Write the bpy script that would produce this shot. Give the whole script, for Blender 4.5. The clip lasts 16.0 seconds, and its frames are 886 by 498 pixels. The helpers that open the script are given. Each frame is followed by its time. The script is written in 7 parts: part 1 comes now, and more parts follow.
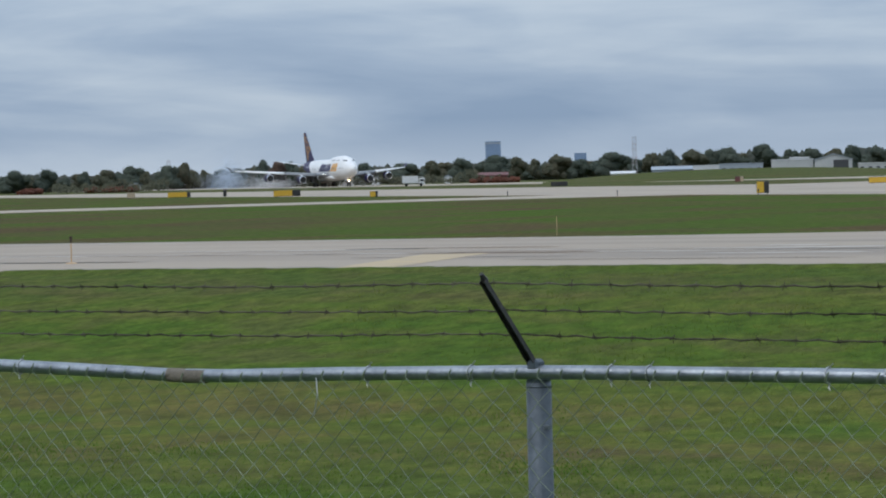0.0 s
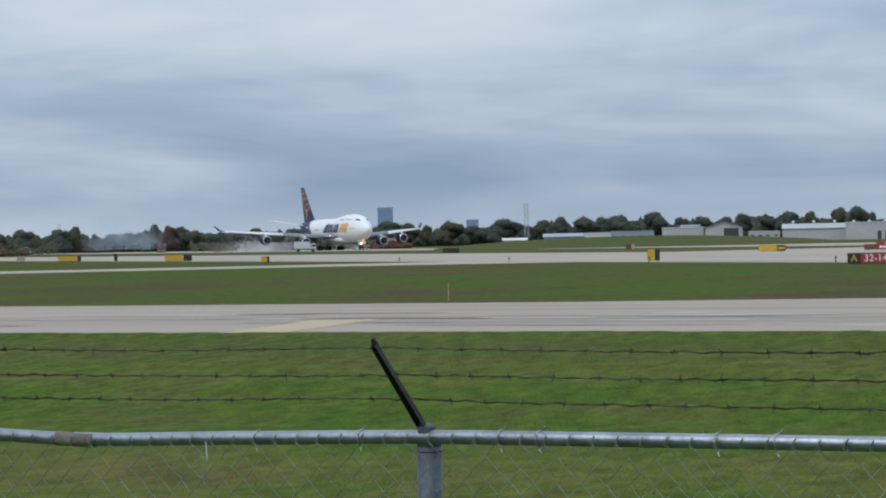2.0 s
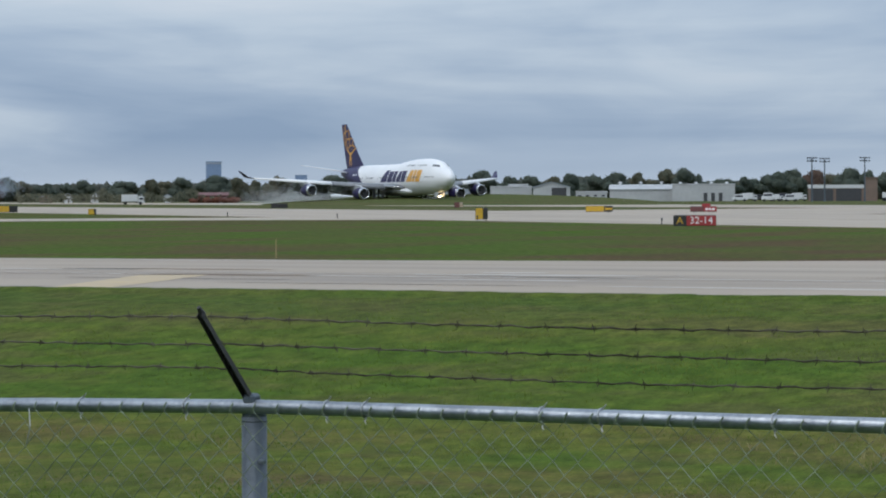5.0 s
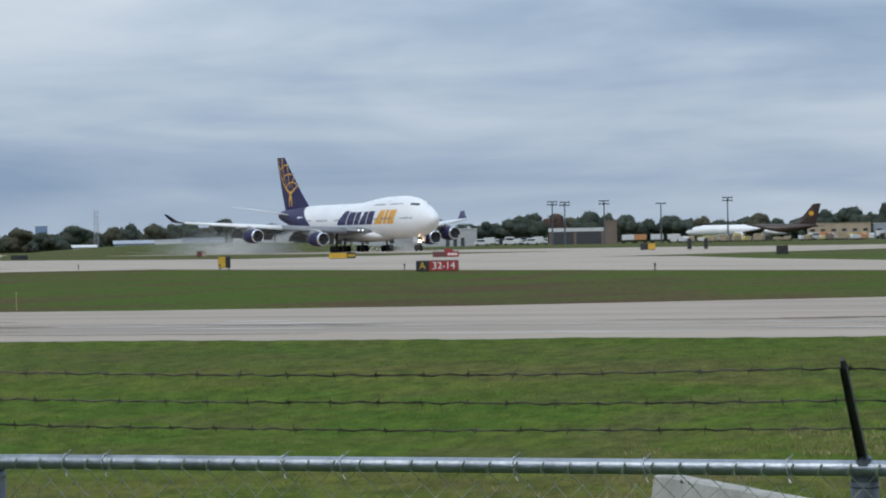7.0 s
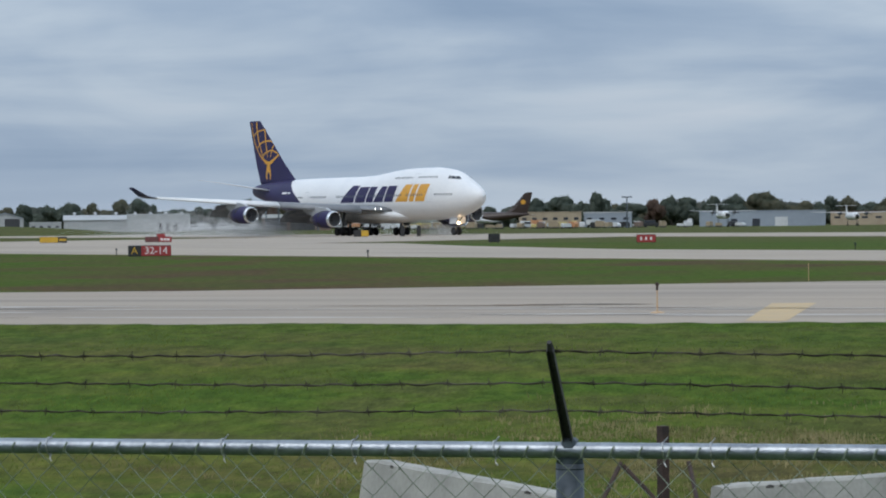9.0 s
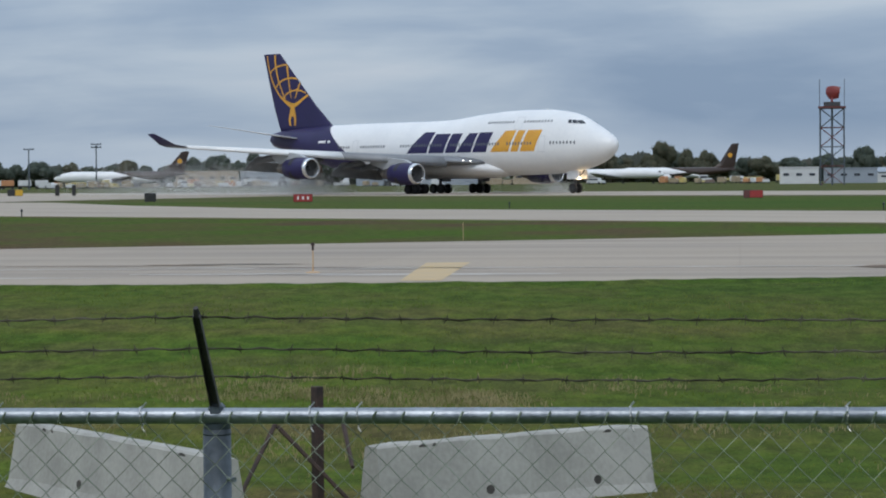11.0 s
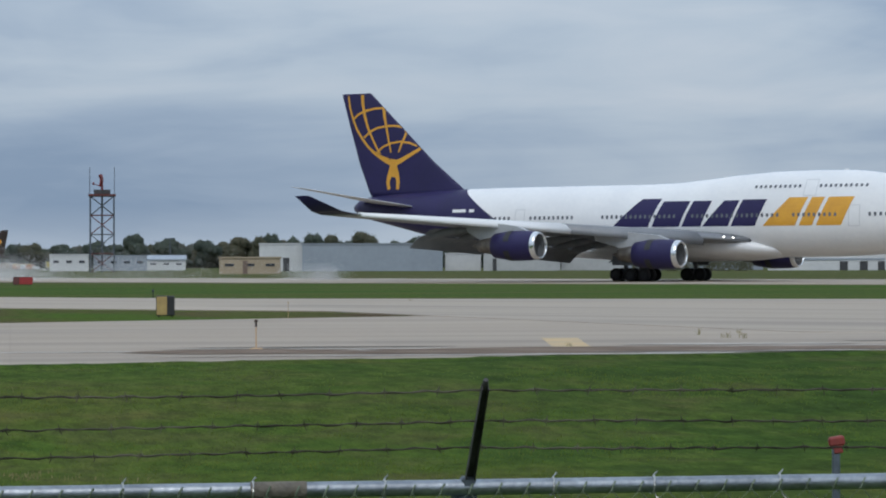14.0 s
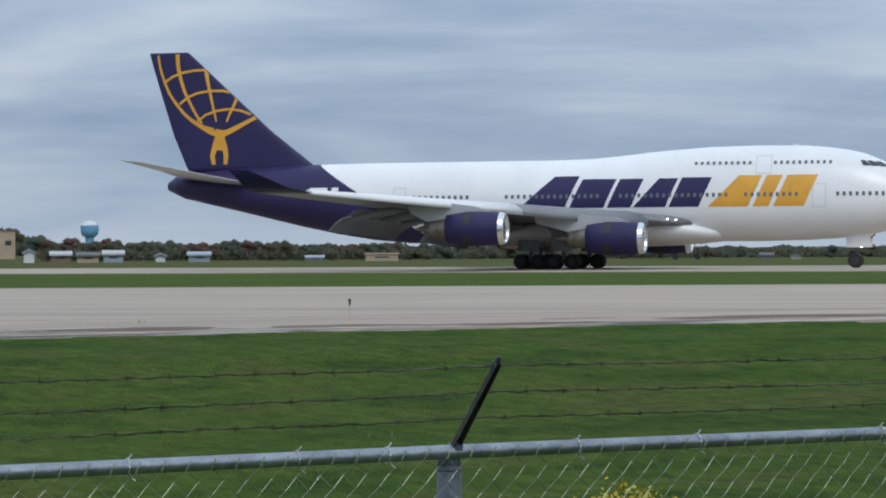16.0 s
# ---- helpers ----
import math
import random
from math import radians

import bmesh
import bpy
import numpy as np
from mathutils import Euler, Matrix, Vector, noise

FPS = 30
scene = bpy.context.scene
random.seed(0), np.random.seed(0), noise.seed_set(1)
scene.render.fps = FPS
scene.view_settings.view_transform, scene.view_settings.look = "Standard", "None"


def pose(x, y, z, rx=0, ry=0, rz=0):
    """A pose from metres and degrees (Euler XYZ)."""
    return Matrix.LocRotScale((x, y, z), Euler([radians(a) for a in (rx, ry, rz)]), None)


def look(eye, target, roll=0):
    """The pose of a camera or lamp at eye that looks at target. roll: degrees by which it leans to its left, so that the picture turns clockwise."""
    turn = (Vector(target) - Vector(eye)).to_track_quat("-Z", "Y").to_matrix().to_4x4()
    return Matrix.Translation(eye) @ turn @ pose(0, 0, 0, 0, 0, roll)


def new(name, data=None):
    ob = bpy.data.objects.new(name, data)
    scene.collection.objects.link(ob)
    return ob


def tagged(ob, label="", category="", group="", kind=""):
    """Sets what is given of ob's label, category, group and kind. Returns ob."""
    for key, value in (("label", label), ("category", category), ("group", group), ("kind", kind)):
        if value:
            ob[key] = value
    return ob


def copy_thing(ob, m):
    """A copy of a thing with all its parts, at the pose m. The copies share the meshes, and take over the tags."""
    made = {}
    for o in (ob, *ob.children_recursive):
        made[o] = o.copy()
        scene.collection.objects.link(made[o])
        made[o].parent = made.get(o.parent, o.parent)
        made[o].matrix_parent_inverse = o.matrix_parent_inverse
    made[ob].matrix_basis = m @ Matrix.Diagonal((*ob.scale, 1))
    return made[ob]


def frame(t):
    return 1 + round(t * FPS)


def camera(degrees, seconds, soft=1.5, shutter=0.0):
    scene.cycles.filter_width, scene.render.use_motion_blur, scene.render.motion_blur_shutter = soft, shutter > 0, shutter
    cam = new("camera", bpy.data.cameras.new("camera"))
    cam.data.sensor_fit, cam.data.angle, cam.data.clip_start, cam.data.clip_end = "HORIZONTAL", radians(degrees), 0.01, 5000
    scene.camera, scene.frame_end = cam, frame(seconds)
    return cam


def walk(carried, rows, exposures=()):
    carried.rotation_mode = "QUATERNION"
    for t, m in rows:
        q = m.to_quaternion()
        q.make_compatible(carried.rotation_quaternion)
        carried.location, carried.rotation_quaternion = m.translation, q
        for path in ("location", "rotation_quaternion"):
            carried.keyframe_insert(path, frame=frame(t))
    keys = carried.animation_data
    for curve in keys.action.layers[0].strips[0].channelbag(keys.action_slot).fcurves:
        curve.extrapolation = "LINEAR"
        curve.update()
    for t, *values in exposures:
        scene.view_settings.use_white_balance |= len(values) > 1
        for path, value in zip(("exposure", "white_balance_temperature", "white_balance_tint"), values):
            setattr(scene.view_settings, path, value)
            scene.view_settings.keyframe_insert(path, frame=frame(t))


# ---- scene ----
EYE_Z = 1.706
cam = camera(18.33, 16.0, soft=2.0)
# seconds, sway of the standing camera in x, y, z, then heading from +y, tilt and lean in degrees
PATH = [
    (0, -0.006, -0.019, -0.023, -73.537, -1.460, -1.464),
    (0.5, -0.005, -0.018, -0.025, -73.615, -1.528, -1.285),
    (1, -0.006, -0.019, -0.026, -73.584, -0.621, -1.060),
    (1.5, -0.006, -0.020, -0.027, -72.432, 0.191, -0.954),
    (2, -0.006, -0.018, -0.028, -71.249, -0.132, -1.096),
    (2.5, -0.006, -0.016, -0.024, -70.805, -0.254, -1.184),
    (3, -0.006, -0.018, 0.012, -71.895, -0.816, -1.316),
    (3.2, -0.005, -0.016, 0.014, -72.131, -1.132, -1.304),
    (5.3, -0.008, -0.018, 0.013, -66.520, -0.960, -0.200),
    (5.5, -0.010, -0.023, 0.010, -65.786, -0.850, -0.304),
    (6, -0.004, -0.009, 0.014, -64.640, -0.298, -0.418),
    (6.5, -0.005, -0.009, 0.017, -63.832, 0.182, -0.826),
    (7, -0.003, -0.006, 0.014, -62.311, -0.154, -1.048),
    (7.5, -0.001, -0.002, 0.011, -60.455, -0.625, -0.700),
    (8, -0.001, -0.002, 0.005, -59.018, -0.930, -0.493),
    (8.5, -0.002, -0.003, 0.004, -57.716, -0.778, -0.653),
    (8.7, -0.001, -0.002, 0.002, -57.187, -0.616, -0.593),
    (10.8, 0.017, 0.020, 0.014, -50.040, -1.510, -0.550),
    (11, 0.018, 0.021, 0.017, -49.203, -1.430, -0.480),
    (11.5, 0.022, 0.023, 0.013, -46.392, -0.815, -0.260),
    (12, 0.023, 0.022, -0.001, -43.653, 0.059, -0.015),
    (12.5, -0.004, -0.003, -0.001, -41.552, 0.140, 0.030),
    (13, -0.004, -0.003, -0.004, -39.517, 0.026, 0.052),
    (13.5, 0.003, 0.002, -0.004, -37.011, 0.250, -0.095),
    (14, 0.009, 0.006, -0.007, -34.045, 0.318, -0.108),
    (14.5, 0.021, 0.012, -0.007, -29.610, 0.354, -0.022),
    (15, 0.014, 0.006, 0.012, -24.314, 0.471, -0.152),
    (15.5, 0.022, 0.008, 0.002, -19.447, 0.315, -0.045),
    (16, 0.035, 0.009, 0.007, -14.330, 0.021, -0.313),
]

# seconds and stops: the picture darkens a little as the white jet fills it
EXPOSURES = [(0, 0.0), (5.5, 0.02), (8, -0.04), (11, -0.13), (12, -0.06), (14, -0.16), (15.5, -0.08), (16, -0.04)]

# ---- world and sun: a bright overcast sky with long cloud streaks ----
world = bpy.data.worlds.new("overcast_sky")
world.use_nodes = True
scene.world = world
SUN_EL, SUN_AZ = 48.0, 150.0


def build_world():
    nt = world.node_tree
    N, L = nt.nodes, nt.links
    N.clear()
    out = N.new("ShaderNodeOutputWorld")
    bg = N.new("ShaderNodeBackground")
    sky = N.new("ShaderNodeTexSky")
    sky.sky_type = "NISHITA"
    sky.sun_disc = False
    sky.sun_elevation = radians(SUN_EL)
    sky.sun_rotation = radians(SUN_AZ)
    sky.dust_density = 3.0
    coord = N.new("ShaderNodeTexCoord")
    # clouds: noise stretched along the horizon, two sizes
    m1 = N.new("ShaderNodeMapping")
    m1.inputs["Scale"].default_value = (3.2, 3.2, 21.0)
    m1.inputs["Location"].default_value = (0.9, 2.3, 1.7)
    m2 = N.new("ShaderNodeMapping")
    m2.inputs["Scale"].default_value = (11.0, 11.0, 50.0)
    n1 = N.new("ShaderNodeTexNoise")
    n1.inputs["Scale"].default_value = 1.0
    n1.inputs["Detail"].default_value = 8.0
    n1.inputs["Roughness"].default_value = 0.5
    n1.inputs["Distortion"].default_value = 0.55
    n2 = N.new("ShaderNodeTexNoise")
    n2.inputs["Scale"].default_value = 1.0
    n2.inputs["Detail"].default_value = 5.0
    n2.inputs["Distortion"].default_value = 0.7
    for m, n in ((m1, n1), (m2, n2)):
        L.new(coord.outputs["Generated"], m.inputs["Vector"])
        L.new(m.outputs["Vector"], n.inputs["Vector"])
    mix = N.new("ShaderNodeMath")
    mix.operation = "MULTIPLY_ADD"
    L.new(n2.outputs["Fac"], mix.inputs[0])
    mix.inputs[1].default_value = 0.30
    L.new(n1.outputs["Fac"], mix.inputs[2])
    ramp = N.new("ShaderNodeValToRGB")
    ramp.color_ramp.elements[0].position = 0.50
    ramp.color_ramp.elements[0].color = (0.236, 0.325, 0.458, 1)
    ramp.color_ramp.elements[1].position = 0.92
    ramp.color_ramp.elements[1].color = (0.535, 0.595, 0.672, 1)
    e = ramp.color_ramp.elements.new(0.63)
    e.color = (0.312, 0.402, 0.528, 1)
    e = ramp.color_ramp.elements.new(0.76)
    e.color = (0.425, 0.51, 0.612, 1)
    # cloud decks by height over the horizon: a pale foot, a dark low bank, brighter breaks above
    sep = N.new("ShaderNodeSeparateXYZ")
    L.new(coord.outputs["Generated"], sep.inputs[0])
    deck = N.new("ShaderNodeMapRange")
    deck.inputs["From Max"].default_value = 0.12
    L.new(sep.outputs["Z"], deck.inputs["Value"])
    lay = N.new("ShaderNodeValToRGB")
    el = lay.color_ramp.elements
    el[0].position, el[0].color = 0.0, (0.56, 0.56, 0.56, 1)
    el[1].position, el[1].color = 1.0, (0.53, 0.53, 0.53, 1)
    for q, g in ((0.10, 0.49), (0.28, 0.44), (0.42, 0.47), (0.52, 0.56), (0.75, 0.55)):
        el.new(q).color = (g, g, g, 1)
    L.new(deck.outputs["Result"], lay.inputs["Fac"])
    both = N.new("ShaderNodeMath")
    both.operation = "ADD"
    L.new(mix.outputs[0], both.inputs[0])
    L.new(lay.outputs["Color"], both.inputs[1])
    less = N.new("ShaderNodeMath")
    less.operation = "SUBTRACT"
    less.inputs[1].default_value = 0.455
    L.new(both.outputs[0], less.inputs[0])
    L.new(less.outputs[0], ramp.inputs["Fac"])
    # a paler strip right over the horizon, and a brighter deck overhead
    up = N.new("ShaderNodeMapRange")
    up.inputs["From Min"].default_value = 0.0
    up.inputs["From Max"].default_value = 0.6
    up.inputs["To Min"].default_value = 1.0
    up.inputs["To Max"].default_value = 1.9
    L.new(sep.outputs["Z"], up.inputs["Value"])
    low = N.new("ShaderNodeMapRange")
    low.inputs["From Min"].default_value = 0.0
    low.inputs["From Max"].default_value = 0.022
    low.inputs["To Min"].default_value = 0.65
    low.inputs["To Max"].default_value = 0.0
    L.new(sep.outputs["Z"], low.inputs["Value"])
    pale = N.new("ShaderNodeMix")
    pale.data_type = "RGBA"
    L.new(low.outputs["Result"], pale.inputs["Factor"])
    L.new(ramp.outputs["Color"], pale.inputs["A"])
    pale.inputs["B"].default_value = (0.50, 0.58, 0.68, 1)
    mul = N.new("ShaderNodeVectorMath")
    mul.operation = "SCALE"
    L.new(pale.outputs["Result"], mul.inputs[0])
    L.new(up.outputs["Result"], mul.inputs["Scale"])
    # a little of the clear sky shines through the deck
    thin = N.new("ShaderNodeVectorMath")
    thin.operation = "SCALE"
    thin.inputs["Scale"].default_value = 0.006
    L.new(sky.outputs["Color"], thin.inputs[0])
    add = N.new("ShaderNodeVectorMath")
    add.operation = "ADD"
    L.new(mul.outputs[0], add.inputs[0])
    L.new(thin.outputs[0], add.inputs[1])
    L.new(add.outputs[0], bg.inputs["Color"])
    bg.inputs["Strength"].default_value = 1.0
    L.new(bg.outputs[0], out.inputs["Surface"])


build_world()
sun = new("sun", bpy.data.lights.new("sun", "SUN"))
sun.data.energy = 1.1
sun.data.angle = radians(25)
sun.data.color = (1.0, 0.97, 0.93)
_sd = Vector((math.sin(radians(SUN_AZ)) * math.cos(radians(SUN_EL)), math.cos(radians(SUN_AZ)) * math.cos(radians(SUN_EL)), math.sin(radians(SUN_EL))))
sun.matrix_world = look(_sd * 50, (0, 0, 0))
scene.view_settings.exposure = 0.0


# ---- materials ----
def mat(name, a, b=None, rough=0.6, metal=0.0, scale=3.0, fine=40.0, bump=0.0, mid=0.5, emit=None, power=0.0, spec=0.5, rand=0.0):
    """A surface that wanders between the colours a and b at two scales, with fine relief."""
    m = bpy.data.materials.new(name)
    m.use_nodes = True
    N, L = m.node_tree.nodes, m.node_tree.links
    p = N["Principled BSDF"]
    p.inputs["Roughness"].default_value = rough
    p.inputs["Metallic"].default_value = metal
    p.inputs["Specular IOR Level"].default_value = spec
    b = b or tuple(0.8 * c for c in a)
    co = N.new("ShaderNodeTexCoord")
    n1 = N.new("ShaderNodeTexNoise")
    n1.inputs["Scale"].default_value = scale
    n1.inputs["Detail"].default_value = 4
    n2 = N.new("ShaderNodeTexNoise")
    n2.inputs["Scale"].default_value = fine
    n2.inputs["Detail"].default_value = 3
    for n in (n1, n2):
        L.new(co.outputs["Object"], n.inputs["Vector"])
    s = N.new("ShaderNodeMath")
    s.operation = "MULTIPLY_ADD"
    s.inputs[1].default_value = 0.5
    L.new(n2.outputs["Fac"], s.inputs[0])
    L.new(n1.outputs["Fac"], s.inputs[2])
    r = N.new("ShaderNodeMapRange")
    r.inputs["From Min"].default_value = 0.55
    r.inputs["From Max"].default_value = 0.95
    L.new(s.outputs[0], r.inputs["Value"])
    fac = r.outputs["Result"]
    if rand:
        oi = N.new("ShaderNodeObjectInfo")
        ad = N.new("ShaderNodeMath")
        ad.operation = "MULTIPLY_ADD"
        ad.inputs[1].default_value = rand
        L.new(oi.outputs["Random"], ad.inputs[0])
        L.new(fac, ad.inputs[2])
        sb = N.new("ShaderNodeMath")
        sb.operation = "SUBTRACT"
        sb.inputs[1].default_value = rand / 2
        sb.use_clamp = True
        L.new(ad.outputs[0], sb.inputs[0])
        fac = sb.outputs[0]
    mx = N.new("ShaderNodeMix")
    mx.data_type = "RGBA"
    mx.inputs["A"].default_value = (*a, 1)
    mx.inputs["B"].default_value = (*b, 1)
    L.new(fac, mx.inputs["Factor"])
    L.new(mx.outputs["Result"], p.inputs["Base Color"])
    if bump:
        bp = N.new("ShaderNodeBump")
        bp.inputs["Strength"].default_value = bump
        bp.inputs["Distance"].default_value = 0.02
        L.new(n2.outputs["Fac"], bp.inputs["Height"])
        L.new(bp.outputs["Normal"], p.inputs["Normal"])
    if emit:
        p.inputs["Emission Color"].default_value = (*emit, 1)
        p.inputs["Emission Strength"].default_value = power
    return m


def grass_ground(name, GRASS_A, GRASS_B, GRASS_C, GRASS_D, LUSH=0.0, size=1.0):
    """Mown grass: green, olive and straw patches, in long bands and small clumps."""
    m = bpy.data.materials.new(name)
    m.use_nodes = True
    N, L = m.node_tree.nodes, m.node_tree.links
    p = N["Principled BSDF"]
    p.inputs["Roughness"].default_value = 0.95
    p.inputs["Specular IOR Level"].default_value = 0.03
    co = N.new("ShaderNodeTexCoord")
    turn = N.new("ShaderNodeMapping")
    turn.inputs["Rotation"].default_value = (0, 0, radians(-47))
    L.new(co.outputs["Object"], turn.inputs["Vector"])

    def nz(scale, detail, stretch):
        mp = N.new("ShaderNodeMapping")
        mp.inputs["Scale"].default_value = stretch
        L.new(turn.outputs["Vector"], mp.inputs["Vector"])
        n = N.new("ShaderNodeTexNoise")
        n.inputs["Scale"].default_value = scale
        n.inputs["Detail"].default_value = detail
        n.inputs["Roughness"].default_value = 0.6
        L.new(mp.outputs["Vector"], n.inputs["Vector"])
        return n.outputs["Fac"]

    def ramp(fac, stops):
        r = N.new("ShaderNodeValToRGB")
        el = r.color_ramp.elements
        el[0].position, el[0].color = stops[0][0], (*stops[0][1], 1)
        el[1].position, el[1].color = stops[-1][0], (*stops[-1][1], 1)
        for q, c in stops[1:-1]:
            el.new(q).color = (*c, 1)
        L.new(fac, r.inputs["Fac"])
        return r.outputs["Color"]

    def mix(fac, a, b, how="MIX"):
        x = N.new("ShaderNodeMix")
        x.data_type = "RGBA"
        x.blend_type = how
        if isinstance(fac, float):
            x.inputs["Factor"].default_value = fac
        else:
            L.new(fac, x.inputs["Factor"])
        for s, v in (("A", a), ("B", b)):
            if isinstance(v, tuple):
                x.inputs[s].default_value = (*v, 1)
            else:
                L.new(v, x.inputs[s])
        return x.outputs["Result"]

    bands = nz(0.16, 4, (0.12, 1.0, 1.0)) if size == 1.0 else nz(0.07, 2, (1.0, 0.5, 1.0))
    patches = nz(0.75, 8, (0.65, 0.75, 1.0)) if size == 1.0 else nz(0.22, 4, (0.8, 0.4, 1.0))
    clumps = nz(3.6, 8, (0.9, 0.55, 1.0))
    blades = nz(24.0, 4, (1.0, 0.3, 1.0))
    base = ramp(bands, [(0.39, GRASS_A), (0.47, GRASS_B), (0.54, GRASS_C), (0.61, GRASS_D)])
    olive = ramp(patches, [(0.41, GRASS_A), (0.5, GRASS_B), (0.59, GRASS_D)])
    c = mix(0.5, base, olive)
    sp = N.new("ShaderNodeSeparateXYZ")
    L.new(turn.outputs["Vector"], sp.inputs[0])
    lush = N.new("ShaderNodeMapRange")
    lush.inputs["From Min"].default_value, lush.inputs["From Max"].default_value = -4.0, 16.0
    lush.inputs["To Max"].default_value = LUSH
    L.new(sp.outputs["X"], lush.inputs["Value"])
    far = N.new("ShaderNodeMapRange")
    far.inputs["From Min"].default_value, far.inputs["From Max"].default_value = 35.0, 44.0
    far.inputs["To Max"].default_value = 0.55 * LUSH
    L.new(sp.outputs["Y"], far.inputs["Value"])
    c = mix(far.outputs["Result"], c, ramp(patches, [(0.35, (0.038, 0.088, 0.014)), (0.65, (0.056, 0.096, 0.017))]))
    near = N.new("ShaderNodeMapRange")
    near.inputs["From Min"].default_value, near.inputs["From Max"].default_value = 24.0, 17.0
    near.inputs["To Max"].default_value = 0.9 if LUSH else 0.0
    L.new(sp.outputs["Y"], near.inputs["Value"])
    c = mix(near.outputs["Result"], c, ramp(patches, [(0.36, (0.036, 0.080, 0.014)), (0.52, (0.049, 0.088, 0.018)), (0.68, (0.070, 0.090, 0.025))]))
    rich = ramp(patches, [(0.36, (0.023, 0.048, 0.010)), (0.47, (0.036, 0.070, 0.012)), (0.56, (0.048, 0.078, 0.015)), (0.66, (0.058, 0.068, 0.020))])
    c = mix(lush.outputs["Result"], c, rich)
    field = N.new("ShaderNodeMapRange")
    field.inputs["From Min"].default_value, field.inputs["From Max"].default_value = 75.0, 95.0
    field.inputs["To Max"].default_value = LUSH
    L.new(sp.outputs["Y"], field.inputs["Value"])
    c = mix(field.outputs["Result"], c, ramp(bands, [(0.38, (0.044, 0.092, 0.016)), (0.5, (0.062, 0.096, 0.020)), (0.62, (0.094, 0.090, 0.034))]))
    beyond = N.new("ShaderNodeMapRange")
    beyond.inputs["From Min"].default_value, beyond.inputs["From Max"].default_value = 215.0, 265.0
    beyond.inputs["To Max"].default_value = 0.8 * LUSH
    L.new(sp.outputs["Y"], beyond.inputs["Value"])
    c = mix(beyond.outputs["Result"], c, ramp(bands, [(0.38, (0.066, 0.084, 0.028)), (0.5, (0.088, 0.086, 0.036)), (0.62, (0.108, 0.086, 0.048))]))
    v = ramp(clumps, [(0.33, (0.66, 0.68, 0.68)), (0.5, (0.98, 1.0, 0.96)), (0.67, (1.34, 1.30, 1.20))])
    c = mix(1.0, c, v, "MULTIPLY")
    w = ramp(blades, [(0.3, (0.7, 0.7, 0.7)), (0.7, (1.25, 1.25, 1.25))])
    c = mix(1.0, c, w, "MULTIPLY")
    L.new(c, p.inputs["Base Color"])
    bp = N.new("ShaderNodeBump")
    bp.inputs["Strength"].default_value = 0.6
    bp.inputs["Distance"].default_value = 0.12
    L.new(clumps, bp.inputs["Height"])
    L.new(bp.outputs["Normal"], p.inputs["Normal"])
    return m


def pavement_mat(name, a, b, c, turn_deg, joint):
    """Weathered concrete: long rubber and tar streaks, patches and slab joints."""
    m = bpy.data.materials.new(name)
    m.use_nodes = True
    N, L = m.node_tree.nodes, m.node_tree.links
    p = N["Principled BSDF"]
    p.inputs["Roughness"].default_value = 0.62
    p.inputs["Specular IOR Level"].default_value = 0.32
    co = N.new("ShaderNodeTexCoord")
    turn = N.new("ShaderNodeMapping")
    turn.inputs["Rotation"].default_value = (0, 0, radians(turn_deg))
    L.new(co.outputs["Object"], turn.inputs["Vector"])

    def nz(scale, stretch, detail=4):
        mp = N.new("ShaderNodeMapping")
        mp.inputs["Scale"].default_value = stretch
        L.new(turn.outputs["Vector"], mp.inputs["Vector"])
        n = N.new("ShaderNodeTexNoise")
        n.inputs["Scale"].default_value = scale
        n.inputs["Detail"].default_value = detail
        L.new(mp.outputs["Vector"], n.inputs["Vector"])
        return n.outputs["Fac"]

    def rng(v, lo, hi):
        r = N.new("ShaderNodeMapRange")
        r.inputs["From Min"].default_value, r.inputs["From Max"].default_value = lo, hi
        L.new(v, r.inputs["Value"])
        return r.outputs["Result"]

    def mix(fac, x, y):
        q = N.new("ShaderNodeMix")
        q.data_type = "RGBA"
        L.new(fac, q.inputs["Factor"])
        for s, v in (("A", x), ("B", y)):
            if isinstance(v, tuple):
                q.inputs[s].default_value = (*v, 1)
            else:
                L.new(v, q.inputs[s])
        return q.outputs["Result"]

    streaks = rng(nz(0.42, (0.05, 1.0, 1.0), 7), 0.44, 0.64)
    blotch = rng(nz(0.12, (0.6, 1.0, 1.0)), 0.35, 0.7)
    grit = rng(nz(14.0, (1, 1, 1)), 0.3, 0.8)
    col = mix(streaks, a, b)
    col = mix(blotch, col, mix(grit, a, c))
    br = N.new("ShaderNodeTexBrick")
    br.offset = 0.0
    br.inputs["Scale"].default_value = 1.0
    br.inputs["Brick Width"].default_value = joint
    br.inputs["Row Height"].default_value = joint
    br.inputs["Mortar Size"].default_value = 0.02
    br.inputs["Color1"].default_value = (1, 1, 1, 1)
    br.inputs["Color2"].default_value = (0.9, 0.9, 0.9, 1)
    br.inputs["Mortar"].default_value = (0.90, 0.89, 0.88, 1)
    L.new(turn.outputs["Vector"], br.inputs["Vector"])
    mu = N.new("ShaderNodeMix")
    mu.data_type = "RGBA"
    mu.blend_type = "MULTIPLY"
    mu.inputs["Factor"].default_value = 1.0
    L.new(col, mu.inputs["A"])
    L.new(br.outputs["Color"], mu.inputs["B"])
    L.new(mu.outputs["Result"], p.inputs["Base Color"])
    return m


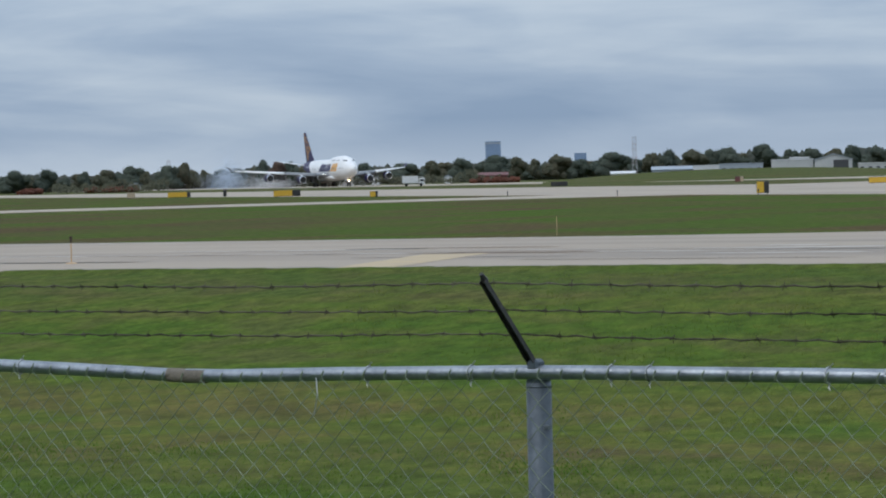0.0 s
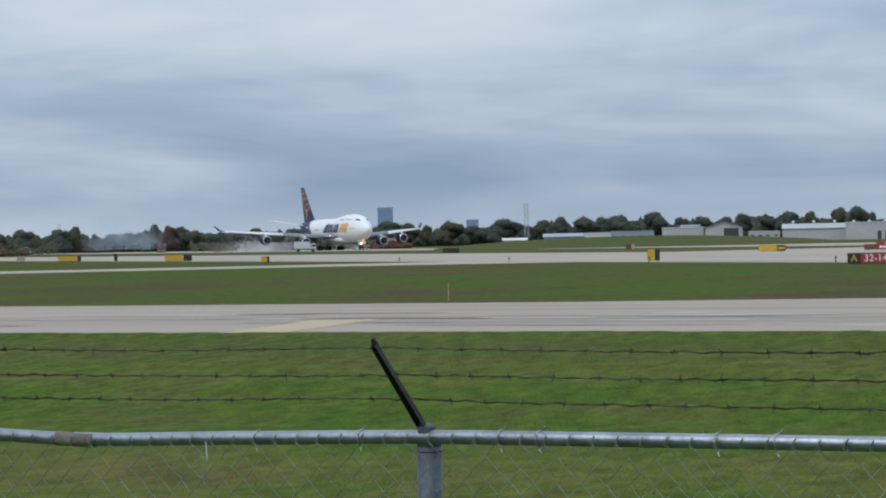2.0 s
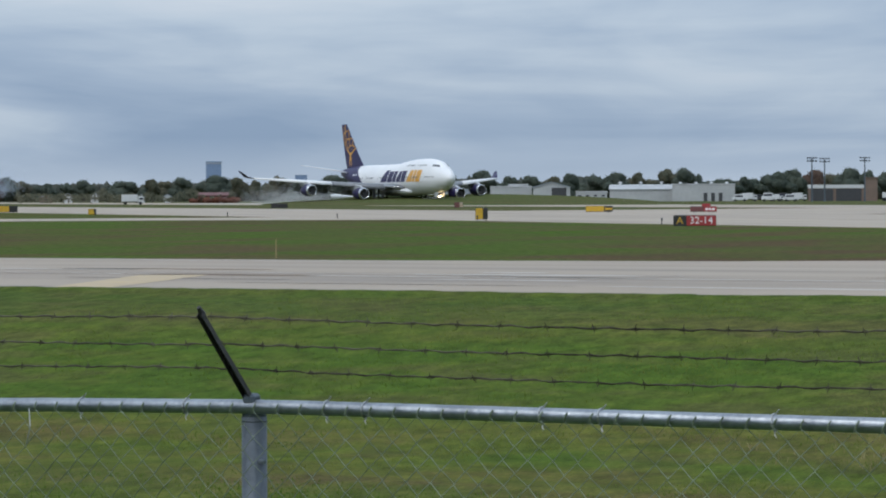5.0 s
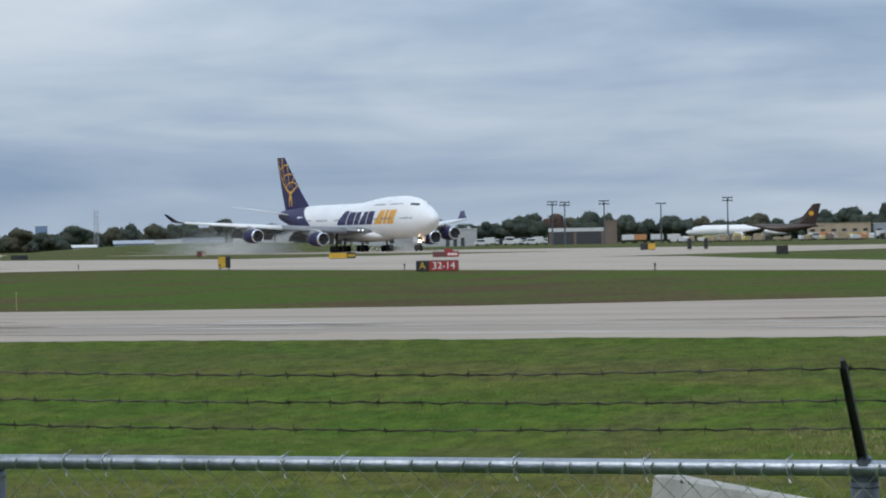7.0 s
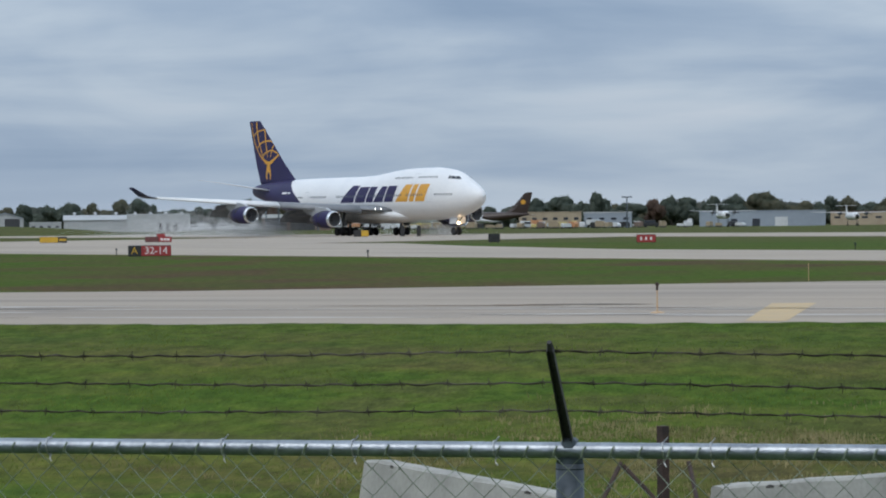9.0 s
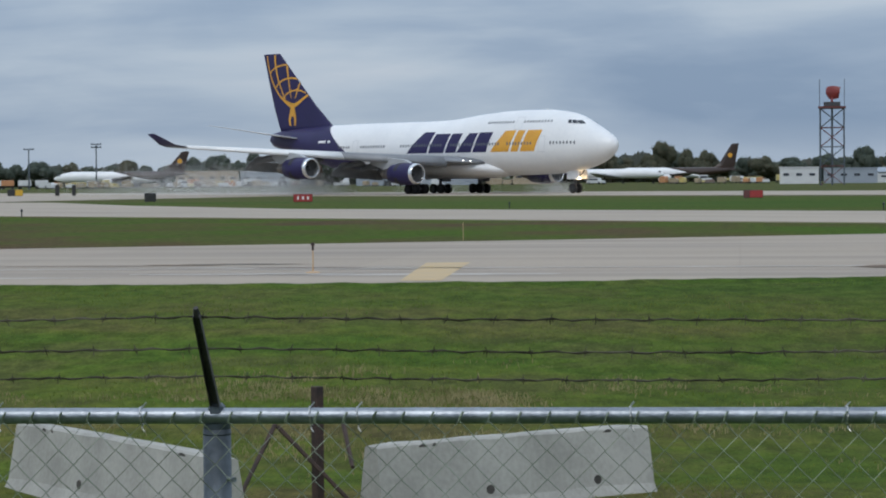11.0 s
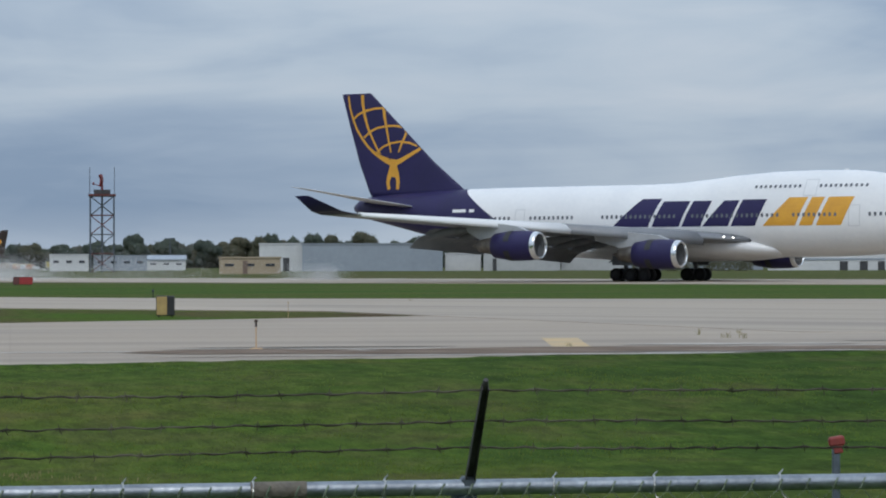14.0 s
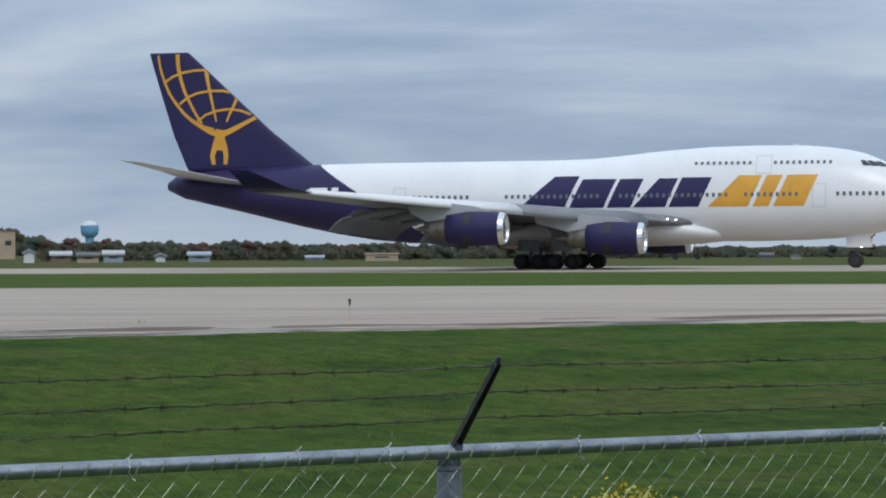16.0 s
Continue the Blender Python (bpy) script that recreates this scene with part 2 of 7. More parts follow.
def leaf_mat(name, a, b, rand=0.8, scale=2.5, fine=9.0):
    """Foliage: each leaf scatters light and lets some of it through."""
    m = mat(name, a, b, 0.8, scale=scale, fine=fine, rand=rand, spec=0.15)
    N, L = m.node_tree.nodes, m.node_tree.links
    p = N["Principled BSDF"]
    tl = N.new("ShaderNodeBsdfTranslucent")
    L.new(p.inputs["Base Color"].links[0].from_socket, tl.inputs["Color"])
    h = N.new("ShaderNodeMixShader")
    h.inputs[0].default_value = 0.5
    L.new(p.outputs[0], h.inputs[1])
    L.new(tl.outputs[0], h.inputs[2])
    L.new(h.outputs[0], N["Material Output"].inputs["Surface"])
    return m


def puff_mat(name, colour):
    """Fine drifting droplets or soot that pass light on."""
    m = bpy.data.materials.new(name)
    m.use_nodes = True
    N, L = m.node_tree.nodes, m.node_tree.links
    N.remove(N["Principled BSDF"])
    d = N.new("ShaderNodeBsdfDiffuse")
    d.inputs["Color"].default_value = (*colour, 1)
    tl = N.new("ShaderNodeBsdfTranslucent")
    tl.inputs["Color"].default_value = (*colour, 1)
    h = N.new("ShaderNodeMixShader")
    L.new(d.outputs[0], h.inputs[1])
    L.new(tl.outputs[0], h.inputs[2])
    L.new(h.outputs[0], N["Material Output"].inputs["Surface"])
    return m


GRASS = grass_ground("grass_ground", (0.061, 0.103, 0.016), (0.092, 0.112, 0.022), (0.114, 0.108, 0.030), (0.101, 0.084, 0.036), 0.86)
INFIELD = grass_ground("infield_grass", (0.056, 0.100, 0.014), (0.066, 0.090, 0.018), (0.094, 0.076, 0.034), (0.084, 0.055, 0.035), size=0.6)
BLADES = leaf_mat("grass_blades", (0.088, 0.170, 0.022), (0.150, 0.200, 0.040), 0.0, 0.5, 6.0)
STRAW = mat("dry_grass", (0.34, 0.285, 0.150), (0.17, 0.165, 0.065), 0.9, scale=1.5, fine=9, spec=0.15)
CONCRETE = pavement_mat("taxiway_concrete", (0.375, 0.302, 0.228), (0.225, 0.184, 0.146), (0.30, 0.230, 0.168), -43, 7.6)
RUNWAY = pavement_mat("runway_concrete", (0.398, 0.325, 0.248), (0.260, 0.215, 0.170), (0.32, 0.258, 0.195), 0, 7.6)
TAR = mat("tar_seal", (0.105, 0.095, 0.085), (0.19, 0.165, 0.14), 0.85, scale=0.6, spec=0.1)
LINE_YELLOW = mat("worn_yellow_paint", (0.54, 0.375, 0.175), (0.43, 0.32, 0.19), 0.7, scale=0.8, fine=9)
LINE_FADED = mat("faded_yellow_paint", (0.48, 0.355, 0.19), (0.40, 0.31, 0.205), 0.7, scale=0.8, fine=9)
LINE_WHITE = mat("worn_white_paint", (0.48, 0.43, 0.375), (0.37, 0.325, 0.28), 0.7, scale=0.8, fine=9)
GALV = mat("galvanised_steel", (0.36, 0.39, 0.425), (0.21, 0.23, 0.255), 0.40, 0.85, scale=9, fine=70, bump=0.1)
GALV_DULL = mat("weathered_zinc", (0.120, 0.145, 0.170), (0.070, 0.085, 0.100), 0.6, 0.35, scale=7, fine=60, bump=0.15)
ARM_STEEL = mat("dark_weathered_steel", (0.030, 0.028, 0.029), (0.085, 0.078, 0.076), 0.55, 0.4, scale=12, fine=80, bump=0.1)
MESH_WIRE = mat("mesh_wire", (0.30, 0.34, 0.26), (0.11, 0.14, 0.09), 0.45, 0.5, scale=5, fine=30)
RUST = mat("rusted_steel", (0.075, 0.045, 0.035), (0.035, 0.025, 0.022), 0.85, 0.2, scale=9, fine=60, bump=0.3)
TAPE = mat("brown_taped_metal", (0.22, 0.185, 0.14), (0.13, 0.115, 0.095), 0.8, 0.1, scale=14, fine=90, bump=0.3)
BARB = mat("rusty_wire", (0.022, 0.016, 0.010), (0.135, 0.118, 0.090), 0.65, 0.4, scale=2.6, fine=26)
TIE = mat("aluminium_tie", (0.55, 0.55, 0.54), (0.4, 0.4, 0.4), 0.35, 0.8)
BARRIER = mat("barrier_concrete", (0.41, 0.395, 0.355), (0.29, 0.28, 0.25), 0.85, scale=1.8, fine=22, bump=0.25)
STAIN = mat("dark_stain", (0.10, 0.09, 0.08), (0.05, 0.045, 0.04), 0.9, scale=12)
WHITE = mat("white_aircraft_paint", (0.80, 0.80, 0.795), (0.73, 0.735, 0.74), 0.28, scale=0.25, fine=2.5)
GREY_PAINT = mat("grey_aircraft_paint", (0.42, 0.435, 0.45), (0.34, 0.35, 0.365), 0.38, scale=0.4, fine=4)
TAIL_GREY = mat("pale_tailplane_paint", (0.62, 0.63, 0.65), (0.54, 0.55, 0.57), 0.35, scale=0.4, fine=4)
PURPLE = mat("dark_purple_paint", (0.026, 0.021, 0.085), (0.021, 0.018, 0.068), 0.5, scale=0.3, fine=3, spec=0.3)
GOLD = mat("golden_yellow_paint", (0.72, 0.36, 0.035), (0.64, 0.31, 0.035), 0.4, scale=0.6, fine=4)
BARE = mat("bare_aluminium", (0.78, 0.79, 0.80), (0.68, 0.69, 0.7), 0.22, 0.9, scale=2)
HOT = mat("heat_stained_metal", (0.26, 0.235, 0.205), (0.15, 0.135, 0.12), 0.45, 0.8, scale=2)
DARK = mat("dark_recess", (0.018, 0.018, 0.02), (0.03, 0.03, 0.033), 0.6)
GLASS = mat("dark_cabin_glass", (0.03, 0.035, 0.045), (0.05, 0.055, 0.07), 0.12, scale=5)
CABIN = mat("cabin_window_glass", (0.10, 0.11, 0.13), (0.15, 0.16, 0.18), 0.15, scale=5)
SEAM = mat("panel_seam_grey", (0.60, 0.61, 0.62), (0.52, 0.53, 0.54), 0.5)
TYRE = mat("tyre_rubber", (0.016, 0.016, 0.017), (0.028, 0.027, 0.027), 0.85, scale=4)
STEEL = mat("gear_steel", (0.13, 0.135, 0.14), (0.08, 0.08, 0.085), 0.5, 0.5)
WING_GREY = mat("wing_grey_paint", (0.23, 0.24, 0.255), (0.18, 0.19, 0.205), 0.42, scale=0.4, fine=4)
FLAP = mat("flap_grey", (0.24, 0.25, 0.265), (0.17, 0.18, 0.195), 0.5, scale=0.8)
LAMP = mat("landing_light", (1, 0.9, 0.7), (1, 0.9, 0.7), 0.3, emit=(1.0, 0.72, 0.42), power=11)
LAMP_W = mat("wing_root_light", (1, 1, 1), (1, 1, 1), 0.3, emit=(1.0, 0.97, 0.9), power=5)
SIGN_RED = mat("red_sign_face", (0.36, 0.034, 0.034), (0.28, 0.028, 0.028), 0.5, fine=9)
SIGN_YEL = mat("yellow_sign_face", (0.60, 0.37, 0.03), (0.52, 0.31, 0.03), 0.45)
SIGN_TAN = mat("faded_yellow_sign_face", (0.46, 0.325, 0.12), (0.34, 0.23, 0.09), 0.6, scale=4)
SIGN_BLK = mat("black_sign_face", (0.012, 0.012, 0.012), (0.03, 0.03, 0.03), 0.5)
SIGN_WHT = mat("white_sign_paint", (0.78, 0.78, 0.76), (0.7, 0.7, 0.68), 0.5)
STAKE = mat("orange_stake", (0.56, 0.37, 0.20), (0.46, 0.30, 0.17), 0.6)
CAP_RED = mat("faded_red_plastic", (0.26, 0.038, 0.028), (0.19, 0.034, 0.028), 0.6, scale=9)
BARK = mat("bark", (0.10, 0.085, 0.07), (0.065, 0.055, 0.045), 0.9, scale=2, fine=12)
# far foliage: base colours lifted and greyed to stand in for distance haze
LEAF = leaf_mat("hazed_green_leaves", (0.082, 0.106, 0.088), (0.140, 0.163, 0.126), 0.4, 6.0, 34.0)
LEAF_B = leaf_mat("hazed_turning_leaves", (0.096, 0.108, 0.074), (0.168, 0.158, 0.108), 0.4, 6.0, 34.0)
LEAF_R = leaf_mat("hazed_red_leaves", (0.125, 0.086, 0.070), (0.185, 0.128, 0.098), 0.4, 6.0, 34.0)
BLADES_D = leaf_mat("mown_grass_blades", (0.120, 0.190, 0.032), (0.190, 0.205, 0.055), 0.0, 0.4, 5.0)
# distance haze is mixed into this leaf colour too
WOODS = leaf_mat("hazed_woods_leaves", (0.098, 0.116, 0.100), (0.155, 0.158, 0.130), 0.0, 0.06, 1.1)
OIL = mat("brown_oil_stain", (0.135, 0.098, 0.074), (0.23, 0.175, 0.135), 0.9, scale=0.7, spec=0.05)
B_WHITE = mat("white_sheet_metal", (0.62, 0.63, 0.63), (0.52, 0.53, 0.54), 0.6, scale=0.1, fine=1.0)
# duller than B_WHITE: haze before the far sheds is put into the colour
B_PALE = mat("haze_dulled_metal", (0.44, 0.45, 0.45), (0.35, 0.36, 0.365), 0.65, scale=0.12, fine=0.9)
B_GREY = mat("grey_sheet_metal", (0.30, 0.34, 0.39), (0.25, 0.285, 0.33), 0.55, scale=0.08, fine=0.8)
B_TAN = mat("tan_brick", (0.42, 0.34, 0.24), (0.34, 0.27, 0.19), 0.8, scale=0.3, fine=3)
B_BROWN = mat("brown_brick", (0.20, 0.14, 0.11), (0.15, 0.11, 0.09), 0.8, scale=0.3, fine=3)
B_BLUE = mat("blue_glass_tower", (0.20, 0.28, 0.42), (0.17, 0.24, 0.37), 0.25, scale=0.05, fine=0.4)
B_ROOF = mat("dark_roof", (0.10, 0.10, 0.105), (0.15, 0.15, 0.155), 0.8, scale=0.2)
B_DOOR = mat("dark_opening", (0.035, 0.037, 0.04), (0.06, 0.06, 0.065), 0.5)
RED_TRIM = mat("red_brown_paint", (0.15, 0.045, 0.042), (0.11, 0.04, 0.038), 0.6)
VEH_YEL = mat("yellow_vehicle_paint", (0.56, 0.46, 0.17), (0.46, 0.37, 0.14), 0.4)
VEH_ORG = mat("orange_vehicle_paint", (0.52, 0.25, 0.11), (0.44, 0.21, 0.10), 0.4)
BROWN_JET = mat("dark_brown_paint", (0.035, 0.02, 0.016), (0.045, 0.027, 0.02), 0.35)
TOWER_BLUE = mat("pale_blue_tank_paint", (0.16, 0.36, 0.55), (0.13, 0.31, 0.49), 0.5, scale=0.1)
RADAR_RED = mat("red_antenna_paint", (0.24, 0.03, 0.026), (0.18, 0.026, 0.024), 0.5)
MAST_GREY = mat("pale_mast_paint", (0.40, 0.41, 0.43), (0.30, 0.31, 0.33), 0.6)
MAST_RED = mat("faded_mast_red", (0.34, 0.24, 0.24), (0.28, 0.21, 0.21), 0.6)
APRON_TAN = mat("dusty_tan_paint", (0.36, 0.29, 0.19), (0.27, 0.21, 0.14), 0.6, scale=1.2)
SCRUB_R = leaf_mat("red_autumn_scrub", (0.125, 0.055, 0.040), (0.230, 0.095, 0.062), 0.0, 0.1, 1.5)
SMOKE = puff_mat("tyre_smoke", (0.62, 0.72, 0.86))
SPRAY = puff_mat("jet_blast_spray", (0.80, 0.80, 0.80))


# ---- building blocks ----
def mesh_of(name, verts, faces, material, smooth=False):
    me = bpy.data.meshes.new(name)
    me.from_pydata([tuple(v) for v in verts], [], faces)
    me.materials.append(material)
    if smooth:
        me.polygons.foreach_set("use_smooth", [True] * len(me.polygons))
    me.update()
    return me


def part(name, geo, material, parent=None, label="", smooth=False):
    """One mesh object out of geo = (verts, faces), under a thing or a part."""
    ob = new(name, mesh_of(name, geo[0], geo[1], material, smooth))
    ob.parent = parent
    if label:
        tagged(ob, label)
    return ob


def empty(name, m, label, category, group="", kind=""):
    ob = new(name)
    ob.matrix_world = m
    return tagged(ob, label, category, group, kind)


def join(*geos):
    V, F = [], []
    for v, f in geos:
        o = len(V)
        V += list(v)
        F += [tuple(i + o for i in q) for q in f]
    return V, F


def box(x0, y0, z0, x1, y1, z1, bev=0.0):
    """A box with chamfered edges when bev > 0."""
    if bev <= 0:
        V = [(x, y, z) for z in (z0, z1) for x, y in ((x0, y0), (x1, y0), (x1, y1), (x0, y1))]
        return V, [(3, 2, 1, 0), (4, 5, 6, 7), (0, 1, 5, 4), (1, 2, 6, 5), (2, 3, 7, 6), (3, 0, 4, 7)]
    bm = bmesh.new()
    bmesh.ops.create_cube(bm, size=1.0)
    for v in bm.verts:
        v.co = ((x0 + x1) / 2 + v.co.x * (x1 - x0), (y0 + y1) / 2 + v.co.y * (y1 - y0), (z0 + z1) / 2 + v.co.z * (z1 - z0))
    bmesh.ops.bevel(bm, geom=bm.edges[:], offset=bev, segments=1, affect="EDGES", clamp_overlap=True)
    return take(bm)


def take(bm):
    bm.verts.index_update()
    out = [v.co.copy() for v in bm.verts], [tuple(v.index for v in f.verts) for f in bm.faces]
    bm.free()
    return out


def tube(a, b, r0, r1=None, n=8, caps=True):
    """A tapered round bar from a to b."""
    a, b = Vector(a), Vector(b)
    r1 = r0 if r1 is None else r1
    d = (b - a).normalized()
    u = d.orthogonal().normalized()
    w = d.cross(u)
    V = [c + (u * math.cos(2 * math.pi * i / n) + w * math.sin(2 * math.pi * i / n)) * r for c, r in ((a, r0), (b, r1)) for i in range(n)]
    F = [(i, (i + 1) % n, n + (i + 1) % n, n + i) for i in range(n)]
    if caps:
        F += [tuple(range(n - 1, -1, -1)), tuple(range(n, 2 * n))]
    return V, F


def pipe(points, r, n=6):
    """A round bar that follows a line of points."""
    V, F = [], []
    P = [Vector(p) for p in points]
    up = Vector((0.13, 0.31, 0.94)).normalized()
    for i, p in enumerate(P):
        d = (P[min(i + 1, len(P) - 1)] - P[max(i - 1, 0)]).normalized()
        u = d.cross(up).normalized()
        w = u.cross(d)
        V += [p + (u * math.cos(2 * math.pi * k / n) + w * math.sin(2 * math.pi * k / n)) * r for k in range(n)]
    for i in range(len(P) - 1):
        for k in range(n):
            F.append((i * n + k, i * n + (k + 1) % n, (i + 1) * n + (k + 1) % n, (i + 1) * n + k))
    F += [tuple(range(n - 1, -1, -1)), tuple(range((len(P) - 1) * n, len(P) * n))]
    return V, F


def loft(rings, close0=True, close1=True):
    n = len(rings[0])
    V = [p for r in rings for p in r]
    F = []
    for i in range(len(rings) - 1):
        for k in range(n):
            F.append((i * n + k, i * n + (k + 1) % n, (i + 1) * n + (k + 1) % n, (i + 1) * n + k))
    if close0:
        F.append(tuple(range(n - 1, -1, -1)))
    if close1:
        F.append(tuple(range((len(rings) - 1) * n, len(rings) * n)))
    return V, F


def lathe(profile, n=24, axis="x", at=(0, 0, 0), close=False):
    """Turn (position, radius) pairs round the x or the z axis."""
    rings = []
    for s, r in profile:
        ring = []
        for k in range(n):
            a = 2 * math.pi * k / n
            c, q = math.cos(a) * r, math.sin(a) * r
            ring.append(Vector((s, c, q)) + Vector(at) if axis == "x" else Vector((c, q, s)) + Vector(at))
        rings.append(ring)
    return loft(rings, close, close)


def moved(geo, m):
    return [m @ Vector(v) for v in geo[0]], geo[1]


def polar(az, dist):
    """A place by its bearing from the runway's normal and its distance."""
    return dist * math.sin(radians(az)), dist * math.cos(radians(az))


def interp(x, xs, ys):
    return float(np.interp(x, xs, ys))


# ---- ground, taxiways and runway ----
FAZ = radians(-43.0)
FN = Vector((math.sin(FAZ), math.cos(FAZ), 0))
FD = Vector((math.cos(FAZ), -math.sin(FAZ), 0))


def ground_z(x, y):
    p = x * FN.x + y * FN.y
    q = x * FD.x + y * FD.y
    far = p - min(1.0, max(0.0, (p - 22) / 18)) * interp(q, [-5, 4, 17], [0.0, 2.0, 5.4])
    z = interp(far, [-60, -3, 1, 6.8, 14, 26, 33, 40, 44, 60], [0.2, 0.1, 0.06, -0.72, -0.95, -1.04, -0.72, -0.16, 0.0, 0.0])
    if 5 < p < 42:
        k = min(1, (p - 5) / 6, (42 - p) / 8)
        z += k * 0.10 * noise.noise(Vector((x * 0.11, y * 0.11, 0.3))) + k * 0.03 * noise.noise(Vector((x * 0.6, y * 0.6, 1.3)))
    return z


def build_ground():
    ps = [-4800, -1500, -400, -120, -40, -15, -6, -3, -1] + [i * 0.75 for i in range(0, 64)] + [50, 56, 64, 75, 95, 130, 200, 350, 700, 1500, 3000, 4800]
    qs = [-4800, -1500, -500, -200, -100] + [-70 + i * 1.6 for i in range(0, 82)] + [70, 100, 200, 500, 1500, 4800]
    V, F = [], []
    for p in ps:
        for q in qs:
            c = FN * p + FD * q
            V.append((c.x, c.y, ground_z(c.x, c.y)))
    n = len(qs)
    for i in range(len(ps) - 1):
        for k in range(n - 1):
            F.append((i * n + k, i * n + k + 1, (i + 1) * n + k + 1, (i + 1) * n + k))
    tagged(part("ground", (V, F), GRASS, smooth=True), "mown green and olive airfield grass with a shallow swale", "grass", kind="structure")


def slab(name, pts, z, material, label, category="pavement", thick=0.25):
    """A flat paved sheet with a real edge."""
    n = len(pts)
    V = [(x, y, z) for x, y in pts] + [(x, y, z - thick) for x, y in pts]
    F = [tuple(range(n))] + [(i, n + i, n + (i + 1) % n, (i + 1) % n) for i in range(n)]
    bm = bmesh.new()
    vs = [bm.verts.new(v) for v in V]
    for f in F:
        bm.faces.new([vs[i] for i in f])
    bmesh.ops.recalc_face_normals(bm, faces=bm.faces[:])
    return tagged(part(name, take(bm), material), label, category, kind="structure")


def arc(cx, cy, r, a0, a1, n=7):
    return [(cx + r * math.cos(radians(a0 + (a1 - a0) * i / (n - 1))), cy + r * math.sin(radians(a0 + (a1 - a0) * i / (n - 1)))) for i in range(n)]


def fpos(p, q):
    c = FN * p + FD * q
    return c.x, c.y


RUN_Y0, RUN_Y1 = 199.0, 262.0


def build_pavement():
    slab("runway", [(-4700, RUN_Y0), (3000, RUN_Y0), (3000, RUN_Y1), (-4700, RUN_Y1)], 0.05, RUNWAY, "pale grey concrete runway with worn edge stripes", "runway")
    slab("parallel_taxiway", [(-900, 76), (-160, 76), (-58, 78.5), (-30, 60), (30, 104), (120, 76), (900, 76), (900, 110), (120, 112), (-12, 127), (-54, 118), (-84, 105), (-135, 104), (-170, 116), (-207, 133), (-420, 133), (-900, 108)], 0.045, RUNWAY, "weathered concrete taxiway running beside the runway", "taxiway")
    slab("crossing_taxiway", [(-219, -160), (-200, -160), (-199, 60), (-190, 80), (-222, 80)], 0.04, RUNWAY, "narrow concrete taxiway crossing the grass", "taxiway")
    slab("runway_connector", [(-300, 120), (-215, 120), (-260, RUN_Y0 + 1), (-340, RUN_Y0 + 1)], 0.041, RUNWAY, "concrete connector between taxiway and runway", "taxiway")
    slab("infield", [(-146, -48.7), fpos(64, -16), fpos(84, 12), (-55, 80), (-900, 80), (-900, -48)], 0.015, INFIELD, "brownish rough grass between the taxiways", "grass")
    slab("near_taxiway", [fpos(43.0, -140), fpos(43.3, -45), fpos(44.3, -20), fpos(44.4, -10), fpos(45.0, -3), fpos(47.2, 4), fpos(50.3, 17), fpos(50.4, 28), fpos(50.2, 40), fpos(52, 140), fpos(104, 140), fpos(94, 30), fpos(86.8, 12), fpos(82.5, 4.5), fpos(77.0, -5), fpos(71.6, -15.5), fpos(67.8, -23), fpos(66.1, -32), fpos(65.6, -45), fpos(65.2, -140)], 0.036, CONCRETE, "streaked grey concrete taxiway with faded yellow marks", "taxiway")


build_ground()
build_pavement()


# ---- the landing freighter; local x forward from the nose, y to its left, z up from the tyres ----
ST_A = [0.0, 0.25, 0.7, 1.5, 3, 4.6, 6, 8, 11, 15, 19, 23, 26, 29, 32, 46, 50, 54, 58, 62, 65, 66.7, 67.2]
ST_B = [5.72, 5.05, 4.62, 4.08, 3.45, 3.0, 2.72, 2.48, 2.32, 2.25, 2.25, 2.25, 2.25, 2.25, 2.25, 2.25, 2.75, 3.55, 4.5, 5.45, 6.1, 6.55, 7.0]
ST_T = [5.78, 6.4, 6.8, 7.25, 7.98, 8.75, 9.4, 9.9, 10.18, 10.24, 10.17, 9.9, 9.58, 9.32, 9.22, 9.2, 9.18, 9.12, 8.98, 8.78, 8.55, 8.25, 7.75]
ST_W = [0.03, 0.62, 1.02, 1.5, 2.12, 2.56, 2.84, 3.08, 3.22, 3.25, 3.25, 3.25, 3.25, 3.25, 3.25, 3.25, 3.2, 3.02, 2.62, 2.05, 1.5, 1.1, 0.45]
ST_M = [5.75, 5.75, 5.72, 5.7, 5.65, 5.6, 5.55, 5.5, 5.5, 5.5, 5.5, 5.5, 5.5, 5.5, 5.5, 5.5, 5.65, 6.0, 6.4, 6.9, 7.2, 7.35, 7.4]


def hull(a):
    return tuple(interp(a, ST_A, s) for s in (ST_B, ST_T, ST_W, ST_M))


def hull_point(a, th):
    """The skin at a metres behind the nose; th = 0 at the left waist, 90 on top."""
    b, t, w, m = hull(a)
    s = math.sin(th)
    return Vector((-a, w * math.cos(th), m + (t - m if s > 0 else m - b) * s))


def hull_side(a, z):
    """Half width of the skin at height z."""
    b, t, w, m = hull(a)
    k = (z - m) / (t - m) if z > m else (m - z) / (m - b)
    return w * math.sqrt(max(0.0, 1 - k * k))


def tail_line(z):
    """Where the dark tail colour begins, by height."""
    return 53.2 - (9.15 - z) * 1.6


